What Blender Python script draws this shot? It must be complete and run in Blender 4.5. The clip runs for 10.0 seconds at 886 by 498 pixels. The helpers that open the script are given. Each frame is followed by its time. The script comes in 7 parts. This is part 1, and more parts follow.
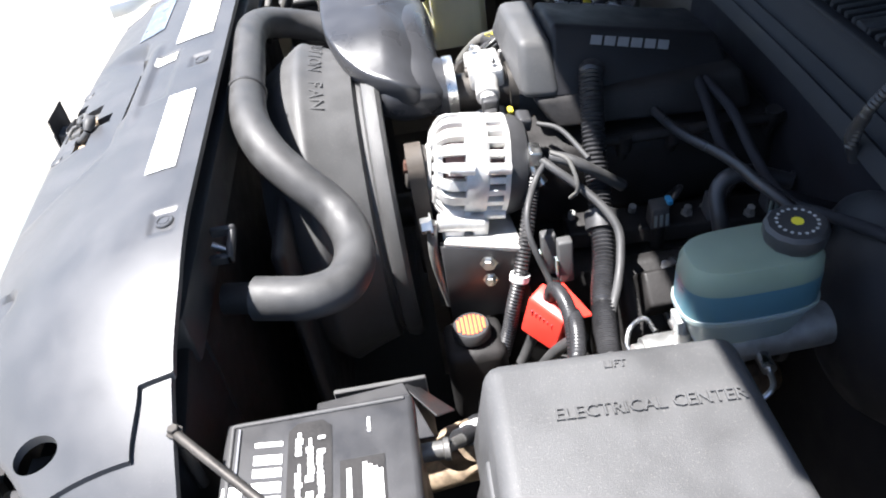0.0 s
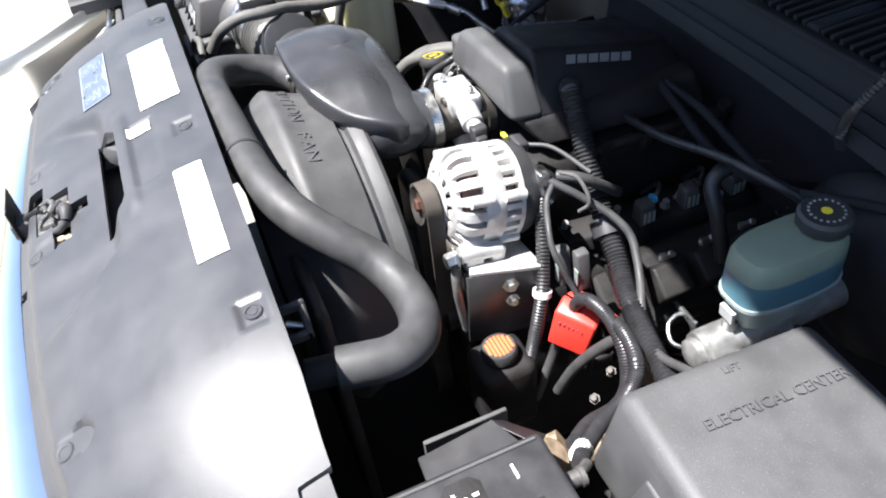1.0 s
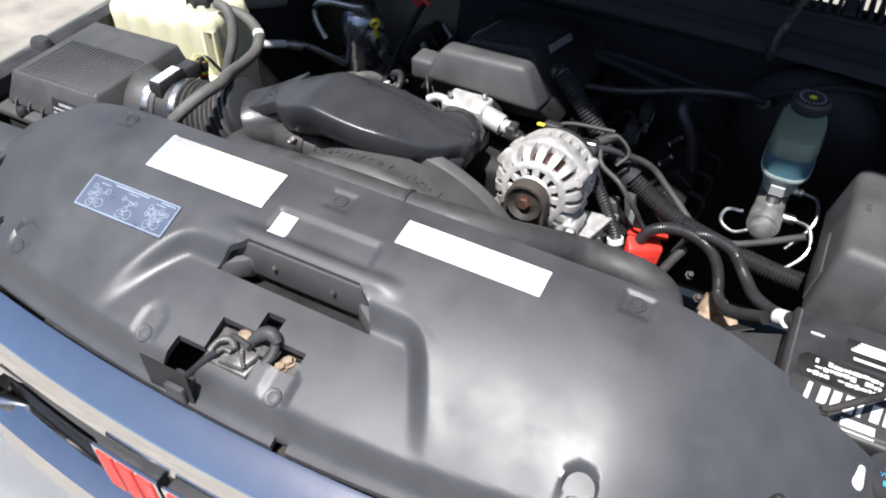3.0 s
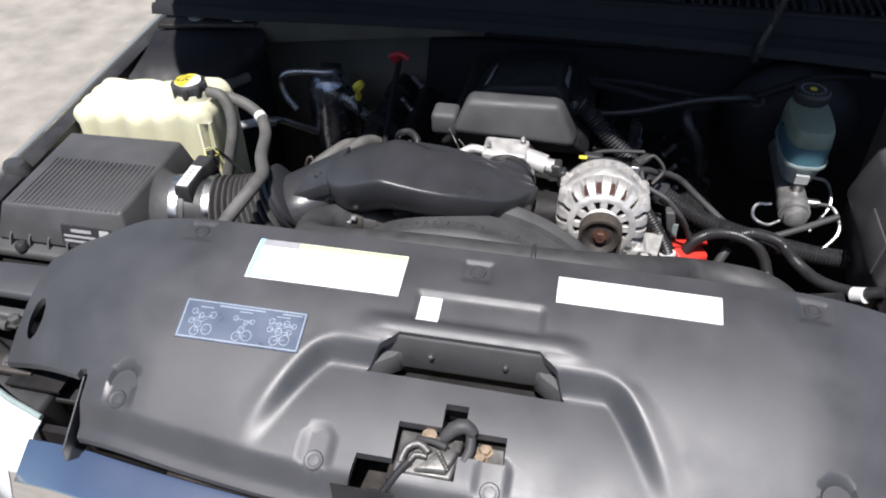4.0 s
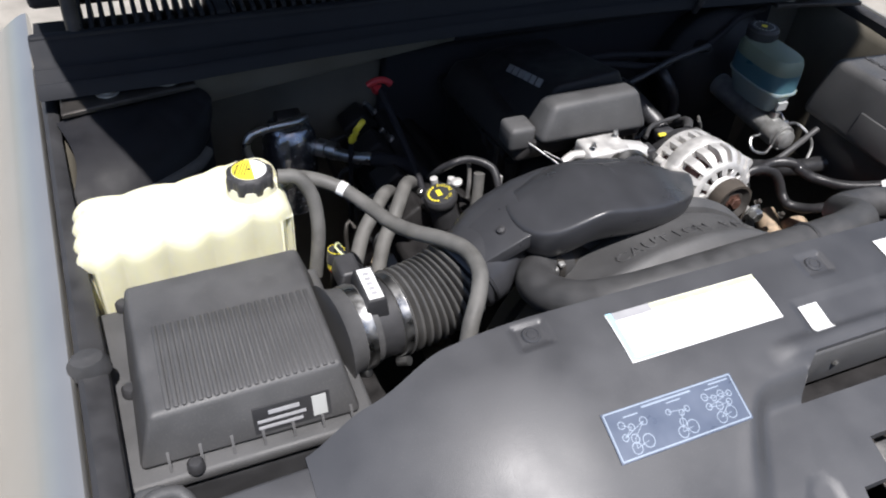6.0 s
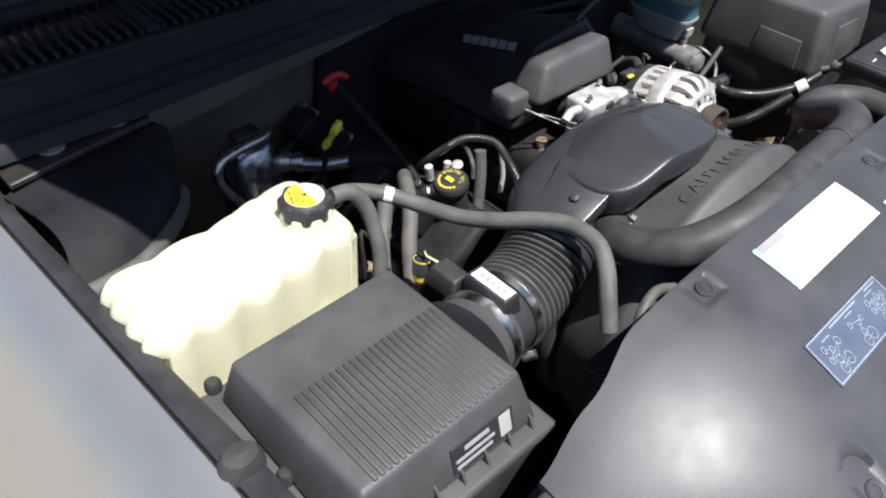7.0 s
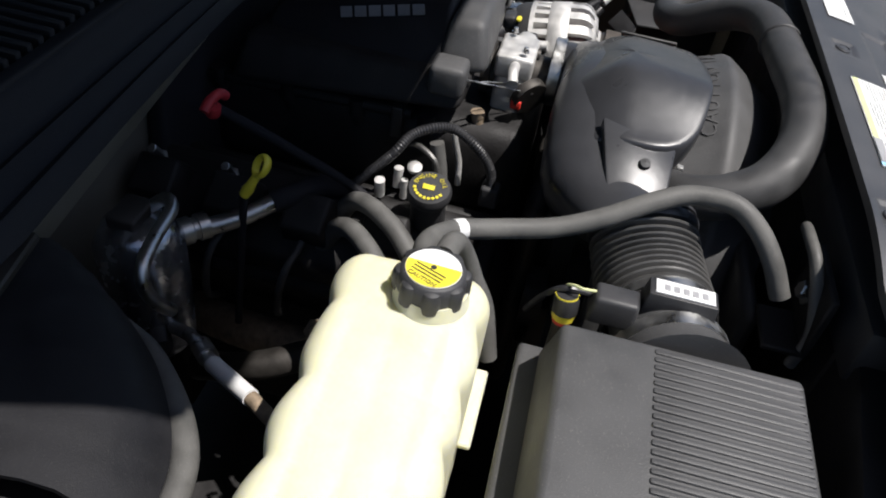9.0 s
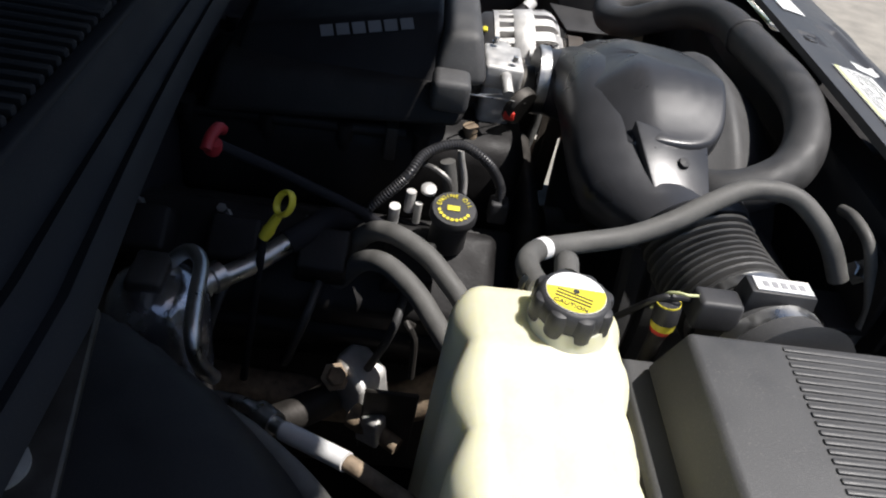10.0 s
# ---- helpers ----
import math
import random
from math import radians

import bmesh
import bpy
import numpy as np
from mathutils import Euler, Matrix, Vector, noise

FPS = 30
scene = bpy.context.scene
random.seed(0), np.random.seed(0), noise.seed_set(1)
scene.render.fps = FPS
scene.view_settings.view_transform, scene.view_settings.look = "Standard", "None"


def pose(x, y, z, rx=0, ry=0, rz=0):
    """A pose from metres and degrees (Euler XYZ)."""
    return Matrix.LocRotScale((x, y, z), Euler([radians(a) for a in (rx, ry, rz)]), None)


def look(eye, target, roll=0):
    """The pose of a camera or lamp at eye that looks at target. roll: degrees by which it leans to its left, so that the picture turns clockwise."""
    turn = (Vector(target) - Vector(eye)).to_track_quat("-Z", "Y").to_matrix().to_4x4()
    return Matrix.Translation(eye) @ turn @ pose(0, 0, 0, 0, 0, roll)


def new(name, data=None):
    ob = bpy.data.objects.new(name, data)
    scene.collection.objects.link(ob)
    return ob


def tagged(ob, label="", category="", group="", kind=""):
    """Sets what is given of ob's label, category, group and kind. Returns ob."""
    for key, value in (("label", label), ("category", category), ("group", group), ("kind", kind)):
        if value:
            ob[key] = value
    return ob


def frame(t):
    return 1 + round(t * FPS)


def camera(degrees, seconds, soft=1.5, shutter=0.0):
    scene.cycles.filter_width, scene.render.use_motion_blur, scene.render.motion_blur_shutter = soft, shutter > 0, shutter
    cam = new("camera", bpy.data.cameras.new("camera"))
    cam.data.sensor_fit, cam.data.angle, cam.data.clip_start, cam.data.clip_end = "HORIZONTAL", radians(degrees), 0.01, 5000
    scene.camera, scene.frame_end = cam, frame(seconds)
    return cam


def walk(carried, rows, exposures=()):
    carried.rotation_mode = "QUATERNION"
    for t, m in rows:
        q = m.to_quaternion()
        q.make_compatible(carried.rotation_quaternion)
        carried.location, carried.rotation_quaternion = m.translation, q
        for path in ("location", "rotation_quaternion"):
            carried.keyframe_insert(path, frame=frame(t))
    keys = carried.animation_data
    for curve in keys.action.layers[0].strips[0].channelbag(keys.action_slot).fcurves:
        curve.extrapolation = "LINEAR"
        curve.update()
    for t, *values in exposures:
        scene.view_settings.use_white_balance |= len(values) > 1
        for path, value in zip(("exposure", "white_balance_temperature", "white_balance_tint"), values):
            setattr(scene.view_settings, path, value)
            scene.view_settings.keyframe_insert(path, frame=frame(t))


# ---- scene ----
from mathutils import geometry

cam = camera(59.8, 10.0, soft=2.0)
PATH = [
    (0, (1.014, 0.261, 1.518), (-0.528, 0.28, 0.244), -9.5),
    (0.5, (0.999, 0.159, 1.565), (-0.504, 0.388, 0.265), -10.3),
    (1, (0.924, 0.019, 1.609), (-0.481, 0.465, 0.258), -8.0),
    (1.5, (0.898, -0.198, 1.657), (-0.405, 0.483, 0.301), -8.3),
    (2, (0.797, -0.369, 1.673), (-0.308, 0.547, 0.28), -6.0),
    (2.5, (0.604, -0.47, 1.688), (-0.357, 0.584, 0.285), -5.7),
    (2.7, (0.533, -0.519, 1.693), (-0.315, 0.628, 0.291), -2.9),
    (3.8, (0.176, -0.69, 1.694), (-0.172, 0.768, 0.37), -0.1),
    (4, (0.095, -0.662, 1.697), (-0.226, 0.806, 0.378), -1.1),
    (4.5, (-0.091, -0.634, 1.671), (-0.172, 0.848, 0.331), 1.2),
    (5, (-0.306, -0.636, 1.674), (-0.102, 0.812, 0.31), 2.9),
    (5.5, (-0.474, -0.536, 1.659), (-0.071, 0.903, 0.329), 3.3),
    (5.7, (-0.547, -0.485, 1.653), (-0.072, 0.933, 0.325), 3.3),
    (6.8, (-0.911, -0.267, 1.597), (0.166, 0.814, 0.304), 6.4),
    (7, (-0.929, -0.192, 1.586), (0.16, 0.843, 0.266), 4.5),
    (7.5, (-0.996, -0.048, 1.549), (0.282, 0.768, 0.244), 7.3),
    (8, (-1.092, 0.068, 1.54), (0.303, 0.626, 0.22), 7.6),
    (8.5, (-1.048, 0.193, 1.493), (0.408, 0.585, 0.18), 7.7),
    (9, (-0.978, 0.317, 1.459), (0.519, 0.498, 0.145), 9.7),
    (9.5, (-1.011, 0.442, 1.433), (0.551, 0.426, 0.183), 9.9),
    (10, (-0.959, 0.52, 1.406), (0.608, 0.322, 0.179), 12.2),
]
walk(cam, [(t, look(eye, target, roll)) for t, eye, target, roll in PATH],
     [(0, 2.16, 6250, 12), (1, 1.84, 6250, 12), (2, 1.33, 6250, 12), (2.7, 0.98, 6250, 12), (4.5, 0.52, 6250, 14), (7, 0.72, 6250, 13), (8, 0.6, 6300, 13), (9, 0.28, 6400, 12), (10, 0.4, 6400, 12)])

# ---- light ----
SUN_DIR = Vector((-0.03, -0.40, 1.0)).normalized()
world = bpy.data.worlds.new("sky")
scene.world = world
world.use_nodes = True
wn = world.node_tree.nodes
sky = wn.new("ShaderNodeTexSky")
sky.sky_type, sky.sun_disc = "NISHITA", False
sky.sun_elevation = math.asin(SUN_DIR.z)
sky.sun_rotation = math.atan2(SUN_DIR.x, SUN_DIR.y)
wn["Background"].inputs["Strength"].default_value = 0.068
world.node_tree.links.new(sky.outputs[0], wn["Background"].inputs["Color"])
sun_data = bpy.data.lights.new("sun", "SUN")
sun_data.energy, sun_data.angle, sun_data.color = 5.0, radians(0.5), (1.0, 0.96, 0.9)
sun = new("sun", sun_data)
sun.matrix_world = look(SUN_DIR * 10, (0, 0, 0))


# ---- materials ----
def material(name, base, rough=0.5, metal=0.0, vary=0.25, scale=30.0, bump=0.1, fine=400.0, dust=0.0,
             coat=0.0, spec=0.5, sub=0.0, rough_vary=0.12, trans=0.0):
    """A surface with variation of colour and gloss at two scales, fine relief and, where wanted, pale dust specks."""
    m = bpy.data.materials.new(name)
    m.use_nodes = True
    nt = m.node_tree
    n, link = nt.nodes, nt.links.new
    b = n["Principled BSDF"]
    tc = n.new("ShaderNodeTexCoord")
    big, small = n.new("ShaderNodeTexNoise"), n.new("ShaderNodeTexNoise")
    big.inputs["Scale"].default_value, big.inputs["Detail"].default_value = scale, 5
    small.inputs["Scale"].default_value, small.inputs["Detail"].default_value = fine, 3
    link(tc.outputs["Object"], big.inputs["Vector"])
    link(tc.outputs["Object"], small.inputs["Vector"])
    ramp = n.new("ShaderNodeMapRange")
    ramp.inputs["From Min"].default_value, ramp.inputs["From Max"].default_value = 0.3, 0.7
    ramp.inputs["To Min"].default_value, ramp.inputs["To Max"].default_value = 1 - vary, 1 + vary
    link(big.outputs["Fac"], ramp.inputs["Value"])
    mul = n.new("ShaderNodeMix")
    mul.data_type, mul.blend_type = "RGBA", "MULTIPLY"
    mul.inputs[0].default_value = 1.0
    mul.inputs[6].default_value = (*base, 1)
    link(ramp.outputs[0], mul.inputs[7])
    colour = mul.outputs[2]
    if dust:
        speck = n.new("ShaderNodeMapRange")
        speck.inputs["From Min"].default_value, speck.inputs["From Max"].default_value = 0.60, 0.78
        speck.inputs["To Min"].default_value, speck.inputs["To Max"].default_value = 0.0, dust
        link(small.outputs["Fac"], speck.inputs["Value"])
        film = n.new("ShaderNodeMix")
        film.data_type = "RGBA"
        film.inputs[7].default_value = (0.42, 0.39, 0.34, 1)
        link(speck.outputs[0], film.inputs[0])
        link(colour, film.inputs[6])
        colour = film.outputs[2]
    link(colour, b.inputs["Base Color"])
    rr = n.new("ShaderNodeMapRange")
    rr.inputs["From Min"].default_value, rr.inputs["From Max"].default_value = 0.3, 0.7
    rr.inputs["To Min"].default_value, rr.inputs["To Max"].default_value = max(0.02, rough - rough_vary), min(1, rough + rough_vary)
    link(big.outputs["Fac"], rr.inputs["Value"])
    link(rr.outputs[0], b.inputs["Roughness"])
    if bump:
        bp = n.new("ShaderNodeBump")
        bp.inputs["Strength"].default_value, bp.inputs["Distance"].default_value = bump, 0.001
        link(small.outputs["Fac"], bp.inputs["Height"])
        link(bp.outputs[0], b.inputs["Normal"])
    b.inputs["Metallic"].default_value = metal
    b.inputs["Specular IOR Level"].default_value = spec
    b.inputs["Coat Weight"].default_value, b.inputs["Coat Roughness"].default_value = coat, 0.05
    if sub:
        b.inputs["Subsurface Weight"].default_value = sub
        b.inputs["Subsurface Radius"].default_value = (0.03, 0.028, 0.015)
        b.inputs["Subsurface Scale"].default_value = 0.6
    if trans:
        b.inputs["Transmission Weight"].default_value = trans
    return m


COVER = material("moulded_black_plastic", (0.048, 0.049, 0.053), 0.46, vary=0.15, scale=14, bump=0.12, fine=900, dust=0.08, rough_vary=0.08, spec=0.62)
PLASTIC = material("grained_black_plastic", (0.032, 0.032, 0.034), 0.5, vary=0.2, scale=25, bump=0.2, fine=1100, dust=0.10)
GREYP = material("charcoal_plastic", (0.066, 0.066, 0.067), 0.56, vary=0.15, scale=20, bump=0.3, fine=800, dust=0.22)
DUCT = material("satin_duct_plastic", (0.036, 0.037, 0.041), 0.31, vary=0.15, scale=18, bump=0.12, fine=900, dust=0.05, rough_vary=0.06)
RUBBER = material("black_rubber_hose", (0.045, 0.045, 0.046), 0.58, vary=0.2, scale=40, bump=0.15, fine=700, dust=0.08)
OLDRUB = material("dusty_grey_rubber", (0.10, 0.098, 0.092), 0.65, vary=0.25, scale=40, bump=0.2, fine=600, dust=0.15)
CONDUIT = material("corrugated_conduit", (0.024, 0.024, 0.026), 0.38, vary=0.2, scale=50, bump=0.05, dust=0.05)
ALUM = material("cast_aluminium", (0.60, 0.59, 0.57), 0.55, metal=0.55, vary=0.18, scale=60, bump=0.5, fine=700, dust=0.0)
DULLAL = material("dull_cast_alloy", (0.30, 0.30, 0.29), 0.5, metal=0.6, vary=0.25, scale=60, bump=0.4, fine=600)
STEEL = material("zinc_steel", (0.55, 0.55, 0.54), 0.35, metal=1.0, vary=0.2, scale=60, bump=0.1)
DARKST = material("dark_greasy_steel", (0.06, 0.055, 0.05), 0.55, metal=0.6, vary=0.4, scale=30, bump=0.3, fine=300)
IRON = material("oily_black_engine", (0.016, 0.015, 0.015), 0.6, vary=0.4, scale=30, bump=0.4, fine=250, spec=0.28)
LATCH = material("worn_latch_steel", (0.13, 0.126, 0.12), 0.45, metal=0.5, vary=0.35, scale=60, bump=0.3, fine=300)
WIND = material("dark_stator_windings", (0.055, 0.022, 0.018), 0.6, vary=0.4, scale=120)
BELLOW = material("dusty_bellows_rubber", (0.085, 0.083, 0.080), 0.42, vary=0.2, scale=40, bump=0.15, fine=500, dust=0.1)
RUST = material("tan_corroded_metal", (0.30, 0.23, 0.16), 0.7, metal=0.3, vary=0.4, scale=80, bump=0.5, fine=300)
CHROME = material("chrome_plate", (0.80, 0.80, 0.81), 0.07, metal=1.0, vary=0.03, scale=20, bump=0.02, rough_vary=0.03)
PAINT = material("silver_metallic_paint", (0.50, 0.49, 0.46), 0.32, metal=0.75, vary=0.04, scale=8, bump=0.015, fine=1500, coat=0.8, rough_vary=0.02)
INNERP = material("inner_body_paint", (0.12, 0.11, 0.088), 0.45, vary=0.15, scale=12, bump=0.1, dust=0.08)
TANK = material("translucent_tank_plastic", (0.71, 0.69, 0.49), 0.42, vary=0.06, scale=15, bump=0.08, fine=300, sub=0.5)
RESTOP = material("reservoir_plastic", (0.19, 0.235, 0.18), 0.4, vary=0.08, scale=20, bump=0.05, sub=0.3)
RESMID = material("fluid_tinted_plastic", (0.065, 0.145, 0.18), 0.35, vary=0.1, scale=20, bump=0.05, sub=0.2)
RESLOW = material("milky_reservoir_base", (0.26, 0.32, 0.31), 0.4, vary=0.08, scale=20, bump=0.05, sub=0.3)
RED = material("red_plastic", (0.72, 0.045, 0.03), 0.42, vary=0.06, scale=30, bump=0.05)
DARKRED = material("faded_red_plastic", (0.36, 0.022, 0.028), 0.5, vary=0.1, scale=30)
YELLOW = material("yellow_plastic", (0.78, 0.66, 0.05), 0.45, vary=0.06, scale=30)
ORANGE = material("orange_print", (0.85, 0.16, 0.05), 0.5, vary=0.05)
WHITE = material("white_label_paper", (0.74, 0.74, 0.73), 0.45, vary=0.03, scale=40, bump=0.02)
PALEYEL = material("pale_yellow_print", (0.62, 0.65, 0.34), 0.5, vary=0.08, scale=120, bump=0)
PALEBLU = material("pale_blue_print", (0.32, 0.56, 0.72), 0.5, vary=0.08, scale=120, bump=0)
INKGREY = material("grey_ink", (0.32, 0.32, 0.33), 0.5, vary=0.1, bump=0)
FAINT = material("faint_print", (0.40, 0.41, 0.40), 0.5, vary=0.05, bump=0)
SLATE = material("slate_label_film", (0.085, 0.105, 0.15), 0.35, vary=0.1, scale=30, bump=0.02)
SLATEINK = material("pale_blue_ink", (0.26, 0.31, 0.38), 0.45, vary=0.05, bump=0)
GREYINK = material("silver_grey_lettering", (0.17, 0.175, 0.19), 0.4, vary=0.08, bump=0)
BLUEINK = material("blue_cap_symbol", (0.05, 0.30, 0.55), 0.4, vary=0.05, bump=0)
FOIL = material("crumpled_foil_wrap", (0.46, 0.47, 0.50), 0.20, metal=0.9, vary=0.45, scale=60, bump=1.0, fine=110)
BELT = material("ribbed_belt_rubber", (0.055, 0.045, 0.036), 0.7, vary=0.25, scale=60, bump=0.3)
COPPER = material("rusty_hub", (0.085, 0.042, 0.03), 0.6, metal=0.4, vary=0.4, scale=150)
CONCRETE = material("sunlit_concrete", (0.27, 0.25, 0.215), 0.85, vary=0.22, scale=7, bump=0.9, fine=150, dust=0.6)
LENS = material("headlamp_lens", (0.75, 0.78, 0.80), 0.08, vary=0.04, bump=0.02, coat=1.0)
COWL = material("weathered_cowl_plastic", (0.017, 0.018, 0.021), 0.65, vary=0.2, scale=18, bump=0.2, fine=700, dust=0.04, spec=0.18)
# charcoal plastic's darker copy, with the hood's shade put into its base colour
SHADEPL = material("shade_darkened_plastic", (0.011, 0.011, 0.013), 0.6, vary=0.2, scale=25, bump=0.2, fine=900, dust=0.05, spec=0.3)
# hood liner colour; also a shaded copy of rubber for hoses under the hood
LINER_SHADE = material("hood_liner_and_shade", (0.016, 0.016, 0.019), 0.75, vary=0.2, scale=20, bump=0.3, spec=0.2)


# ---- mesh helpers ----
ORIGIN = {}


def finish(bm, name, angle=38):
    bmesh.ops.recalc_face_normals(bm, faces=bm.faces)
    for f in bm.faces:
        f.smooth = True
    lim = radians(angle)
    for e in bm.edges:
        if len(e.link_faces) == 2:
            e.smooth = e.calc_face_angle(0) < lim
    me = bpy.data.meshes.new(name)
    bm.to_mesh(me)
    bm.free()
    return me


def thing(name, base, label, category, group="", kind=""):
    ob = new(name)
    ob.empty_display_size = 0.02
    ob.location = base
    ORIGIN[ob] = Vector(base)
    return tagged(ob, label, category, group, kind)


def part(name, bm, mat, parent, label="", angle=38):
    bmesh.ops.translate(bm, verts=bm.verts, vec=-ORIGIN[parent])
    me = finish(bm, name, angle)
    me.materials.append(mat)
    ob = new(name, me)
    ob.parent = parent
    ORIGIN[ob] = ORIGIN[parent]
    return tagged(ob, label)


def solo(name, bm, mat, base, label, category, group="", kind="", angle=38):
    bmesh.ops.translate(bm, verts=bm.verts, vec=-Vector(base))
    me = finish(bm, name, angle)
    me.materials.append(mat)
    ob = new(name, me)
    ob.location = base
    ORIGIN[ob] = Vector(base)
    return tagged(ob, label, category, group, kind)


def merge(*bms):
    """Joins bmeshes into the first."""
    out = bms[0]
    for b in bms[1:]:
        me = bpy.data.meshes.new("joined")
        b.to_mesh(me)
        b.free()
        out.from_mesh(me)
        bpy.data.meshes.remove(me)
    return out


def hull(bottom, top, r=0.0, seg=3):
    """A six-sided solid from four bottom and four top corners, its edges rounded by r."""
    bm = bmesh.new()
    v = [bm.verts.new(p) for p in (*bottom, *top)]
    for f in ((3, 2, 1, 0), (4, 5, 6, 7), (0, 1, 5, 4), (1, 2, 6, 5), (2, 3, 7, 6), (3, 0, 4, 7)):
        bm.faces.new([v[i] for i in f])
    if r:
        bmesh.ops.bevel(bm, geom=bm.edges[:], offset=r, segments=seg, profile=0.5, affect="EDGES", clamp_overlap=True)
    return bm


def box(x0, x1, y0, y1, z0, z1, r=0.0, seg=3, taper=0.0):
    t = taper
    return hull([(x0, y0, z0), (x1, y0, z0), (x1, y1, z0), (x0, y1, z0)],
                [(x0 + t, y0 + t, z1), (x1 - t, y0 + t, z1), (x1 - t, y1 - t, z1), (x0 + t, y1 - t, z1)], r, seg)


def turned(p, axis, profile, seg=32, closed=True):
    """A lathed solid: profile of (along, radius) from p along axis."""
    axis = Vector(axis).normalized()
    q = axis.to_track_quat("Z", "Y")
    bm = bmesh.new()
    rings = []
    for h, r in profile:
        rings.append([bm.verts.new(Vector(p) + q @ Vector((r * math.cos(a), r * math.sin(a), h)))
                      for a in (2 * math.pi * i / seg for i in range(seg))])
    for a, b in zip(rings, rings[1:]):
        for i in range(seg):
            bm.faces.new((a[i], a[(i + 1) % seg], b[(i + 1) % seg], b[i]))
    if closed:
        bm.faces.new(rings[0][::-1])
        bm.faces.new(rings[-1])
    return bm


def rod(a, b, r, seg=12, r2=None):
    a, b = Vector(a), Vector(b)
    return turned(a, b - a, [(0, r), ((b - a).length, r if r2 is None else r2)], seg)


def bolt(p, axis, r=0.008, h=0.006, washer=True):
    axis = Vector(axis).normalized()
    prof = [(0, r * 1.5), (r * 0.25, r * 1.5)] if washer else [(0, r)]
    bm = turned(p, axis, [*prof, (prof[-1][0], r), (h, r), (h + r * 0.15, r * 0.85)], 6)
    return bm


def curve_points(pts, step=0.006):
    """A smooth line through the points, in even steps."""
    pts = [Vector(p) for p in pts]
    ext = [pts[0] * 2 - pts[1], *pts, pts[-1] * 2 - pts[-2]]
    out = []
    for i in range(1, len(ext) - 2):
        p0, p1, p2, p3 = ext[i - 1:i + 3]
        n = max(2, int((p2 - p1).length / step))
        for k in range(n):
            t = k / n
            out.append(0.5 * ((2 * p1) + (p2 - p0) * t + (2 * p0 - 5 * p1 + 4 * p2 - p3) * t * t + (3 * p1 - p0 - 3 * p2 + p3) * t ** 3))
    out.append(pts[-1])
    return out


def tube(pts, r, seg=14, step=0.006, ribs=0.0, radii=None, cap=True):
    """A hose along a smooth line. ribs: depth of the corrugation (its pitch is two steps)."""
    line = curve_points(pts, step)
    bm = bmesh.new()
    rings, up = [], None
    for i, p in enumerate(line):
        d = (line[min(i + 1, len(line) - 1)] - line[max(i - 1, 0)]).normalized()
        if up is None:
            up = d.orthogonal().normalized()
        up = (up - d * up.dot(d)).normalized()
        side = d.cross(up)
        k = i / (len(line) - 1)
        rad = r if radii is None else radii(k)
        rad -= ribs * (i % 2)
        rings.append([bm.verts.new(p + (up * math.cos(a) + side * math.sin(a)) * rad) for a in (2 * math.pi * j / seg for j in range(seg))])
    for a, b in zip(rings, rings[1:]):
        for j in range(seg):
            bm.faces.new((a[j], a[(j + 1) % seg], b[(j + 1) % seg], b[j]))
    if cap:
        bm.faces.new(rings[0][::-1])
        bm.faces.new(rings[-1])
    return bm


def band(p, axis, r, w=0.012, t=0.0015, seg=32):
    """A flat clamp ring round a hose at p."""
    return turned(Vector(p) - Vector(axis).normalized() * w / 2, axis, [(0, r), (0, r + t), (w, r + t), (w, r), (0, r)], seg, closed=False)


def loft(sections, closed_ends=True):
    """A skin through closed rings of equal length."""
    bm = bmesh.new()
    rings = [[bm.verts.new(p) for p in s] for s in sections]
    n = len(rings[0])
    for a, b in zip(rings, rings[1:]):
        for i in range(n):
            bm.faces.new((a[i], a[(i + 1) % n], b[(i + 1) % n], b[i]))
    if closed_ends:
        bm.faces.new(rings[0][::-1])
        bm.faces.new(rings[-1])
    return bm


def oval(c, u, v, ru, rv, power=2.5, n=32):
    """A rounded-rectangle ring round c, in the directions u and v."""
    c, u, v = Vector(c), Vector(u).normalized(), Vector(v).normalized()
    out = []
    for i in range(n):
        a = 2 * math.pi * i / n
        ca, sa = math.cos(a), math.sin(a)
        out.append(c + u * ru * math.copysign(abs(ca) ** (2 / power), ca) + v * rv * math.copysign(abs(sa) ** (2 / power), sa))
    return out


def words(text, size, at, right, up, depth=0.0006, align="CENTER"):
    """Raised letters of the built-in font as a bmesh: at their middle, reading along right."""
    cu = bpy.data.curves.new("letters", "FONT")
    cu.body, cu.size, cu.extrude, cu.align_x, cu.align_y = text, size, depth, align, "CENTER"
    cu.resolution_u = 2
    tmp = new("letters", cu)
    me = bpy.data.meshes.new_from_object(tmp.evaluated_get(bpy.context.evaluated_depsgraph_get()))
    bm = bmesh.new()
    bm.from_mesh(me)
    r, u = Vector(right).normalized(), Vector(up)
    u = (u - r * u.dot(r)).normalized()
    n = r.cross(u)
    m = Matrix((r, u, n)).transposed().to_4x4()
    m.translation = Vector(at)
    bmesh.ops.transform(bm, matrix=m, verts=bm.verts)
    bpy.data.objects.remove(tmp)
    bpy.data.curves.remove(cu)
    bpy.data.meshes.remove(me)
    return bm


def smooth01(a, b, x):
    t = min(1.0, max(0.0, (x - a) / (b - a)))
    return t * t * (3 - 2 * t)


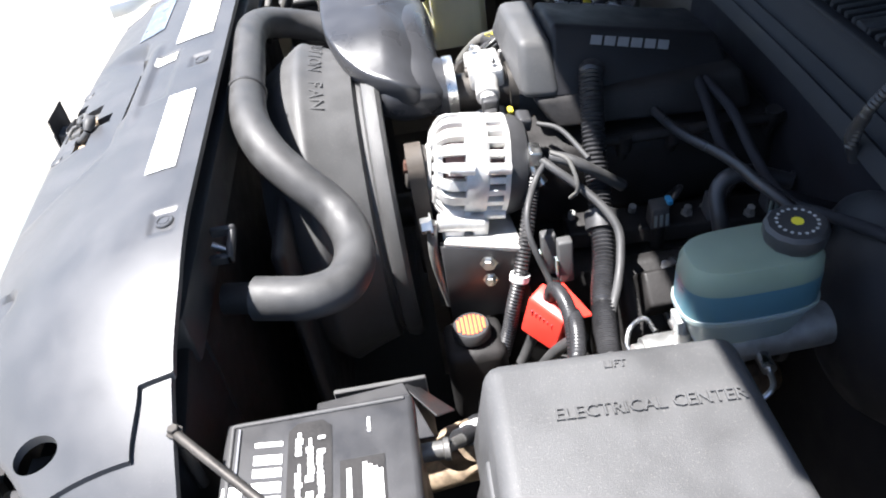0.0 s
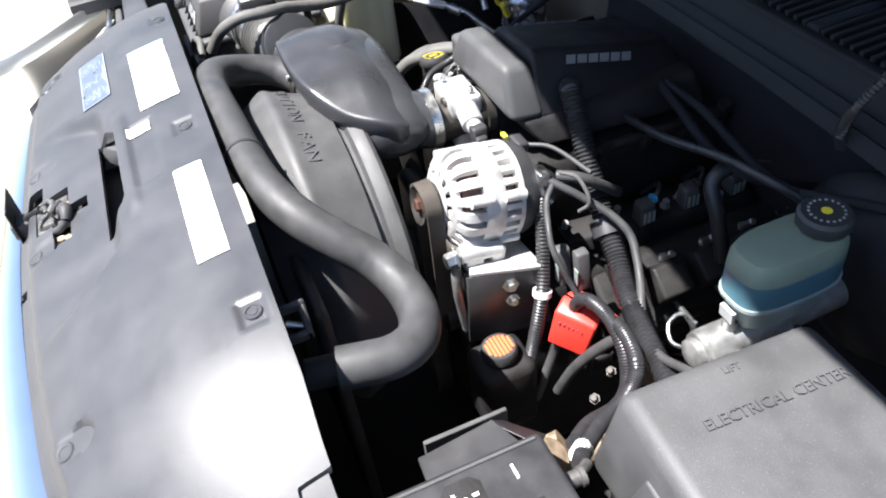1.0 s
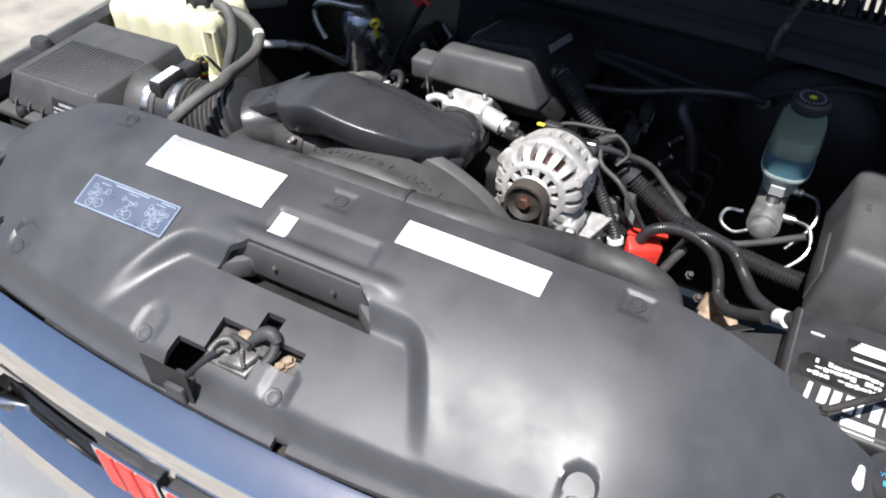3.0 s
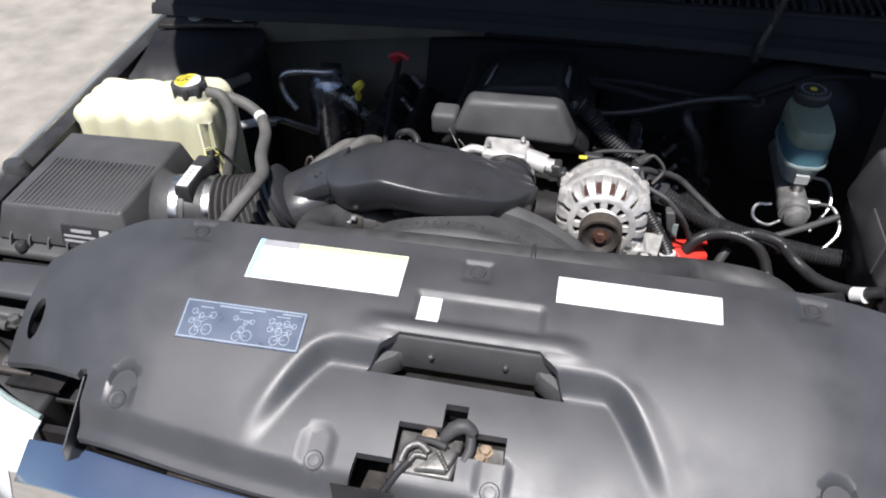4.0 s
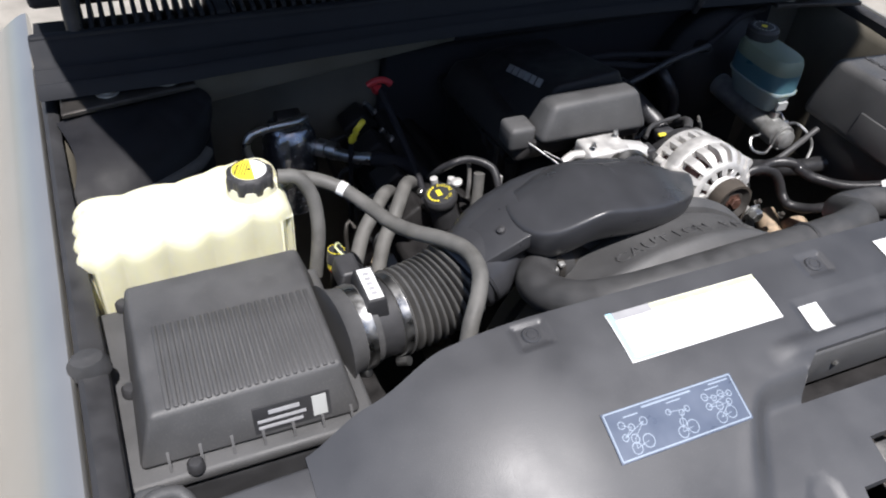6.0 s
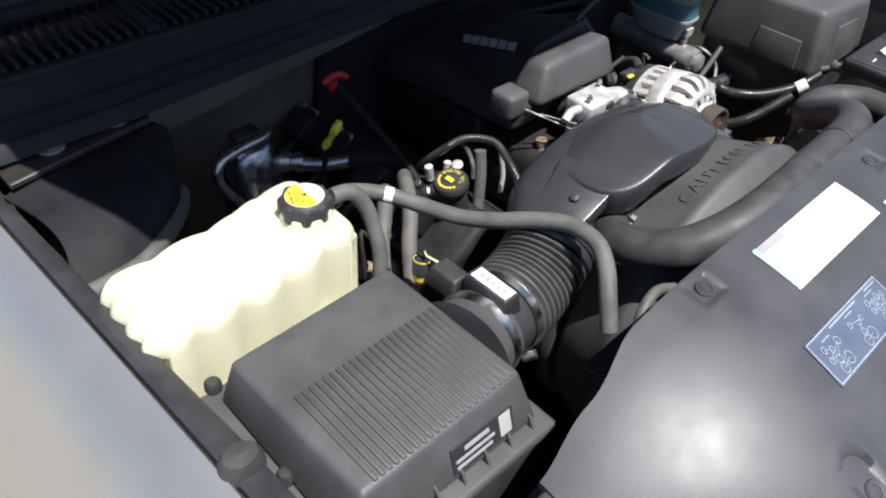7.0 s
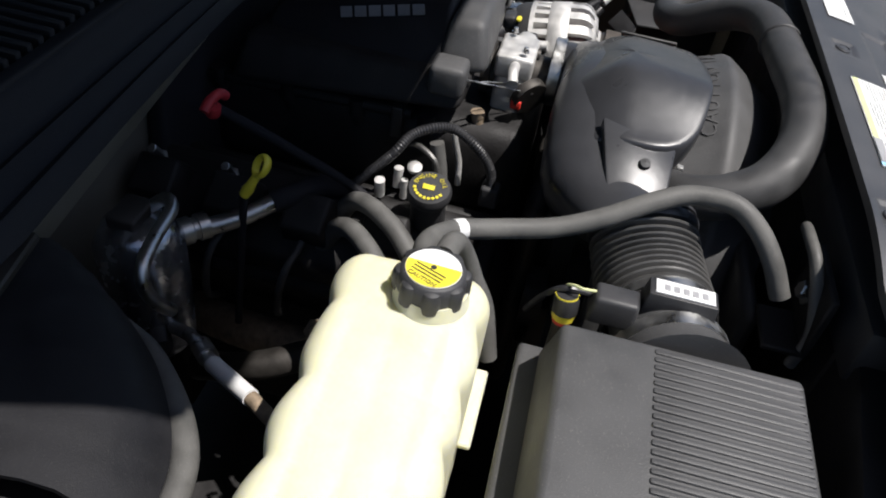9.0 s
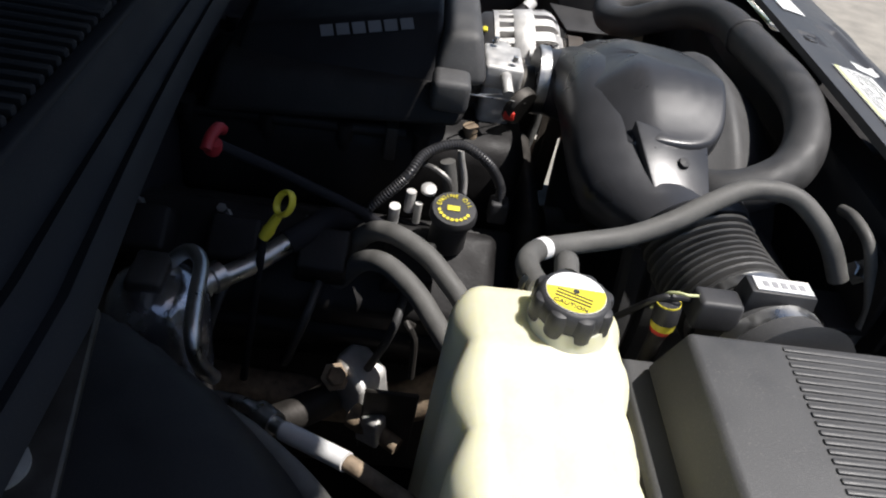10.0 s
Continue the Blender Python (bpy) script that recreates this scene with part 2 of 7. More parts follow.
# ---- ground and body ----
def ground():
    bm = bmesh.new()
    v = [bm.verts.new(p) for p in ((-400, -400, 0), (400, -400, 0), (400, 400, 0), (-400, 400, 0))]
    bm.faces.new(v)
    solo("ground", bm, CONCRETE, (0, 0, 0), "pale sunlit concrete pavement with fine speckle", "ground", kind="structure")


def strip(section, ys, warp=None):
    """A sheet whose section (x, z) runs along y."""
    bm = bmesh.new()
    rows = []
    for y in ys:
        rows.append([bm.verts.new((warp(x, y, z) if warp else (x, y, z))) for x, z in section])
    for a, b in zip(rows, rows[1:]):
        for i in range(len(section) - 1):
            bm.faces.new((a[i], b[i], b[i + 1], a[i + 1]))
    return bm


def thick(bm, t):
    """Gives a sheet its thickness."""
    bmesh.ops.recalc_face_normals(bm, faces=bm.faces)
    bmesh.ops.solidify(bm, geom=bm.faces[:], thickness=t)
    return bm


BODY = thing("car_body", (0, 0.4, 0), "silver metallic truck front body with its hood raised", "car")


def fender(s):
    def warp(x, y, z):
        k = smooth01(0.0, -0.35, y)
        return (s * (x - 0.10 * k + 0.035 * (y - 0.35)), y, z - 0.05 * k)
    ys = [-0.34 + 0.04 * i for i in range(36)]
    sec = [(0.794, 0.975), (0.794, 0.998), (0.797, 1.002), (0.804, 1.001), (0.820, 0.993), (0.845, 0.974), (0.870, 0.947), (0.893, 0.913), (0.918, 0.865), (0.940, 0.81), (0.957, 0.75), (0.968, 0.62), (0.965, 0.5)]
    ob = part("fender", thick(strip(sec, ys, warp), 0.003), PAINT, BODY, "silver metallic painted fender")
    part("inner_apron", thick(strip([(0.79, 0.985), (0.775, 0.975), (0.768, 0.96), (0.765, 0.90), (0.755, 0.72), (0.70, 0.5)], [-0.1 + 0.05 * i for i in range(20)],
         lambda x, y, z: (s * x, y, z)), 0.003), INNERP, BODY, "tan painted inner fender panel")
    # seal rail on top of the flange
    edge = [(-0.16, 0.742), (0.0, 0.750), (0.2, 0.757), (0.36, 0.767), (0.52, 0.775), (0.62, 0.780), (0.86, 0.785)]
    bm = bmesh.new()
    rows = []
    for y, xi in edge:
        xo = 0.791 + 0.035 * (y - 0.35)
        rows.append([bm.verts.new((s * x, y, z)) for x, z in ((xi, 0.972), (xi, 0.996), (xi + 0.006, 1.001), (xo - 0.006, 1.003), (xo, 0.999), (xo, 0.975))])
    for a, b in zip(rows, rows[1:]):
        for i in range(5):
            bm.faces.new((a[i], b[i], b[i + 1], a[i + 1]))
    part("rail", bm, PLASTIC, BODY, "flat black plastic fender rail")
    for y in (0.175,):
        bump = turned((s * 0.772, y, 0.995), (0, 0, 1), [(0, 0.022), (0.012, 0.021), (0.02, 0.016), (0.022, 0.0)], 20, closed=False)
        bmesh.ops.scale(bump, vec=(1.0, 0.8, 1.0), space=Matrix.Translation((-s * 0.772, -y, -0.995)), verts=bump.verts)
        part("bump_stop", bump, RUBBER, BODY, "black rubber hood bump stop")


def firewall():
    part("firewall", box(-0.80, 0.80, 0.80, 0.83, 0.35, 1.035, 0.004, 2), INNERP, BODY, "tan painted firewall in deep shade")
    # insulation and ledge below the cowl
    part("firewall_pad", hull([(-0.30, 0.755, 0.40), (0.66, 0.755, 0.40), (0.66, 0.80, 0.40), (-0.30, 0.80, 0.40)],
                              [(-0.24, 0.775, 0.98), (0.66, 0.775, 1.0), (0.66, 0.80, 1.0), (-0.24, 0.80, 0.98)], 0.01), LINER_SHADE, BODY, "black firewall insulation pad")
    sec = [(0.675, 1.028), (0.682, 1.042), (0.690, 1.047), (0.700, 1.043), (0.712, 1.05), (0.722, 1.056), (0.732, 1.052), (0.745, 1.058), (0.758, 1.078), (0.768, 1.083)]
    bm = bmesh.new()
    xs = [-0.80 + 0.05 * i for i in range(33)]
    def bow(x, y):
        """The seal sits further back in the middle of the car."""
        return 0.768 + (y - 0.768) * (0.048 + 0.033 * min(1.0, (x / 0.6) ** 2)) / 0.093
    rows = [[bm.verts.new((x, bow(x, y), z)) for y, z in sec] for x in xs]
    for a, b in zip(rows, rows[1:]):
        for i in range(len(sec) - 1):
            bm.faces.new((a[i], b[i], b[i + 1], a[i + 1]))
    part("cowl_seal", thick(bm, 0.004), COWL, BODY, "stepped black cowl edge with rubber seal")
    part("cowl_underside", box(-0.80, 0.80, 0.745, 0.82, 1.005, 1.03, 0.004, 2), LINER_SHADE, BODY)
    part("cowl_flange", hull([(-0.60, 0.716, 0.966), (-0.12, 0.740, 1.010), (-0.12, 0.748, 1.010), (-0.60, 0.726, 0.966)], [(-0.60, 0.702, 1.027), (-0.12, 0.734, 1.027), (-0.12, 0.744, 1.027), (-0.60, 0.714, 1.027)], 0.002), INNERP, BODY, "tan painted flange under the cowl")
    cowl = part("cowl_panel", merge(box(-0.80, 0.80, 0.768, 0.785, 1.06, 1.088, 0.004), box(-0.80, 0.80, 0.905, 0.99, 1.07, 1.112, 0.01),
                box(-0.80, 0.80, 0.785, 0.905, 1.03, 1.05)), COWL, BODY, "slotted black cowl grille")
    slat = box(-0.0035, 0.0035, 0.783, 0.907, 1.05, 1.094, 0.002, 1)
    first = part("slat", slat, COWL, cowl)
    for i in range(-44, 45):
        if i % 15 == 14:
            rib = first.copy()
            rib.scale.x = 3.0
        else:
            rib = first.copy()
        scene.collection.objects.link(rib)
        rib.location.x = i * 0.0165
    bpy.data.objects.remove(first)


def hood():
    a, b = Vector((0, 0.93, 1.15)), HOOD_FRONT
    along = (b - a)
    n = Vector((0, -along.z, along.y)).normalized()
    if n.z > 0:
        n = -n
    bm, bm2 = bmesh.new(), bmesh.new()
    rows, rows2 = [], []
    for i in range(13):
        k = i / 12
        w = 0.80 - 0.10 * k ** 3
        r1, r2 = [], []
        for j in range(25):
            u = -1 + j / 12
            bow = 0.05 * (1 - u * u) + 0.03 * math.sin(math.pi * k)
            p = a + along * k - n * (bow - 0.006) + Vector((0, -0.045 * k * k * (1 - u * u), 0))
            r1.append(bm.verts.new((w * u, p.y, p.z)))
            rib = 0.03 if (0.08 < k < 0.94 and 0.1 < abs(u) < 0.9) else 0.012
            q = a + along * k + n * (0.035 - rib - bow * 0.5) + Vector((0, -0.045 * k * k * (1 - u * u), 0))
            r2.append(bm2.verts.new((w * u * 0.97, q.y, q.z)))
        rows.append(r1)
        rows2.append(r2)
    for m, rr in ((bm, rows), (bm2, rows2)):
        for c, d in zip(rr, rr[1:]):
            for j in range(24):
                m.faces.new((c[j], c[j + 1], d[j + 1], d[j]))
    lid = part("hood", thick(bm, 0.003), PAINT, BODY, "raised silver painted hood")
    part("hood_inner_panel", thick(bm2, 0.003), LINER_SHADE, lid, "dark ribbed hood inner panel")
    for s in (-1, 1):
        arm = tube([(s * 0.73, 0.735, 1.02), (s * 0.735, 0.80, 1.10), (s * 0.735, 0.86, 1.17)], 0.012)
        plate = hull([(s * 0.58, 0.690, 1.012), (s * 0.775, 0.655, 1.012), (s * 0.775, 0.742, 1.012), (s * 0.58, 0.745, 1.012)],
                     [(s * 0.58, 0.690, 1.021), (s * 0.775, 0.655, 1.021), (s * 0.775, 0.742, 1.021), (s * 0.58, 0.745, 1.021)], 0.002, 1)
        hinge = part("hinge", merge(arm, plate), DARKST, BODY, "dark bolted hood hinge bracket")
        for x, y in ((0.620, 0.711), (0.7085, 0.700)):
            part("bolt", turned((s * x, y, 1.021), (0, 0, 1), [(0, 0.017), (0.003, 0.017), (0.004, 0.0105), (0.011, 0.0105), (0.012, 0.009), (0.012, 0.0)], 24, closed=False), DULLAL, hinge, "dull zinc flange bolt")
    part("strut", merge(tube([(0.385, 0.70, 1.04), (0.395, 0.705, 1.09), (0.42, 0.735, 1.16), (0.47, 0.79, 1.28)], 0.0062, ribs=0.0012, step=0.003), tube([(0.383, 0.71, 1.02), (0.384, 0.70, 1.05), (0.392, 0.703, 1.08)], 0.0070)),
         CONDUIT, BODY, "corrugated black loom running up to the hood")


HOOD_FRONT = Vector((0, 0.118, 2.0))


def underside():
    for sx in (-1, 1):
        wheel = part("wheel", turned((sx * 0.98, 0.52, 0.38), (-sx, 0, 0), [(0.0, 0.20), (0.0, 0.35), (0.02, 0.375), (0.20, 0.375), (0.22, 0.35), (0.22, 0.20)], 48), RUBBER, BODY, "black rubber front tyre")
        part("rim", turned((sx * 0.975, 0.52, 0.38), (-sx, 0, 0), [(0.0, 0.03), (0.01, 0.10), (0.0, 0.21), (0.10, 0.21)], 40), ALUM, wheel)
    # unseen floor added to stop ground light from brightening the bay
    part("bay_light_stop", merge(box(-0.78, 0.78, -0.10, 0.82, 0.30, 0.31), box(-0.60, 0.60, -0.06, 0.0, 0.31, 0.90, 0.01)), IRON, BODY, "added dark floor that blocks light from below the engine bay")


ground()
for s in (-1, 1):
    fender(s)
firewall()
hood()
underside()


# ---- radiator cover ----
PINS = [(-0.380, -0.211), (-0.142, -0.237), (0.046, -0.239), (0.381, -0.213)]
CLIPS = [(-0.358, 0.001), (-0.006, -0.010), (0.366, -0.002)]


def cover_base(x, y):
    ax = abs(x)
    z = 1.088 - 0.10 * max(0, 0.018 - y) - 1.15 * min(0, y) ** 2
    z -= 1.2 * max(0, ax - 0.34) ** 2 + 0.02 * ax * ax
    z -= 27.0 * max(0, -y - 0.02) ** 2 * max(0, ax - 0.38) ** 2
    return z


def cover_z(x, y):
    z = cover_base(x, y)
    ax = abs(x)
    # sunken pan in front of the grab slot
    w = 0.150 + 0.064 * (max(0.0, -y - 0.121) / 0.1) ** 0.7
    side = smooth01(w + 0.013, w - 0.013, ax)
    depth = 0.022 * side * smooth01(-0.114, -0.134, y) * min(1.0, max(0.0, (y + 0.238) / 0.104))
    brow = 0.001 * smooth01(w + 0.035, w + 0.010, ax) * (1 - side) * smooth01(-0.104, -0.129, y) * smooth01(-0.222, -0.185, y)
    z += brow - depth
    z += 0.0045 * smooth01(0.135, 0.095, ax) * smooth01(-0.08, -0.093, y) * smooth01(-0.11, -0.10, y)
    # shallow label recess
    z -= 0.003 * smooth01(-0.069, -0.065, x) * smooth01(0.079, 0.075, x) * smooth01(-0.089, -0.085, y) * smooth01(-0.049, -0.053, y)
    # crease along the front
    f = -0.272 + 0.18 * x * x
    z -= 0.016 * smooth01(f + 0.026, f + 0.008, y)
    for px, py in PINS:
        dx, dy = x - px, y - py
        if abs(dx) < 0.03 and -0.03 < dy < 0.06:
            d = math.hypot(dx, dy - min(0.018, max(0.0, dy)))
            inside = smooth01(0.0186, 0.0150, d)
            floor = 0.35 * cover_base(px, py) + 0.65 * cover_base(x, y) - 0.0022
            z = z * (1 - inside) + min(z, floor) * inside
    for px, py in CLIPS:
        d = max(abs(x - px) / 0.018, abs(y - py + 0.002) / 0.0145)
        z -= 0.0022 * smooth01(1.0, 0.84, d)
    return z


def dense(poly, step=0.003):
    """The closed outline with points at most step apart."""
    out = []
    for (x0, y0), (x1, y1) in zip(poly, poly[1:] + poly[:1]):
        n = max(1, math.ceil(math.hypot(x1 - x0, y1 - y0) / step))
        out += [(x0 + (x1 - x0) * k / n, y0 + (y1 - y0) * k / n) for k in range(n)]
    return out


def within_outline(poly, x, y):
    hit = False
    for (x0, y0), (x1, y1) in zip(poly, poly[1:] + poly[:1]):
        if (y0 > y) != (y1 > y) and x < x0 + (x1 - x0) * (y - y0) / (y1 - y0):
            hit = not hit
    return hit


def sheet(outline, holes, creases, height, cell=0.004):
    """A moulded sheet over an outline in plan, with openings through it and crisp creases, at height(x, y)."""
    loops = [dense(q) for q in (outline, *holes, *creases)]
    pts, edges, taken = [], [], set()
    for q in loops:
        n0 = len(pts)
        pts += [Vector(v) for v in q]
        edges += [(n0 + i, n0 + (i + 1) % len(q)) for i in range(len(q))]
        taken |= {(round(x / 0.002) + i, round(y / 0.002) + j) for x, y in q for i in (-1, 0, 1) for j in (-1, 0, 1)}
    x0, x1 = min(x for x, y in outline), max(x for x, y in outline)
    y0, y1 = min(y for x, y in outline), max(y for x, y in outline)
    for i in range(int((x1 - x0) / cell)):
        for j in range(int((y1 - y0) / cell)):
            x, y = x0 + (i + 0.5) * cell, y0 + (j + 0.5) * cell
            if (round(x / 0.002), round(y / 0.002)) not in taken:
                pts.append(Vector((x, y)))
    vs, _, fs, *_ = geometry.delaunay_2d_cdt(pts, edges, [], 0, 1e-6)
    bm = bmesh.new()
    verts = [bm.verts.new((v.x, v.y, height(v.x, v.y))) for v in vs]
    boxes = [(min(x for x, y in h), max(x for x, y in h), min(y for x, y in h), max(y for x, y in h), h) for h in holes]
    for f in fs:
        x, y = sum(vs[i].x for i in f) / len(f), sum(vs[i].y for i in f) / len(f)
        if within_outline(outline, x, y) and not any(a < x < b and c < y < d and within_outline(h, x, y) for a, b, c, d, h in boxes):
            bm.faces.new([verts[i] for i in f])
    bmesh.ops.delete(bm, geom=[v for v in bm.verts if not v.link_faces], context="VERTS")
    return bm


def stadium(px, py, r, run, n=9):
    """The outline of a slot with round ends, from (px, py) towards the rear."""
    return [(px + r * math.cos(a), py + run + r * math.sin(a)) for a in (math.pi * i / n for i in range(n + 1))] + \
           [(px + r * math.cos(a), py + r * math.sin(a)) for a in (math.pi + math.pi * i / n for i in range(n + 1))]


def rim_down(bm, depth):
    """Turns the sheet's open edges down, so that it shows its thickness."""
    es = [e for e in bm.edges if len(e.link_faces) == 1]
    ret = bmesh.ops.extrude_edge_only(bm, edges=es)
    vs = [g for g in ret["geom"] if isinstance(g, bmesh.types.BMVert)]
    bmesh.ops.translate(bm, verts=vs, vec=(0, 0, -depth))


def ellipse(cx, cy, rx, ry, n=14, turn=0.0):
    c, s = math.cos(turn), math.sin(turn)
    return [(cx + c * rx * math.cos(a) - s * ry * math.sin(a), cy + s * rx * math.cos(a) + c * ry * math.sin(a)) for a in (2 * math.pi * i / n for i in range(n))]


def radiator_cover():
    top = thing("radiator_cover", (0, -0.1, 0.9), "satin black moulded plastic radiator cover with white labels", "car part")
    def y_rear(x):
        ax = abs(x)
        if x < 0:
            return 0.020 - 0.018 * smooth01(0.44, 0.52, ax) - 0.010 * smooth01(0.53, 0.59, ax)
        return 0.020 - 0.004 * smooth01(0.44, 0.53, ax) - 0.033 * smooth01(0.533, 0.538, ax) - 0.009 * smooth01(0.54, 0.592, ax)
    def y_front(x):
        ax = abs(x)
        if x < -0.437:
            return -0.187 + (ax - 0.446) * 0.29
        return -0.274 + 0.18 * ax * ax + 0.075 * smooth01(0.45, 0.60, ax)
    xs = [-0.592 + 0.004 * i for i in range(297)]
    back = sorted(xs + [0.5335, 0.5345, 0.5365, 0.5375])
    outline = [(x, y_front(x)) for x in xs] + [(x, y_rear(x)) for x in reversed(back)]
    holes = [[(-0.110, -0.136), (0.110, -0.138), (0.098, -0.118), (0.078, -0.104), (-0.078, -0.104), (-0.098, -0.118)],
             [(-0.060, -0.212), (0.056, -0.212), (0.056, -0.186), (-0.060, -0.186)],
             [(-0.060, -0.236), (0.008, -0.236), (0.008, -0.2110), (-0.060, -0.2110)],
             [(-0.014, -0.1870), (0.011, -0.1870), (0.011, -0.160), (-0.014, -0.160)],
             [(-0.104, -0.2675), (-0.0550, -0.2685), (-0.0550, -0.224), (-0.098, -0.224)],
             [(0.060, -0.285), (0.080, -0.285), (0.080, -0.264), (0.062, -0.264)],
             ellipse(-0.556, -0.105, 0.013, 0.026, 28, turn=0.2), ellipse(0.555, -0.125, 0.013, 0.028, 28, turn=-0.2),
             [(-0.446, -0.275), (-0.428, -0.275), (-0.428, -0.190), (-0.433, -0.182), (-0.441, -0.182), (-0.446, -0.190)]]
    creases = []
    for px, py in PINS:
        creases += [stadium(px, py, r, 0.018) for r in (0.0186, 0.0150)]
    for px, py in CLIPS:
        creases += [[(px - 0.018 * k, py - 0.002 - 0.0145 * k), (px + 0.018 * k, py - 0.002 - 0.0145 * k), (px + 0.018 * k, py - 0.002 + 0.0145 * k), (px - 0.018 * k, py - 0.002 + 0.0145 * k)] for k in (1.0, 0.84)]
    bm = sheet(outline, holes, creases, cover_z)
    rim_down(bm, 0.010)
    part("shell", bm, COVER, top, angle=50)
    # push pins
    for px, py in PINS:
        z = cover_base(px, py) - 0.0026
        tilt = Vector((cover_base(px - 0.004, py) - cover_base(px + 0.004, py), cover_base(px, py - 0.004) - cover_base(px, py + 0.004), 0)) / 0.008
        part("push_pin", turned((px, py, z), Vector((0, 0, 1)) + tilt * 0.65, [(0, 0.0108), (0.0008, 0.0108), (0.0020, 0.0096), (0.0016, 0.0062), (0.0010, 0.0058), (0.0012, 0.0)], 20, closed=False), COVER, top)
    for px, py in CLIPS:
        z = cover_base(px, py) - 0.0030
        part("push_pin", turned((px, py - 0.001, z), (0, -0.1, 1), [(0, 0.0098), (0.0018, 0.0098), (0.0030, 0.0088), (0.0030, 0.0074), (0.0019, 0.0068), (0.0019, 0.0054), (0.0028, 0.0048), (0.0030, 0.0)], 24, closed=False), COVER, top)
    # parts seen through the openings, and dark plates added to black out the holes
    for sx in (-1, 1):
        part("hole_blackout", box(sx * 0.55 - 0.038, sx * 0.55 + 0.038, -0.165, -0.065, 0.925, 0.930), IRON, top)
    part("slot_panel", hull([(-0.112, -0.108, 1.010), (0.112, -0.108, 1.010), (0.112, -0.096, 1.010), (-0.112, -0.096, 1.010)],
                            [(-0.112, -0.106, 1.060), (0.112, -0.106, 1.060), (0.112, -0.096, 1.064), (-0.112, -0.096, 1.064)], 0.003, 2), GREYP, top, "charcoal panel inside the slot")
    part("guide_blade", hull([(-0.4385, -0.262, 0.920), (-0.4365, -0.262, 0.920), (-0.4365, -0.186, 0.930), (-0.4385, -0.186, 0.930)],
                              [(-0.4385, -0.258, 0.958), (-0.4365, -0.258, 0.958), (-0.4365, -0.186, 1.004), (-0.4385, -0.186, 1.004)]), COVER, top, "thin upright blade in the notch")
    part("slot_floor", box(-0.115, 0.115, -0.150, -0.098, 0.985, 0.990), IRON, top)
    for sx in (-1, 1):
        part("slot_corner", hull([(sx * 0.112, -0.138, 1.008), (sx * 0.075, -0.112, 1.008), (sx * 0.075, -0.106, 1.008), (sx * 0.112, -0.106, 1.008)],
                                 [(sx * 0.112, -0.134, 1.030), (sx * 0.082, -0.112, 1.034), (sx * 0.075, -0.106, 1.036), (sx * 0.112, -0.106, 1.036)], 0.002, 1), GREYP, top)
        part("slot_screw", bolt((sx * 0.042, -0.108, 1.036), (0, -1, 0.1), 0.0028, 0.003), LATCH, top)
    return top


def patch(x0, x1, y0, y1, lift, nx=24, ny=8):
    """A thin label that follows the cover."""
    bm = bmesh.new()
    rows = [[bm.verts.new((x0 + (x1 - x0) * i / nx, y0 + (y1 - y0) * j / ny, cover_z(x0 + (x1 - x0) * i / nx, y0 + (y1 - y0) * j / ny) + lift)) for j in range(ny + 1)] for i in range(nx + 1)]
    for a, b in zip(rows, rows[1:]):
        for j in range(ny):
            bm.faces.new((a[j], b[j], b[j + 1], a[j + 1]))
    rim_down(bm, 0.0008)
    return bm


def ring_patch(cx, cy, r, lift, w=0.0007, n=18):
    bm = bmesh.new()
    a = [[bm.verts.new((cx + q * math.cos(t), cy + q * math.sin(t), cover_z(cx + q * math.cos(t), cy + q * math.sin(t)) + lift)) for t in (2 * math.pi * i / n for i in range(n))] for q in (r - w, r + w)]
    for i in range(n):
        bm.faces.new((a[0][i], a[0][(i + 1) % n], a[1][(i + 1) % n], a[1][i]))
    return bm


def line_patch(x0, y0, x1, y1, lift, w=0.0005):
    d = Vector((x1 - x0, y1 - y0)).normalized() * w
    bm = bmesh.new()
    vs = [bm.verts.new((x, y, cover_z(x, y) + lift)) for x, y in ((x0 + d.y, y0 - d.x), (x1 + d.y, y1 - d.x), (x1 - d.y, y1 + d.x), (x0 - d.y, y0 + d.x))]
    bm.faces.new(vs)
    return bm


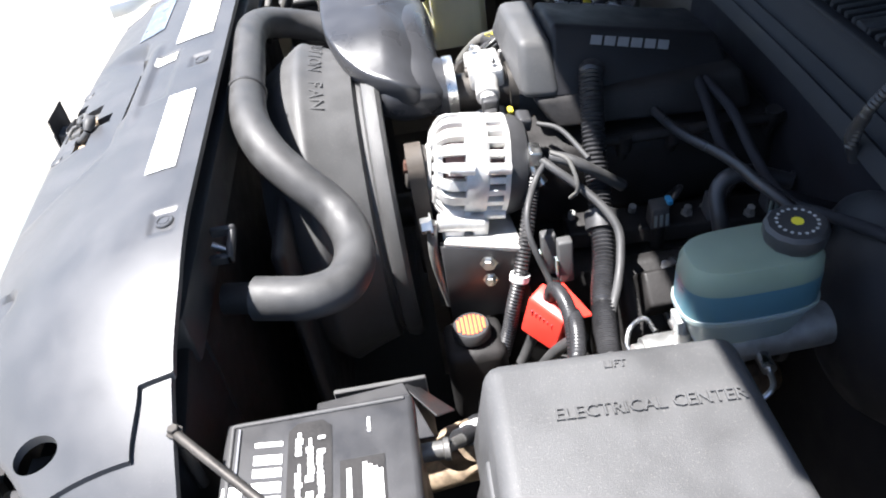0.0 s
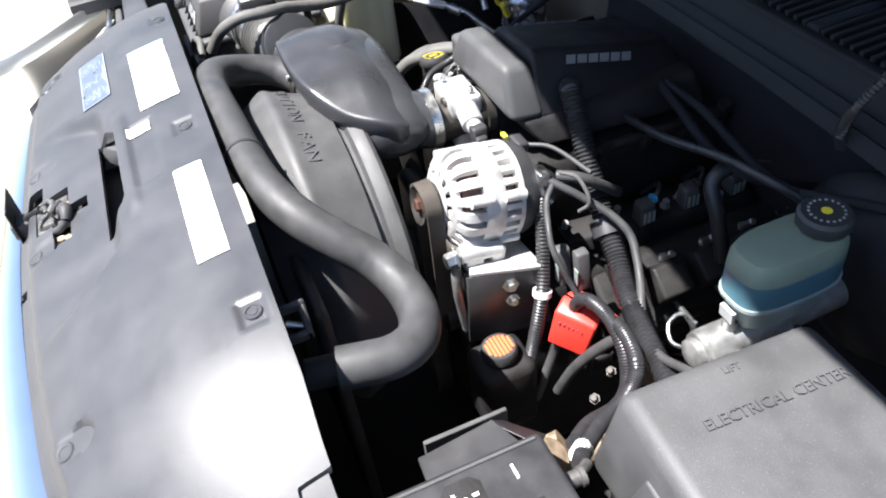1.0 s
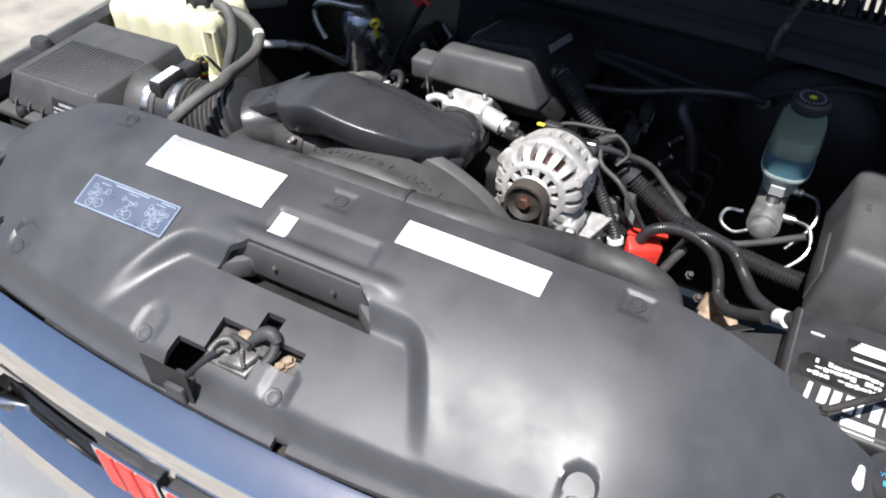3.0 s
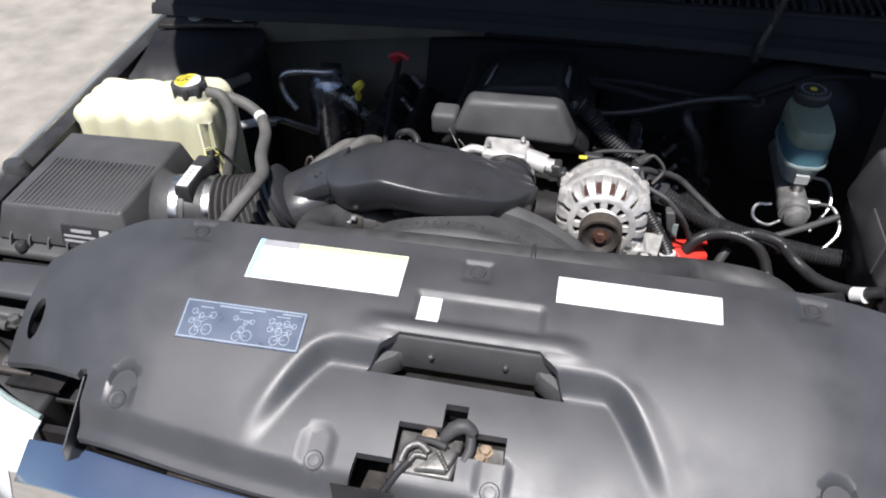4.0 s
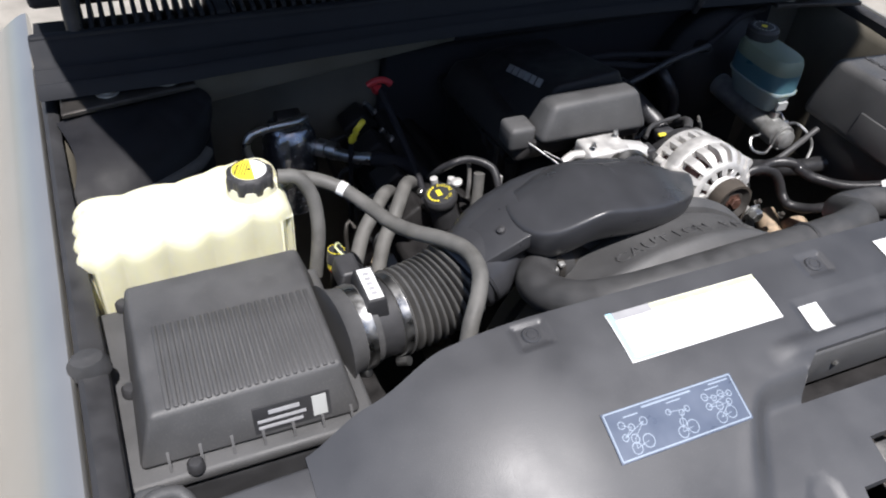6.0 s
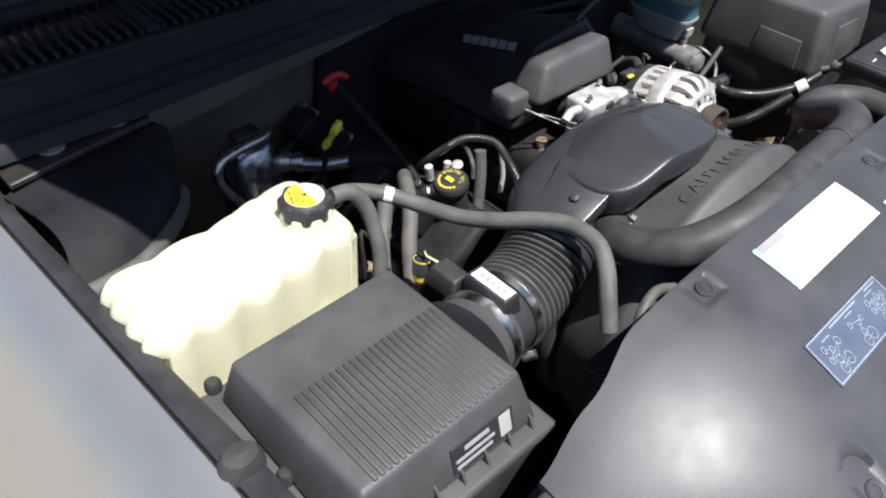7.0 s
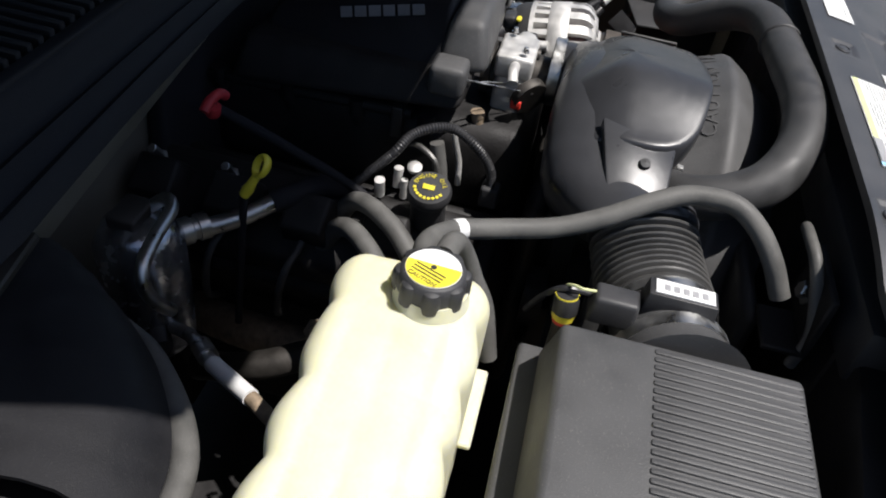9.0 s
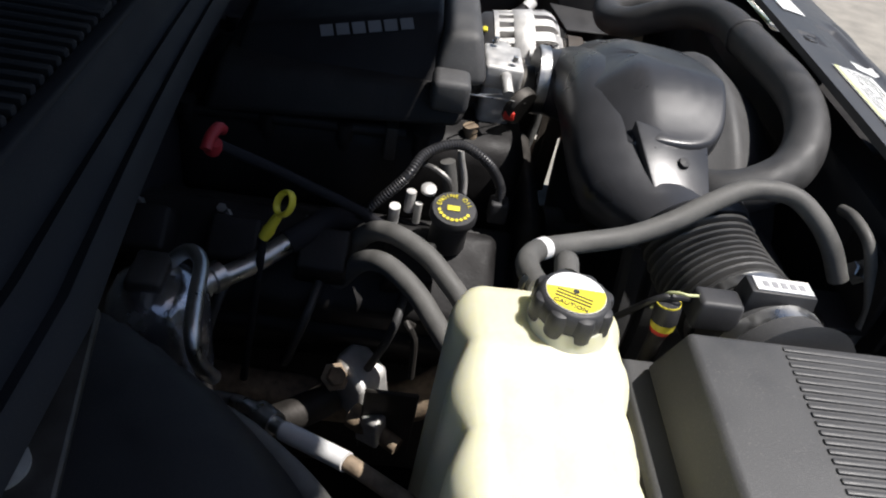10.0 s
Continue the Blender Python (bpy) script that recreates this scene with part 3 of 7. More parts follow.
def labels(top):
    rnd = random.Random(4)
    a = part("label", patch(-0.2770, -0.0900, -0.0615, -0.0045, 0.0016), WHITE, top, "white emissions label with yellow and blue bands")
    part("heading_band", patch(-0.270, -0.091, -0.0120, -0.0055, 0.0021), PALEYEL, a)
    part("heading_block", patch(-0.270, -0.225, -0.0140, -0.0050, 0.0026), INKGREY, a, "khaki grey heading bar")
    part("side_band", patch(-0.276, -0.270, -0.060, -0.004, 0.0021), PALEBLU, a)
    part("foot_band", patch(-0.270, -0.235, -0.0605, -0.0575, 0.0021), PALEBLU, a)
    bms = []
    for k in range(11):
        y = -0.017 - k * 0.0037
        x = -0.266
        while x < -0.094:
            w = rnd.uniform(0.006, 0.026)
            if rnd.random() < 0.8:
                bms.append(patch(x, min(x + w, -0.093), y - 0.0006, y + 0.0006, 0.0021, 2, 1))
            x += w + 0.003
    part("print_line", merge(*bms), FAINT, a)
    b = part("label", patch(0.0875, 0.2685, -0.0415, -0.0055, 0.0016), WHITE, top, "white paper label with small barcode")
    part("barcode", merge(*[patch(0.166 + i * 0.0022, 0.1672 + i * 0.0022, -0.026, -0.017, 0.0021, 1, 1) for i in range(15)]), INKGREY, b)
    part("print_line", merge(*[patch(0.10 + 0.05 * i, 0.135 + 0.05 * i, -0.034, -0.033, 0.0021, 2, 1) for i in range(3)]), FAINT, b)
    c = part("label", patch(-0.334, -0.186, -0.143, -0.098, 0.0016), SLATE, top, "slate belt routing label with pale line diagrams")
    bms = [line_patch(*q, 0.0022, 0.0007) for q in ((-0.332, -0.1415, -0.188, -0.1415), (-0.332, -0.0995, -0.188, -0.0995), (-0.332, -0.1415, -0.332, -0.0995), (-0.188, -0.1415, -0.188, -0.0995))]
    part("border", merge(*bms), SLATEINK, c)
    for cx, wheels in ((-0.306, ((-13, 8, 3.2), (-4, 4, 3), (-14, -3, 3), (10, 6, 3.6), (-5, -6, 4), (-7, -14, 5), (7, -11, 5.8))),
                       (-0.258, ((-10, 6, 2.6), (10, 4, 2.6), (3, 2, 2.6), (0, -6, 3.4), (-4, -14, 5), (8, -12, 5.8))),
                       (-0.213, ((-12, 8, 3.2), (-3, 5, 2.6), (6, 7, 3.2), (15, 5, 2.8), (-12, -1, 3), (-1, -3, 3.6), (11, -2, 2.8), (-4, -13, 5), (8, -11, 5.6)))):
        bms = []
        for dx, dy, r in wheels:
            bms.append(ring_patch(cx + dx * 0.001, -0.1205 + dy * 0.001, r * 0.001, 0.0022, 0.00045))
        for (ax, ay, _), (bx, by, _) in zip(wheels, wheels[1:]):
            bms.append(line_patch(cx + ax * 0.001, -0.1205 + ay * 0.001, cx + bx * 0.001, -0.1205 + by * 0.001, 0.0021, 0.0003))
        bms.append(line_patch(cx - 0.008, -0.1065, cx + 0.008, -0.1065, 0.0022, 0.0006))
        part("belt_diagram", merge(*bms), SLATEINK, c)
    part("heading_bar", merge(line_patch(-0.292, -0.1028, -0.236, -0.1028, 0.0022, 0.0009), line_patch(-0.215, -0.1028, -0.192, -0.1028, 0.0022, 0.0007)), SLATEINK, c)
    d = part("label", patch(-0.064, -0.039, -0.087, -0.055, 0.0016, 6, 8), WHITE, top, "small white square label")
    part("print_mark", merge(ring_patch(-0.051, -0.061, 0.003, 0.0022, 0.0004), line_patch(-0.06, -0.071, -0.043, -0.071, 0.0022, 0.0004), line_patch(-0.06, -0.075, -0.043, -0.075, 0.0022, 0.0004)), FAINT, d)


COVER_TOP = radiator_cover()
labels(COVER_TOP)


def hood_latch():
    t = thing("hood_latch", (-0.005, -0.205, 0.94), "grey steel hood latch with rust in the cover opening", "latch")
    # the wide lower box is added only to keep the openings dark
    part("backplate_and_blackout", merge(box(-0.064, 0.058, -0.240, -0.158, 0.985, 0.989, 0.001, 1), box(-0.32, 0.10, -0.275, -0.155, 0.93, 0.936)), DARKST, t)
    part("plate", merge(hull([(-0.058, -0.236, 0.992), (0.006, -0.236, 0.992), (0.012, -0.190, 1.000), (-0.058, -0.188, 1.000)],
                             [(-0.056, -0.234, 0.999), (0.004, -0.234, 0.999), (0.010, -0.192, 1.008), (-0.056, -0.190, 1.008)], 0.002, 2),
                        hull([(-0.036, -0.234, 0.999), (0.000, -0.232, 0.999), (0.010, -0.206, 1.004), (-0.010, -0.206, 1.004)],
                             [(-0.034, -0.232, 1.006), (-0.002, -0.230, 1.006), (0.008, -0.208, 1.013), (-0.009, -0.208, 1.013)], 0.002, 2),
                        box(-0.012, 0.009, -0.186, -0.166, 0.992, 1.000, 0.002)), LATCH, t, "worn grey latch plate")
    part("hook", merge(tube([(-0.050, -0.226, 1.004), (-0.046, -0.214, 1.011), (-0.034, -0.207, 1.013), (-0.022, -0.214, 1.010)], 0.0042),
                       tube([(-0.042, -0.228, 1.004), (-0.036, -0.219, 1.010), (-0.024, -0.219, 1.009)], 0.0032)), LATCH, t, "worn steel latch claw")
    part("lever", merge(tube([(-0.038, -0.200, 1.010), (-0.020, -0.204, 1.016), (-0.004, -0.210, 1.018)], 0.0036),
                        tube([(-0.010, -0.198, 1.014), (0.000, -0.190, 1.024), (0.012, -0.187, 1.027), (0.021, -0.190, 1.020)], 0.0080, radii=lambda k: 0.0062 + 0.0022 * math.sin(math.pi * k)),
                        tube([(0.018, -0.190, 1.018), (0.019, -0.202, 1.008), (0.014, -0.214, 1.002)], 0.0055)), RUBBER, t, "dark rounded release lever")
    part("spring", tube([(-0.012, -0.214, 1.014), (-0.006, -0.222, 1.012), (0.0, -0.228, 1.006)], 0.003, ribs=0.0009, step=0.0015), LATCH, t)
    part("rivet", turned((-0.026, -0.193, 1.007), (0, 0, 1), [(0, 0.009), (0.004, 0.008), (0.006, 0.0)], 16, closed=False), RUST, t, "rusty orange pivot")
    part("bolt", bolt((0.034, -0.194, 0.9965), (0, 0, 1), 0.0062), RUST, t)
    part("bolt", bolt((0.030, -0.204, 0.995), (0, 0, 1), 0.0062), RUST, t)
    part("bracket", hull([(0.022, -0.214, 0.988), (0.056, -0.212, 0.988), (0.054, -0.188, 0.992), (0.022, -0.188, 0.992)],
                         [(0.022, -0.214, 0.993), (0.056, -0.212, 0.993), (0.054, -0.188, 0.997), (0.022, -0.188, 0.997)], 0.001, 1), LATCH, t)
    # dark wall added so the opening left of the latch stays black
    part("blackout_wall", box(-0.112, -0.046, -0.2705, -0.2685, 0.945, 1.012, 0.0005, 1), IRON, t)
    part("connector", box(-0.082, -0.054, -0.277, -0.250, 0.960, 0.984, 0.003), PLASTIC, t, "black plug connector")
    part("cable", tube([(-0.064, -0.255, 0.984), (-0.050, -0.236, 1.000), (-0.040, -0.226, 1.008)], 0.004), CONDUIT, t)


hood_latch()


# ---- front end ----
def grille():
    g = thing("grille", (0, -0.30, 0.70), "chrome grille with black bars and a red emblem", "grille")
    def front(x):
        return -0.276 + 0.17 * x * x
    def sweep(sec, half=0.53, lift=0.0):
        bm = bmesh.new()
        rows = []
        for i in range(61):
            x = -half + 2 * half * i / 60
            drop = 0.03 * smooth01(0.40, 0.56, abs(x)) + 0.01 * x * x
            rows.append([bm.verts.new((x, front(x) + dy, z - drop + lift)) for dy, z in sec])
        m = len(sec)
        for a, b in zip(rows, rows[1:]):
            for j in range(m):
                bm.faces.new((a[j], b[j], b[(j + 1) % m], a[(j + 1) % m]))
        bm.faces.new(rows[0])
        bm.faces.new(rows[-1][::-1])
        return bm
    top = [(0.002, 0.930), (0.002, 0.949), (-0.001, 0.953), (-0.006, 0.952), (-0.024, 0.943), (-0.044, 0.932), (-0.0465, 0.930), (-0.0485, 0.926), (-0.0530, 0.905), (-0.0550, 0.892), (-0.052, 0.887), (-0.036, 0.887)]
    part("upper_bar", sweep(top, 0.508), CHROME, g, "broad polished chrome bar")
    low = [(-0.02, 0.735), (-0.030, 0.750), (-0.060, 0.752), (-0.085, 0.742), (-0.096, 0.722), (-0.090, 0.700), (-0.06, 0.695), (-0.02, 0.70)]
    part("lower_bar", sweep(low, 0.50), CHROME, g, "polished chrome lower bar")
    for s in (-1, 1):
        part("end_bar", tube([(s * 0.525, front(0.525) - 0.02, 0.89), (s * 0.515, front(0.51) - 0.055, 0.80), (s * 0.495, front(0.49) - 0.07, 0.715)], 0.016, radii=lambda k: 0.014 + 0.006 * k), CHROME, g)
    part("backing", sweep([(0.02, 0.69), (0.03, 0.94), (0.02, 0.94), (0.005, 0.69)], 0.52), IRON, g, "black grille backing")
    for k in range(7):
        z = 0.765 + k * 0.020
        part("bar", sweep([(-0.01, z), (-0.028, z - 0.003), (-0.030, z + 0.003), (-0.01, z + 0.006)], 0.50), PLASTIC, g, "thin black grille bar" if k == 0 else "")
    part("emblem", sweep([(-0.036, 0.800), (-0.050, 0.802), (-0.050, 0.872), (-0.036, 0.875)], 0.20), PLASTIC, g, "black emblem panel with red blocks")
    for i in range(3):
        x0 = -0.165 + i * 0.115
        bm = box(x0, x0 + 0.100, 0, 0.022, 0.800, 0.882, 0.002, 1)
        for v in bm.verts:
            v.co.y += front(v.co.x) - 0.066
        b = part("block", bm, PLASTIC, g, "black block with a chrome-edged red face")
        rim = box(x0 - 0.003, x0 + 0.103, 0, 0.005, 0.797, 0.885, 0.001, 1)
        for v in rim.verts:
            v.co.y += front(v.co.x) - 0.070
        part("rim", rim, CHROME, b)
        for k in range(3):
            face = box(x0 + 0.004 + 0.033 * k, x0 + 0.030 + 0.033 * k, 0, 0.004, 0.803, 0.879, 0.001, 1)
            for v in face.verts:
                v.co.y += front(v.co.x) - 0.072
            part("red_inlay", face, RED, b)


def bumper():
    b = thing("bumper", (0, -0.42, 0.3), "silver painted front bumper below the grille", "bumper")
    def front(x):
        return -0.40 + 0.16 * x * x + 0.35 * max(0, abs(x) - 0.62) ** 2
    sec = [(0.05, 0.70), (-0.005, 0.702), (-0.045, 0.692), (-0.075, 0.66), (-0.085, 0.60), (-0.08, 0.50), (-0.05, 0.42), (0.05, 0.40)]
    bm = bmesh.new()
    rows = []
    for i in range(49):
        x = -0.96 + 1.92 * i / 48
        rows.append([bm.verts.new((x, front(x) + dy, z)) for dy, z in sec])
    for a, c in zip(rows, rows[1:]):
        for j in range(len(sec) - 1):
            bm.faces.new((a[j], c[j], c[j + 1], a[j + 1]))
    part("shell", thick(bm, 0.004), PAINT, b)
    bm = bmesh.new()
    rows = []
    for i in range(33):
        x = -0.80 + 1.60 * i / 32
        rows.append([bm.verts.new((x, front(x) + dy, z)) for dy, z in ((-0.05, 0.42), (-0.058, 0.40), (-0.05, 0.34), (-0.01, 0.30))])
    for a, c in zip(rows, rows[1:]):
        for j in range(3):
            bm.faces.new((a[j], c[j], c[j + 1], a[j + 1]))
    part("valance", thick(bm, 0.004), PLASTIC, b, "black lower valance")


def blackout_plate(s):
    # made-up plate that hides bright ground below the cover's openings
    part("blackout_plate", hull([(s * 0.28, -0.215, 0.845), (s * 0.54, -0.215, 0.845), (s * 0.54, -0.03, 0.845), (s * 0.28, -0.03, 0.845)],
                               [(s * 0.28, -0.215, 0.851), (s * 0.54, -0.215, 0.851), (s * 0.54, -0.03, 0.851), (s * 0.28, -0.03, 0.851)], 0.002), PLASTIC, BODY, "added black plate that darkens the radiator cover's openings")


def headlamp(s):
    h = thing("headlamp", (s * 0.66, -0.2, 0.72), "clear headlamp with white reflector beside the grille", "headlamp", "pair of headlamps")
    def shell(push, inset):
        bm = bmesh.new()
        rows = []
        for i in range(21):
            k = inset + (1 - 2 * inset) * i / 20
            x = 0.512 + 0.275 * k
            back = -0.205 + 0.50 * (x - 0.512) * (0.6 + 0.4 * k)
            row = []
            for j in range(11):
                v = inset + (1 - 2 * inset) * j / 10
                y = back - (0.075 * math.sin(v * math.pi * 0.5) ** 0.8) - push
                z = 0.925 + 0.02 * k - 0.15 * v ** 1.6
                row.append(bm.verts.new((s * x, y, z - push * 0.3)))
            rows.append(row)
        for a, c in zip(rows, rows[1:]):
            for j in range(10):
                bm.faces.new((a[j], c[j], c[j + 1], a[j + 1]))
        return thick(bm, 0.003)
    part("lens", shell(0.0, 0.0), LENS, h, "clear headlamp lens")
    part("housing", hull([(s * 0.53, -0.19, 0.77), (s * 0.77, -0.08, 0.77), (s * 0.77, -0.03, 0.77), (s * 0.53, -0.14, 0.77)], [(s * 0.53, -0.20, 0.915), (s * 0.77, -0.085, 0.93), (s * 0.77, -0.035, 0.93), (s * 0.53, -0.15, 0.915)], 0.008), PLASTIC, h)
    part("seal", tube([(s * 0.512, -0.203, 0.928), (s * 0.58, -0.182, 0.934), (s * 0.66, -0.142, 0.940), (s * 0.74, -0.094, 0.945), (s * 0.785, -0.066, 0.948)], 0.004), RESLOW, h, "pale green lamp edge")
    part("bracket", box(s * 0.60 - 0.04, s * 0.60 + 0.04, -0.15, -0.12, 0.925, 0.935, 0.003), DARKST, h, "dark mounting bracket")
    part("bolt", bolt((s * 0.60, -0.135, 0.935), (0, 0, 1), 0.006), LATCH, h)


def support_panel(s):
    """The black panels outboard of the radiator cover."""
    p = thing("corner_panel", (s * 0.62, -0.05, 0.85), "black corner panel beside the radiator cover", "car part", "pair of corner panels")
    if s > 0:
        bm = bmesh.new()
        rows = [[bm.verts.new((0.500 + 0.012 * i, -0.10 + 0.014 * j, cover_base(0.500 + 0.012 * i, -0.10 + 0.014 * j) - 0.006)) for j in range(9)] for i in range(14)]
        for a, b in zip(rows, rows[1:]):
            for j in range(8):
                bm.faces.new((a[j], b[j], b[j + 1], a[j + 1]))
        rim_down(bm, 0.012)
        part("panel", bm, COVER, p)
        part("shelf", merge(box(0.60, 0.78, -0.13, 0.045, 0.925, 0.935, 0.004), box(0.60, 0.78, 0.035, 0.045, 0.84, 0.93, 0.003)), GREYP, p, "flat charcoal shelf")
        part("rod", rod((0.61, -0.115, 0.945), (0.77, -0.105, 0.945), 0.006), STEEL, p)
        return
    part("panel", hull([(-0.758, -0.062, 0.972), (-0.586, -0.068, 0.976), (-0.586, -0.012, 0.984), (-0.756, -0.016, 0.980)],
                       [(-0.758, -0.060, 0.984), (-0.586, -0.066, 0.988), (-0.586, -0.014, 0.997), (-0.756, -0.018, 0.993)], 0.004, 3), COVER, p, "glossy black filler panel")
    # reaches inboard as an added dark floor below the oval hole
    part("shelf", box(-0.78, -0.49, -0.16, -0.066, 0.895, 0.905, 0.004), IRON, p)
    part("skirt", box(-0.76, -0.59, -0.030, -0.022, 0.80, 0.975, 0.002, 1), IRON, p)
    part("rail", hull([(-0.775, -0.080, 0.958), (-0.592, -0.092, 0.962), (-0.592, -0.072, 0.962), (-0.775, -0.066, 0.958)], [(-0.775, -0.078, 0.966), (-0.592, -0.090, 0.970), (-0.592, -0.074, 0.970), (-0.775, -0.068, 0.966)], 0.002, 1), GREYP, p, "grey channel rail")
    part("rod", rod((-0.765, -0.088, 0.966), (-0.64, -0.101, 0.970), 0.005), STEEL, p)
    part("rod_end", rod((-0.64, -0.101, 0.970), (-0.605, -0.105, 0.971), 0.008), LATCH, p)
    part("bolt", bolt((-0.600, -0.098, 0.970), (0, 0, 1), 0.008, 0.010), LATCH, p)
    part("catch", merge(tube([(-0.742, -0.030, 0.994), (-0.742, -0.018, 1.006), (-0.728, -0.006, 1.008), (-0.708, -0.004, 1.002), (-0.700, -0.014, 0.994)], 0.007), box(-0.745, -0.718, -0.012, 0.008, 0.985, 1.008, 0.005)), GREYP, p, "moulded plastic catch")


grille()
bumper()
for s in (-1, 1):
    headlamp(s)
    blackout_plate(s)
    support_panel(s)


# ---- cooling ----
FAN = Vector((-0.05, 0.0, 0.778))


def fan_shroud():
    f = thing("fan_shroud", (-0.05, 0.12, 0.45), "black moulded fan shroud with embossed warning", "car part")
    prof = [(0.036, 0.212), (0.044, 0.221), (0.099, 0.2575), (0.104, 0.2605), (0.109, 0.2615), (0.114, 0.2605), (0.118, 0.2580), (0.150, 0.246), (0.182, 0.236), (0.186, 0.224), (0.192, 0.224), (0.196, 0.236), (0.204, 0.240), (0.214, 0.240), (0.220, 0.234), (0.221, 0.222), (0.214, 0.218), (0.10, 0.222)]
    bm = turned((FAN.x, 0, FAN.z), (0, 1, 0), prof, 96, closed=False)
    part("ring", bm, GREYP, f, "ribbed drum around the fan")
    part("panel", merge(box(-0.36, 0.26, 0.055, 0.075, 0.45, 0.93, 0.01)), PLASTIC, f)
    # embossed letters round the drum
    text = "CAUTION FAN"
    for i, ch in enumerate(text):
        if ch == " ":
            continue
        ang = radians(90 + 23.0 - i * 4.5)
        y, r = 0.132, 0.2525
        p = FAN + Vector((r * math.cos(ang), y, r * math.sin(ang)))
        right = Vector((math.sin(ang), 0, -math.cos(ang)))
        part("letter", words(ch, 0.027, p, right, Vector((-0.29 * math.cos(ang), 1, -0.29 * math.sin(ang))), 0.0016), GREYP, f)
    part("fan_hub", turned((FAN.x, 0.13, FAN.z - 0.04), (0, 1, 0), [(0, 0.08), (0.06, 0.08), (0.07, 0.03), (0.12, 0.03)], 24), DARKST, f)
    for k in range(5):
        a = radians(72 * k + 20)
        c, s = math.cos(a), math.sin(a)
        u, w = Vector((c, 0, s)), Vector((-s, 0, c))
        o = Vector((FAN.x, 0.16, FAN.z - 0.04))
        pts = [o + u * 0.07 - w * 0.03 + Vector((0, -0.02, 0)), o + u * 0.19 - w * 0.06 + Vector((0, -0.02, 0)), o + u * 0.19 + w * 0.06 + Vector((0, 0.02, 0)), o + u * 0.07 + w * 0.03 + Vector((0, 0.02, 0))]
        part("fan_blade", hull(pts, [p + Vector((0, 0.003, 0)) for p in pts]), PLASTIC, f)


def radiator_hose():
    h = thing("radiator_hose", (0.1, 0.06, 0.9), "thick black upper radiator hose, bent in an S", "hose")
    part("hose", tube(HOSE, 0.0245, 24, 0.005), RUBBER, h)
    part("clamp", turned((0.052, 0.047, 1.050), (1, 0.02, -0.05), [(-0.003, 0.0255), (-0.0015, 0.027), (0.0015, 0.027), (0.003, 0.0255)], 28), PLASTIC, h)
    part("end_clamp", band((-0.224, 0.185, 0.9725), (1, 0.45, -0.25), 0.0258, 0.012), DARKST, h, "dark spring clamp")
    part("clamp_tang", merge(box(-0.229, -0.221, 0.158, 0.170, 0.985, 0.990, 0.001, 1), box(-0.221, -0.213, 0.158, 0.166, 0.992, 0.997, 0.001, 1)), DULLAL, h, "bright clamp tangs")
    part("outlet", turned((-0.205, 0.191, 0.968), (1, 0.35, -0.25), [(0, 0.023), (0.06, 0.025), (0.061, 0.036), (0.08, 0.036)], 24), DARKST, h, "dark metal water outlet")
    part("neck", rod((0.374, 0.060, 0.966), (0.368, 0.024, 0.968), 0.018), IRON, h)


HOSE = [(0.374, 0.058, 0.966), (0.380, 0.085, 0.965), (0.383, 0.118, 0.962), (0.370, 0.148, 0.958), (0.343, 0.164, 0.957), (0.303, 0.168, 0.958), (0.268, 0.160, 0.966),
        (0.240, 0.143, 0.980), (0.215, 0.110, 1.006), (0.180, 0.078, 1.030), (0.125, 0.056, 1.046), (0.052, 0.047, 1.050), (-0.03, 0.043, 1.054), (-0.10, 0.039, 1.056), (-0.155, 0.040, 1.052),
        (-0.205, 0.050, 1.040), (-0.245, 0.075, 1.020), (-0.262, 0.112, 1.002), (-0.262, 0.145, 0.990), (-0.246, 0.170, 0.980), (-0.222, 0.186, 0.972), (-0.195, 0.194, 0.966)]



def radiator():
    r = thing("radiator", (0, -0.01, 0.40), "black radiator with plastic end tanks behind the cover", "radiator")
    part("core", box(-0.42, 0.42, -0.050, 0.006, 0.40, 1.015, 0.004, 1), IRON, r)
    for sx in (-1, 1):
        part("end_tank", hull([(sx * 0.42, -0.056, 0.40), (sx * 0.60, -0.056, 0.40), (sx * 0.60, 0.010, 0.40), (sx * 0.42, 0.010, 0.40)],
                              [(sx * 0.42, -0.056, 1.005), (sx * 0.585, -0.056, 0.955), (sx * 0.585, 0.006, 0.955), (sx * 0.42, 0.006, 1.005)], 0.006, 2), IRON, r, "black plastic end tank")
    part("top_tank", box(-0.46, 0.46, -0.046, 0.012, 0.965, 1.030, 0.008, 2), PLASTIC, r, "black plastic top tank")


radiator()
fan_shroud()
radiator_hose()


def hose_bracket():
    b = thing("cover_clip_bracket", (0.36, 0.03, 0.95), "black square loop bracket behind the cover", "bracket")
    part("frame", merge(box(0.316, 0.324, 0.020, 0.048, 1.018, 1.030, 0.002, 1), box(0.350, 0.358, 0.020, 0.046, 1.006, 1.018, 0.002, 1), hull([(0.316, 0.040, 1.018), (0.358, 0.038, 1.006), (0.358, 0.046, 1.006), (0.316, 0.048, 1.018)], [(0.316, 0.040, 1.030), (0.358, 0.038, 1.018), (0.358, 0.046, 1.018), (0.316, 0.048, 1.030)], 0.002, 1)), PLASTIC, b)
    part("pin", rod((0.334, 0.022, 1.018), (0.340, 0.040, 1.010), 0.004), STEEL, b)


hose_bracket()


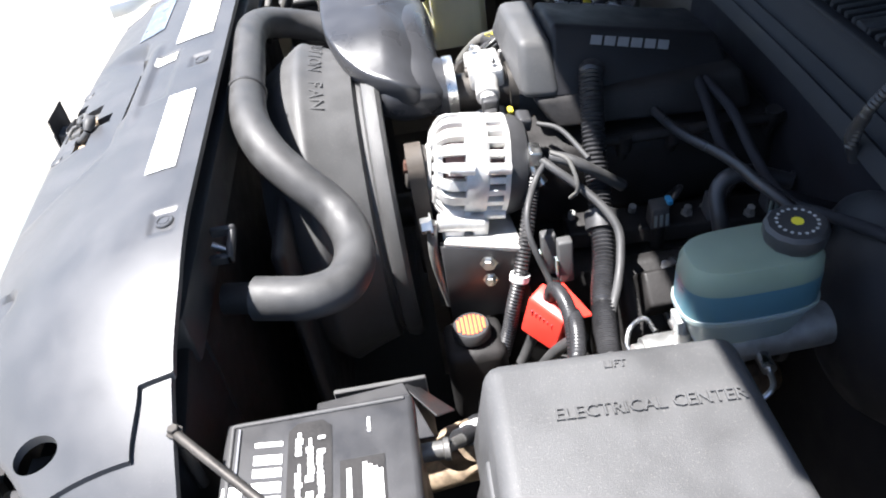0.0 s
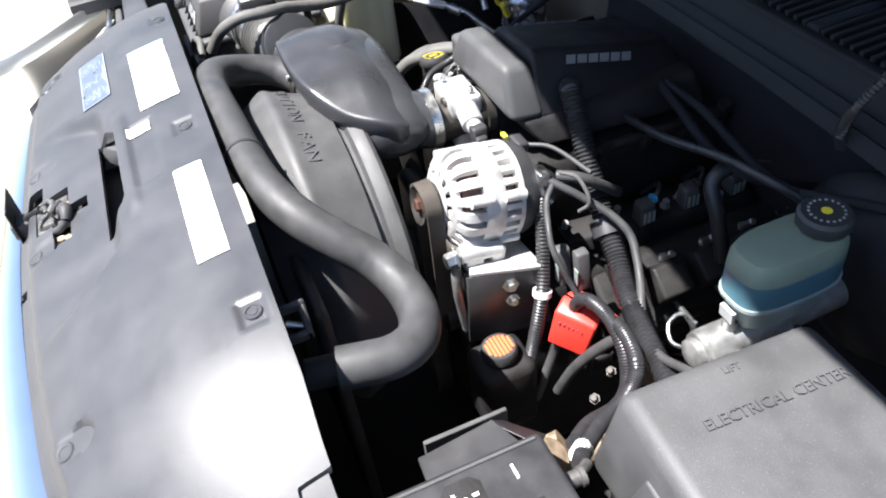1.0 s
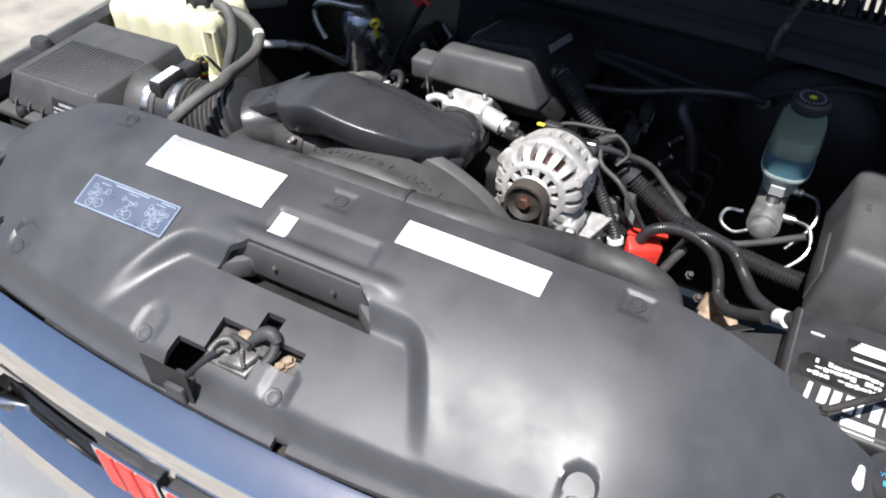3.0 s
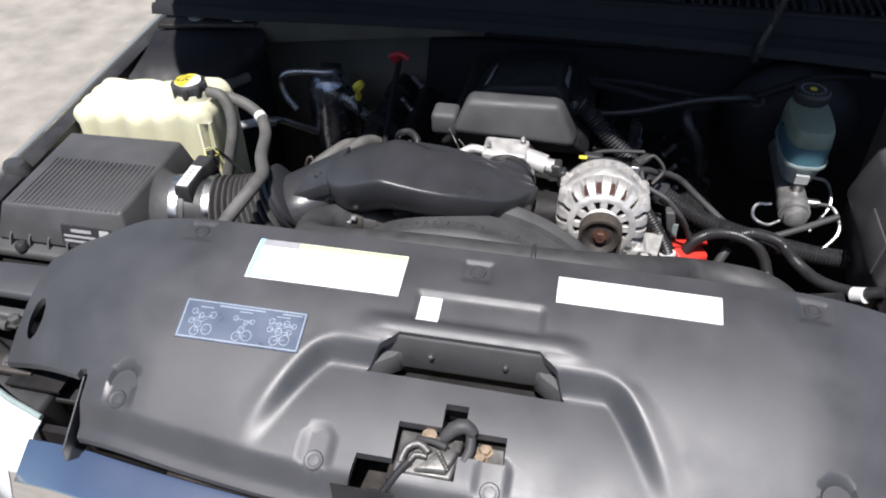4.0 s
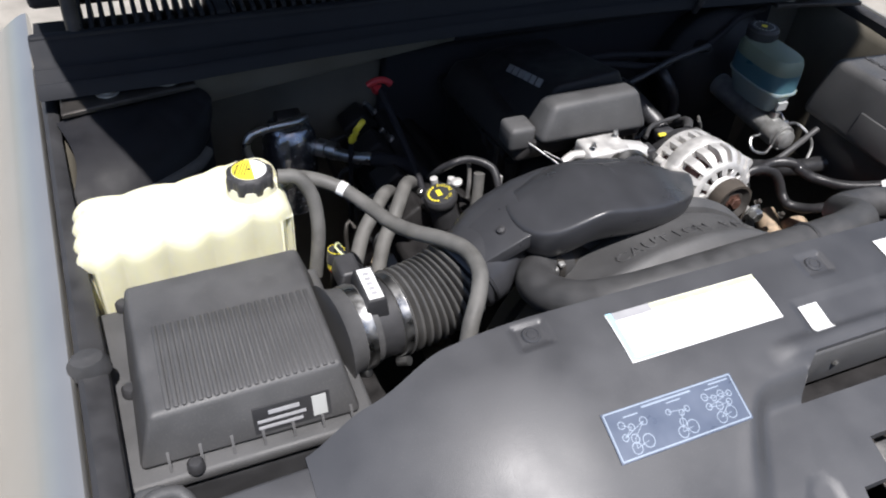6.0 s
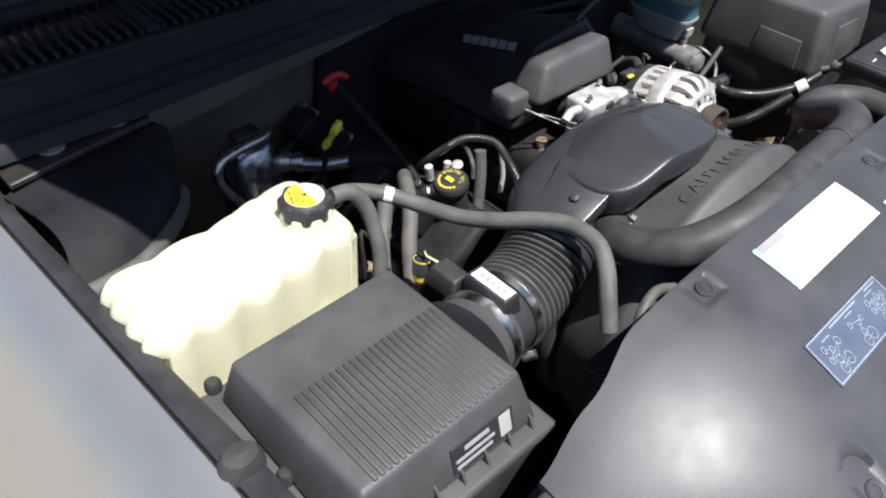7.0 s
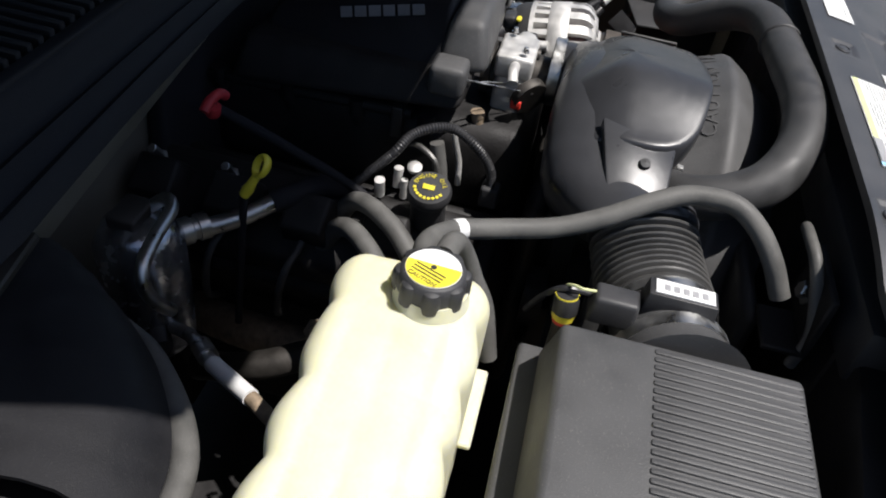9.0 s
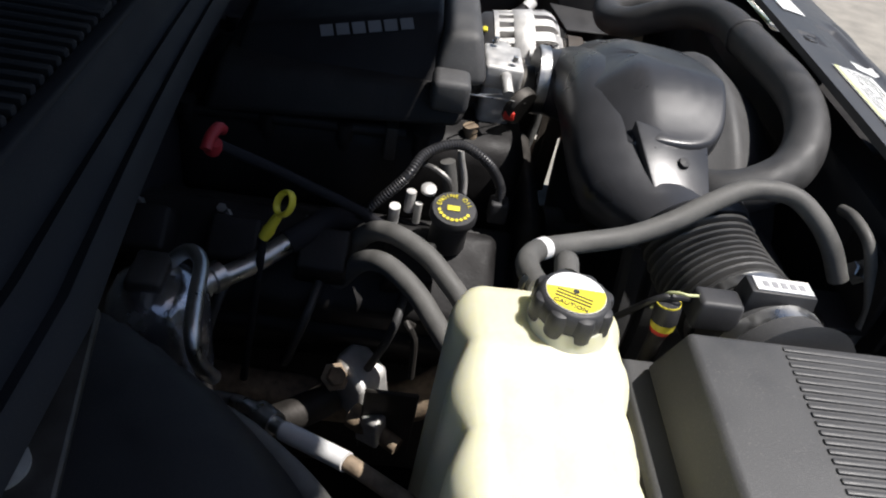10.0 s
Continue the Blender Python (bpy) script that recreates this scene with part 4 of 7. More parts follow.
def coolant_tank():
    t = thing("coolant_tank", (-0.645, 0.385, 0.80), "cream translucent plastic coolant surge tank", "tank")
    cx, cy, hx, hy = -0.6435, 0.389, 0.1315, 0.065
    def lobe(u, n):
        return abs(math.sin(math.pi * (u + 1) / 2 * n)) ** 0.8
    def spread(n):
        return [math.copysign(1 - (1 - abs(t)) ** 1.5, t) for t in (-1 + 2 * i / n for i in range(n + 1))]
    bm = bmesh.new()
    us, vs = spread(90), spread(48)
    def place(u, v):
        x = cx + hx * u - math.copysign(abs(u) ** 8 * (0.008 if u < 0 else 0.001) * (1 - lobe(v, 4)), u)
        y = cy + hy * v - math.copysign(abs(v) ** 8 * (0.012 * (1 - lobe(u, 4)) if v > 0 else 0.008 * (1 - lobe(u, 5))), v)
        k = (abs(u) * abs(v)) ** 12
        x, y = x - math.copysign(0.009 * k, u), y - math.copysign(0.009 * k, v)
        r = 0.026
        h = min(r, math.hypot(max(0, r - hx * (1 - abs(u))), max(0, r - hy * (1 - abs(v)))))
        top = 1.047 - 0.022 * smooth01(-0.58, -0.61, x) * 0.5 - 0.06 * max(0.0, -0.60 - x)
        z = top - (r - math.sqrt(max(0, r * r - h * h))) - 0.0055 * (1 - lobe(u, 4)) * (0.3 + 0.7 * abs(v) ** 2) - 0.0036 * (1 - lobe(v, 4)) * (0.3 + 0.7 * smooth01(-0.4, -1.0, u)) * smooth01(0.55, 0.25, u)
        return x, y, z
    grid = [[bm.verts.new(place(u, v)) for v in vs] for u in us]
    for p, q in zip(grid, grid[1:]):
        for j in range(len(vs) - 1):
            bm.faces.new((p[j], q[j], q[j + 1], p[j + 1]))
    edge = [e for e in bm.edges if len(e.link_faces) == 1]
    low = bmesh.ops.extrude_edge_only(bm, edges=edge)
    for v in [g for g in low["geom"] if isinstance(g, bmesh.types.BMVert)]:
        v.co.z = 0.80
    part("tank", bm, TANK, t, angle=50)
    part("flange", hull([(-0.60, 0.314, 0.924), (-0.515, 0.314, 0.924), (-0.515, 0.332, 0.924), (-0.60, 0.332, 0.924)], [(-0.60, 0.314, 0.931), (-0.515, 0.314, 0.931), (-0.515, 0.332, 0.931), (-0.60, 0.332, 0.931)], 0.002, 1), TANK, t)
    part("neck", turned((-0.556, 0.372, 1.035), (0, 0, 1), [(0, 0.034), (0.012, 0.030), (0.022, 0.028)], 32), TANK, t)
    cx, cy = -0.556, 0.373
    cap = part("cap", turned((cx, cy, 1.050), (0, 0.0, 1), [(0, 0.0255), (0.003, 0.0270), (0.017, 0.0270), (0.022, 0.0250), (0.0235, 0.0228), (0.0230, 0.0)], 48, closed=False), PLASTIC, t, "black lobed cap with yellow label")
    for i in range(8):
        a = 2 * math.pi * i / 8 + 0.2
        c, sn = math.cos(a), math.sin(a)
        part("grip", turned((cx + 0.0222 * c, cy + 0.0222 * sn, 1.0505), (0, 0, 1), [(0, 0.0068), (0.002, 0.0082), (0.016, 0.0082), (0.020, 0.0066), (0.0215, 0.003)], 16), PLASTIC, cap)
    part("label", turned((cx, cy, 1.0732), (0, 0, 1), [(0, 0.0215), (0.0005, 0.0215)], 40), WHITE, cap, "round white label")
    half = bmesh.new()
    pts = [(cx + 0.0211 * math.cos(a), cy + 0.0211 * math.sin(a), 1.0742) for a in (radians(100) + radians(200) * i / 20 for i in range(21))]
    half.faces.new([half.verts.new(p) for p in pts])
    turn = Matrix.Rotation(radians(-22), 3, "Z")
    bmesh.ops.rotate(half, verts=half.verts, cent=(cx, cy, 0), matrix=turn)
    part("yellow_field", half, YELLOW, cap, "yellow warning field")
    print_bm = merge(words("CAUTION", 0.0055, (cx - 0.0155, cy, 1.0746), (0, -1, 0), (1, 0, 0), 0.0002),
                     *[box(cx - 0.0108 + 0.0034 * i, cx - 0.0098 + 0.0034 * i, cy - 0.013, cy + 0.013, 1.0743, 1.0747) for i in range(3)],
                     turned((cx, cy, 1.0743), (0, 0, 1), [(0, 0.0022), (0.0006, 0.0022)], 12))
    bmesh.ops.rotate(print_bm, verts=print_bm.verts, cent=(cx, cy, 0), matrix=turn)
    part("caution_text", print_bm, PLASTIC, cap, "black caution print")
    t.location = Vector((-0.648, 0.384, 0.797))
    part("nipple", rod((-0.535, 0.380, 1.040), (-0.512, 0.388, 1.036), 0.0085), TANK, t)
    part("hose_clamp", band((-0.508, 0.389, 1.035), (0.03, 0.008, -0.006), 0.0105, 0.008), STEEL, t, "bright spring clamp")


def air_box():
    a = thing("air_filter_box", (-0.625, 0.16, 0.78), "charcoal plastic air filter box with ribbed lid", "air filter")
    lid = hull([(-0.742, 0.056, 0.962), (-0.516, 0.053, 0.962), (-0.512, 0.276, 0.962), (-0.738, 0.276, 0.962)],
               [(-0.722, 0.074, 1.020), (-0.530, 0.076, 1.026), (-0.531, 0.266, 1.024), (-0.726, 0.264, 1.020)], 0.006)
    part("lid", lid, GREYP, a)
    part("lid_flange", box(-0.768, -0.501, 0.038, 0.294, 0.943, 0.960, 0.006), GREYP, a)
    part("lower_box", box(-0.742, -0.510, 0.042, 0.282, 0.74, 0.944, 0.012), PLASTIC, a)
    for i in range(22):
        x = -0.703 + i * 0.0078
        zc = 1.0195 + (x + 0.72) * 0.022
        if i == 0:
            first = part("rib", box(x - 0.0026, x + 0.0026, 0.077, 0.192, zc - 0.003, zc + 0.0026, 0.0016, 2), GREYP, a)
        else:
            c = first.copy()
            scene.collection.objects.link(c)
            c.location = (i * 0.0078, 0, i * 0.0078 * 0.022)
    for k in range(7):
        x = -0.715 + 0.031 * k
        part("gusset", hull([(x, 0.043, 0.950), (x + 0.003, 0.043, 0.950), (x + 0.003, 0.060, 0.950), (x, 0.060, 0.950)],
                            [(x, 0.054, 0.972), (x + 0.003, 0.054, 0.972), (x + 0.003, 0.064, 0.98), (x, 0.064, 0.98)]), GREYP, a)
    def on_front(x0, x1, k0, k1, out):
        """A thin patch on the lid's sloping front."""
        def q(x, k, d):
            return (x, 0.0545 + 0.0195 * k - d, 0.962 + 0.060 * k)
        return hull([q(x0, k0, out), q(x1, k0, out), q(x1, k0, -0.002), q(x0, k0, -0.002)], [q(x0, k1, out), q(x1, k1, out), q(x1, k1, -0.002), q(x0, k1, -0.002)])
    lab = part("label", on_front(-0.628, -0.548, 0.15, 0.62, 0.0012), PLASTIC, a, "black sticker with grey print")
    part("print_line", merge(on_front(-0.624, -0.578, 0.22, 0.27, 0.0018), on_front(-0.624, -0.574, 0.34, 0.39, 0.0018), on_front(-0.612, -0.580, 0.47, 0.54, 0.0018)), INKGREY, lab, "grey print bars")
    part("print_block", on_front(-0.567, -0.552, 0.20, 0.58, 0.0018), FAINT, lab)
    for x, y in ((-0.735, 0.292), (-0.690, 0.044), (-0.740, 0.16)):
        part("lid_screw", merge(turned((x, y, 0.962), (0, 0, 1), [(0, 0.009), (0.008, 0.0085), (0.011, 0.006), (0.0115, 0)], 16, closed=False)), PLASTIC, a)
    # outlet
    axis = Vector((0.30, 0.055, -0.01)).normalized()
    p = Vector((-0.520, 0.159, 0.972))
    part("outlet", turned(p, axis, [(0, 0.062), (0.01, 0.054), (0.03, 0.050), (0.045, 0.050)], 32), GREYP, a)
    return p, axis


def air_intake(p, axis):
    m = thing("mass_airflow_sensor", tuple(p + axis * 0.06), "black mass airflow sensor tube with clamps", "sensor")
    q = p + axis * 0.026
    part("tube", turned(q, axis, [(0, 0.0475), (0.046, 0.0475)], 32), PLASTIC, m)
    part("clamp", band(q + axis * 0.004, axis, 0.051, 0.013), STEEL, m, "shiny steel hose clamp")
    part("clamp_screw", rod(q + axis * 0.004 + Vector((-0.004, -0.036, -0.038)), q + axis * 0.004 + Vector((0.004, -0.046, -0.030)), 0.006), STEEL, m)
    top = q + axis * 0.026 + Vector((0, 0, 0.047))
    module = hull([top + Vector(v) for v in ((-0.014, -0.030, -0.012), (0.014, -0.030, -0.012), (0.014, 0.034, -0.012), (-0.014, 0.034, -0.012))],
                  [top + Vector(v) for v in ((-0.011, -0.027, 0.014), (0.011, -0.027, 0.014), (0.011, 0.031, 0.014), (-0.011, 0.031, 0.014))], 0.002, 2)
    mod = part("module", module, PLASTIC, m, "black sensor module")
    part("tag", box(top.x - 0.0085, top.x + 0.0085, top.y - 0.024, top.y + 0.026, top.z + 0.0142, top.z + 0.0152), WHITE, mod, "white printed tag")
    part("tag_print", merge(*[box(top.x - 0.004, top.x + 0.003, top.y - 0.018 + 0.008 * i, top.y - 0.013 + 0.008 * i, top.z + 0.0152, top.z + 0.0156) for i in range(5)]), INKGREY, mod)
    plug = top + Vector((-0.01, 0.055, -0.010))
    part("plug", hull([plug + Vector(v) for v in ((-0.016, -0.02, -0.014), (0.016, -0.02, -0.014), (0.016, 0.022, -0.014), (-0.016, 0.022, -0.014))],
                      [plug + Vector(v) for v in ((-0.012, -0.02, 0.013), (0.012, -0.02, 0.013), (0.012, 0.018, 0.013), (-0.012, 0.018, 0.013))], 0.004), PLASTIC, m)
    part("wire", merge(tube([plug + Vector((0.0, 0.018, 0.010)), plug + Vector((-0.006, 0.030, 0.014)), plug + Vector((0.002, 0.042, 0.008)), plug + Vector((0.012, 0.046, -0.02))], 0.0013, 8)), PALEYEL, m, "thin yellow and black wires")
    part("wire", merge(tube([plug + Vector((0.006, 0.02, 0.0)), plug + Vector((0.0, 0.045, 0.004)), plug + Vector((0.01, 0.06, -0.02)), plug + Vector((0.04, 0.07, -0.07))], 0.003, 8)), CONDUIT, m)

    d = thing("air_intake_duct", (-0.2, 0.22, 0.95), "satin black air intake duct and resonator", "duct")
    b0 = q + axis * 0.046
    b1 = Vector((-0.338, 0.197, 0.985))
    b_end = Vector((1, 0.30, 0.50)).normalized()
    span = (b1 - b0).length
    folds = []
    for i in range(67):
        k = i / 66
        lead, trail = b0 + axis * span * 0.4, b1 - b_end * span * 0.4
        o = b0 * (1 - k) ** 3 + lead * 3 * k * (1 - k) ** 2 + trail * 3 * k * k * (1 - k) + b1 * k ** 3
        al = axis.lerp(b_end, k ** 1.3).normalized()
        side = Vector((0, 0, 1)).cross(al).normalized()
        r = 0.0485 if i < 6 or i > 64 else 0.0545 - (0.0, 0.0012, 0.0060, 0.0135, 0.0060, 0.0012)[i % 6]
        folds.append(oval(o, side, al.cross(side), r, r, 2.0, 40))
    part("bellows", loft(folds), BELLOW, d, "ribbed rubber bellows", angle=30)
    part("clamp", band(b0 + axis * 0.006, axis, 0.0505, 0.012), STEEL, d, "shiny steel hose clamp")
    part("clamp_screw", rod(b0 + Vector((0.004, -0.040, -0.040)), b0 + Vector((0.014, -0.050, -0.032)), 0.006), STEEL, d)
    def ring(c, along, ry, rz, pw=2.8):
        al = Vector(along).normalized()
        side = Vector((0, 0, 1)).cross(al).normalized()
        return oval(c, side, al.cross(side), ry, rz, pw, 40)
    # one smooth body from the bellows to the throttle end
    stations = [(-0.262, 0.190, 0.312, 0.936, 1.032, 2.3), (-0.225, 0.200, 0.315, 0.945, 1.044, 2.4), (-0.185, 0.205, 0.316, 0.950, 1.052, 2.4), (-0.140, 0.206, 0.315, 0.952, 1.056, 2.4),
                (-0.100, 0.206, 0.313, 0.950, 1.054, 2.4), (-0.060, 0.206, 0.313, 0.948, 1.045, 2.4), (-0.025, 0.206, 0.316, 0.946, 1.031, 2.4), (0.004, 0.208, 0.318, 0.944, 1.020, 2.4), (0.024, 0.220, 0.312, 0.950, 1.008, 2.3), (0.032, 0.240, 0.300, 0.965, 0.998, 2.2)]
    elbow = [ring(*s) for s in ((b1, b_end, 0.0490, 0.0490, 2.0), ((-0.322, 0.208, 0.973), (1, 0.30, 0.42), 0.0550, 0.0420, 2.05), ((-0.303, 0.222, 0.974), (1, 0.25, 0.30), 0.0600, 0.0440, 2.1), ((-0.284, 0.238, 0.976), (1, 0.15, 0.18), 0.0640, 0.0460, 2.2))]
    elbow = [[Vector(v) for v in r] for r in elbow]
    part("body", loft(elbow + [oval((x, (y0 + y1) / 2, (z0 + z1) / 2), (0, 1, 0), (0, 0, 1), (y1 - y0) / 2, (z1 - z0) / 2, pw, 40) for x, y0, y1, z0, z1, pw in stations]), DUCT, d, "smooth swelling intake body", angle=60)
    # neck down to the throttle
    part("neck", loft([oval((x, y, z), (1, 0, 0), (0, 0, 1), rx, rz, pw, 40) for x, y, z, rx, rz, pw in
                       ((-0.040, 0.235, 0.985, 0.066, 0.036, 2.6), (-0.038, 0.262, 0.982, 0.064, 0.038, 2.5), (-0.030, 0.288, 0.977, 0.056, 0.042, 2.3), (-0.022, 0.304, 0.974, 0.048, 0.043, 2.1),
                        (-0.016, 0.316, 0.972, 0.0435, 0.0432, 2.0), (-0.015, 0.332, 0.972, 0.043, 0.043, 2.0))]), DUCT, d, angle=60)
    # boat-shaped box with a folded front edge and a rounded back
    plan = [(-0.261, 0.270), (-0.266, 0.235), (-0.266, 0.203), (-0.256, 0.178), (-0.232, 0.160), (-0.190, 0.152), (-0.13, 0.150), (-0.075, 0.156), (-0.032, 0.172), (0.004, 0.200), (0.030, 0.236), (0.038, 0.262), (0.024, 0.286), (-0.015, 0.300), (-0.08, 0.306), (-0.17, 0.306), (-0.238, 0.292)]
    outline = curve_points([(x, y, 0) for x, y in plan + plan[:1]], 0.010)[:-1]
    mid = Vector((-0.12, 0.238, 0))
    def crown(x, y):
        back = smooth01(0.235, 0.335, y)
        return 1.043 + 0.034 * smooth01(-0.27, -0.16, x) - 0.030 * min(1.0, max(0.0, (x + 0.17) / 0.17)) - 0.024 * smooth01(-0.06, 0.045, x) - 0.050 * back
    def course(inset, dz):
        out = []
        for p in outline:
            d = (p - mid)
            q = mid + d * max(0.02, 1 - inset / d.length)
            out.append((q.x, q.y, crown(q.x, q.y) + dz))
        return out
    box_shape = loft([course(0.060, -0.080), course(0.030, -0.068), course(0.012, -0.050), course(0.004, -0.034), course(0.0, -0.018), course(-0.0005, -0.008), course(0.0, -0.0035), course(0.0012, -0.0012), course(0.0035, 0.0), course(0.008, 0.0006), course(0.02, 0.0018), course(0.04, 0.003), course(0.06, 0.004), course(0.085, 0.0045), course(0.11, 0.005)])
    part("resonator", box_shape, DUCT, d, "boat-shaped resonator box with a folded edge", angle=70)
    part("clamp", band((-0.015, 0.324, 0.972), (0, 1, 0), 0.0440, 0.014), STEEL, d, "steel clamp at the throttle")
    part("flange", turned(b1 - b_end * 0.004, b_end, [(0, 0.0540), (0.004, 0.0555), (0.007, 0.0555), (0.008, 0.0515), (0.012, 0.0515), (0.013, 0.0540), (0.016, 0.0540), (0.018, 0.051)], 40), DUCT, d, "double black collar")
    ear_top = [(x, y, 1.026 + 0.523 * (x + 0.29) + 0.091 * (y - 0.22)) for x, y in ((-0.330, 0.240), (-0.322, 0.182), (-0.256, 0.180), (-0.246, 0.262))]
    ear = hull([(x, y, z - 0.022) for x, y, z in ear_top], ear_top, 0.0025, 2)
    part("ear", ear, DUCT, d, "flat mounting ear")
    part("ear_pin", turned((-0.283, 0.210, 1.0290), (-0.5, -0.1, 1), [(0, 0.0065), (0.004, 0.0055), (0.0055, 0)], 16, closed=False), PLASTIC, d)
    part("drain_boss", rod((-0.02, 0.175, 0.975), (-0.02, 0.170, 0.94), 0.022), DUCT, d)


coolant_tank()
air_intake(*air_box())


# ---- engine ----
def engine():
    e = thing("engine", (0, 0.55, 0.35), "dark oily V8 engine block and heads", "engine")
    part("block", merge(box(-0.22, 0.22, 0.32, 0.85, 0.36, 0.78, 0.03), box(-0.12, 0.12, 0.33, 0.78, 0.78, 0.92, 0.03)), IRON, e)
    for s in (-1, 1):
        n = Vector((s * 0.6, 0, 0.8))
        drop, y0 = (0.0, 0.34) if s < 0 else (0.065, 0.47)
        c = Vector((s * 0.255, 0.0, 0.80 - drop))
        def q(du, dy, dn):
            u = Vector((s * 0.8, 0, -0.6))
            return c + u * du + Vector((0, dy, 0)) + n * dn
        part("head", hull([q(-0.09, y0, -0.12), q(0.09, y0, -0.12), q(0.09, 0.80, -0.12), q(-0.09, 0.80, -0.12)], [q(-0.08, y0, 0), q(0.08, y0, 0), q(0.08, 0.80, 0), q(-0.08, 0.80, 0)], 0.01), IRON, e)
        part("valve_cover", hull([q(-0.068, y0 + 0.02, 0), q(0.068, y0 + 0.02, 0), q(0.068, 0.79, 0), q(-0.068, 0.79, 0)], [q(-0.055, y0 + 0.03, 0.055), q(0.055, y0 + 0.03, 0.055), q(0.055, 0.78, 0.055), q(-0.055, 0.78, 0.055)], 0.014), IRON, e, "black ribbed valve cover")
        for k in range(4):
            y = 0.47 + 0.095 * k if s < 0 else 0.545 + 0.07 * k
            coil = part("ignition_coil", hull([q(-0.03, y - 0.03, 0.055), q(0.03, y - 0.03, 0.055), q(0.03, y + 0.03, 0.055), q(-0.03, y + 0.03, 0.055)],
                                              [q(-0.024, y - 0.026, 0.10), q(0.024, y - 0.026, 0.10), q(0.024, y + 0.026, 0.10), q(-0.024, y + 0.026, 0.10)], 0.005), IRON, e, "black ignition coil" if k == 0 else "")
            part("coil_bolt", bolt(q(-0.034, y + 0.02, 0.055), n, 0.006, 0.03), STEEL, coil)
            part("plug_wire", tube([q(0.03, y, 0.07), q(0.075, y + 0.01, 0.07), q(0.11, y + 0.03, -0.02), q(0.10, y + 0.04, -0.10)], 0.005, 10), RUBBER, e)
            part("injector", merge(rod((s * 0.105, y, 0.87), (s * 0.125, y, 0.915), 0.009), rod((s * 0.123, y, 0.905), (s * 0.127, y, 0.93), 0.011)), IRON, e)
        part("fuel_rail", rod((s * 0.125, 0.49, 0.925), (s * 0.125, 0.78, 0.915), 0.008), IRON, e)
        part("rail_bracket", box(s * 0.125 - 0.012, s * 0.125 + 0.012, 0.50, 0.515, 0.89, 0.935, 0.002), DARKST, e)
        part("exhaust_manifold", tube([q(0.10, y0 + 0.04, -0.09), q(0.14, y0 + 0.12, -0.12), q(0.14, 0.65, -0.13), q(0.12, 0.80, -0.2)], 0.028), RUST, e, "tan heat-stained exhaust manifold")
    part("front_cover", box(-0.13, 0.13, 0.285, 0.32, 0.45, 0.82, 0.02), DARKST, e)
    part("crank_pulley", turned((0, 0.24, 0.50), (0, 1, 0), [(0, 0.09), (0.03, 0.09), (0.031, 0.05), (0.05, 0.05)], 40), DARKST, e)
    part("water_pump", turned((-0.03, 0.235, 0.70), (0, 1, 0), [(0, 0.07), (0.03, 0.07), (0.031, 0.045), (0.09, 0.05)], 32), DARKST, e)
    part("idler", turned((0.13, 0.255, 0.72), (0, 1, 0), [(0, 0.035), (0.026, 0.035)], 28), PLASTIC, e)
    part("tensioner", turned((-0.12, 0.26, 0.66), (0, 1, 0), [(0, 0.045), (0.03, 0.045)], 28), DARKST, e)
    cap = part("oil_filler", turned((-0.256, 0.43, 0.868), (-0.25, 0, 1), [(0, 0.022), (0.042, 0.020), (0.044, 0.0255), (0.047, 0.0265), (0.053, 0.0265), (0.058, 0.024), (0.0585, 0.0)], 32, closed=False), PLASTIC, e, "black oil filler cap with yellow print")
    n = Vector((-0.25, 0, 1)).normalized()
    o = Vector((-0.256, 0.43, 0.868)) + n * 0.0592
    u = Vector((0, -1, 0))
    w = n.cross(u)
    bms = []
    for i, ch in enumerate("ENGINE OIL"):
        a = radians(168 - i * 17)
        bms.append(words(ch, 0.0074, o + (u * math.cos(a) + w * math.sin(a)) * 0.0172, u * math.sin(a) - w * math.cos(a), u * math.cos(a) + w * math.sin(a), 0.0003)) if ch != " " else None
    for i in range(9):
        a = radians(195 + i * 17)
        bms.append(turned(o + (u * math.cos(a) + w * math.sin(a)) * 0.0172, n, [(0, 0.0022), (0.0003, 0.0022)], 6))
    bms.append(hull([o - u * 0.008 - w * 0.004, o + u * 0.006 - w * 0.004, o + u * 0.006 + w * 0.003, o - u * 0.008 + w * 0.003], [p + n * 0.0004 for p in (o - u * 0.008 - w * 0.004, o + u * 0.006 - w * 0.004, o + u * 0.006 + w * 0.003, o - u * 0.008 + w * 0.003)]))
    part("oil_cap_text", merge(*[b for b in bms if b]), YELLOW, cap, "yellow printed oil symbol")


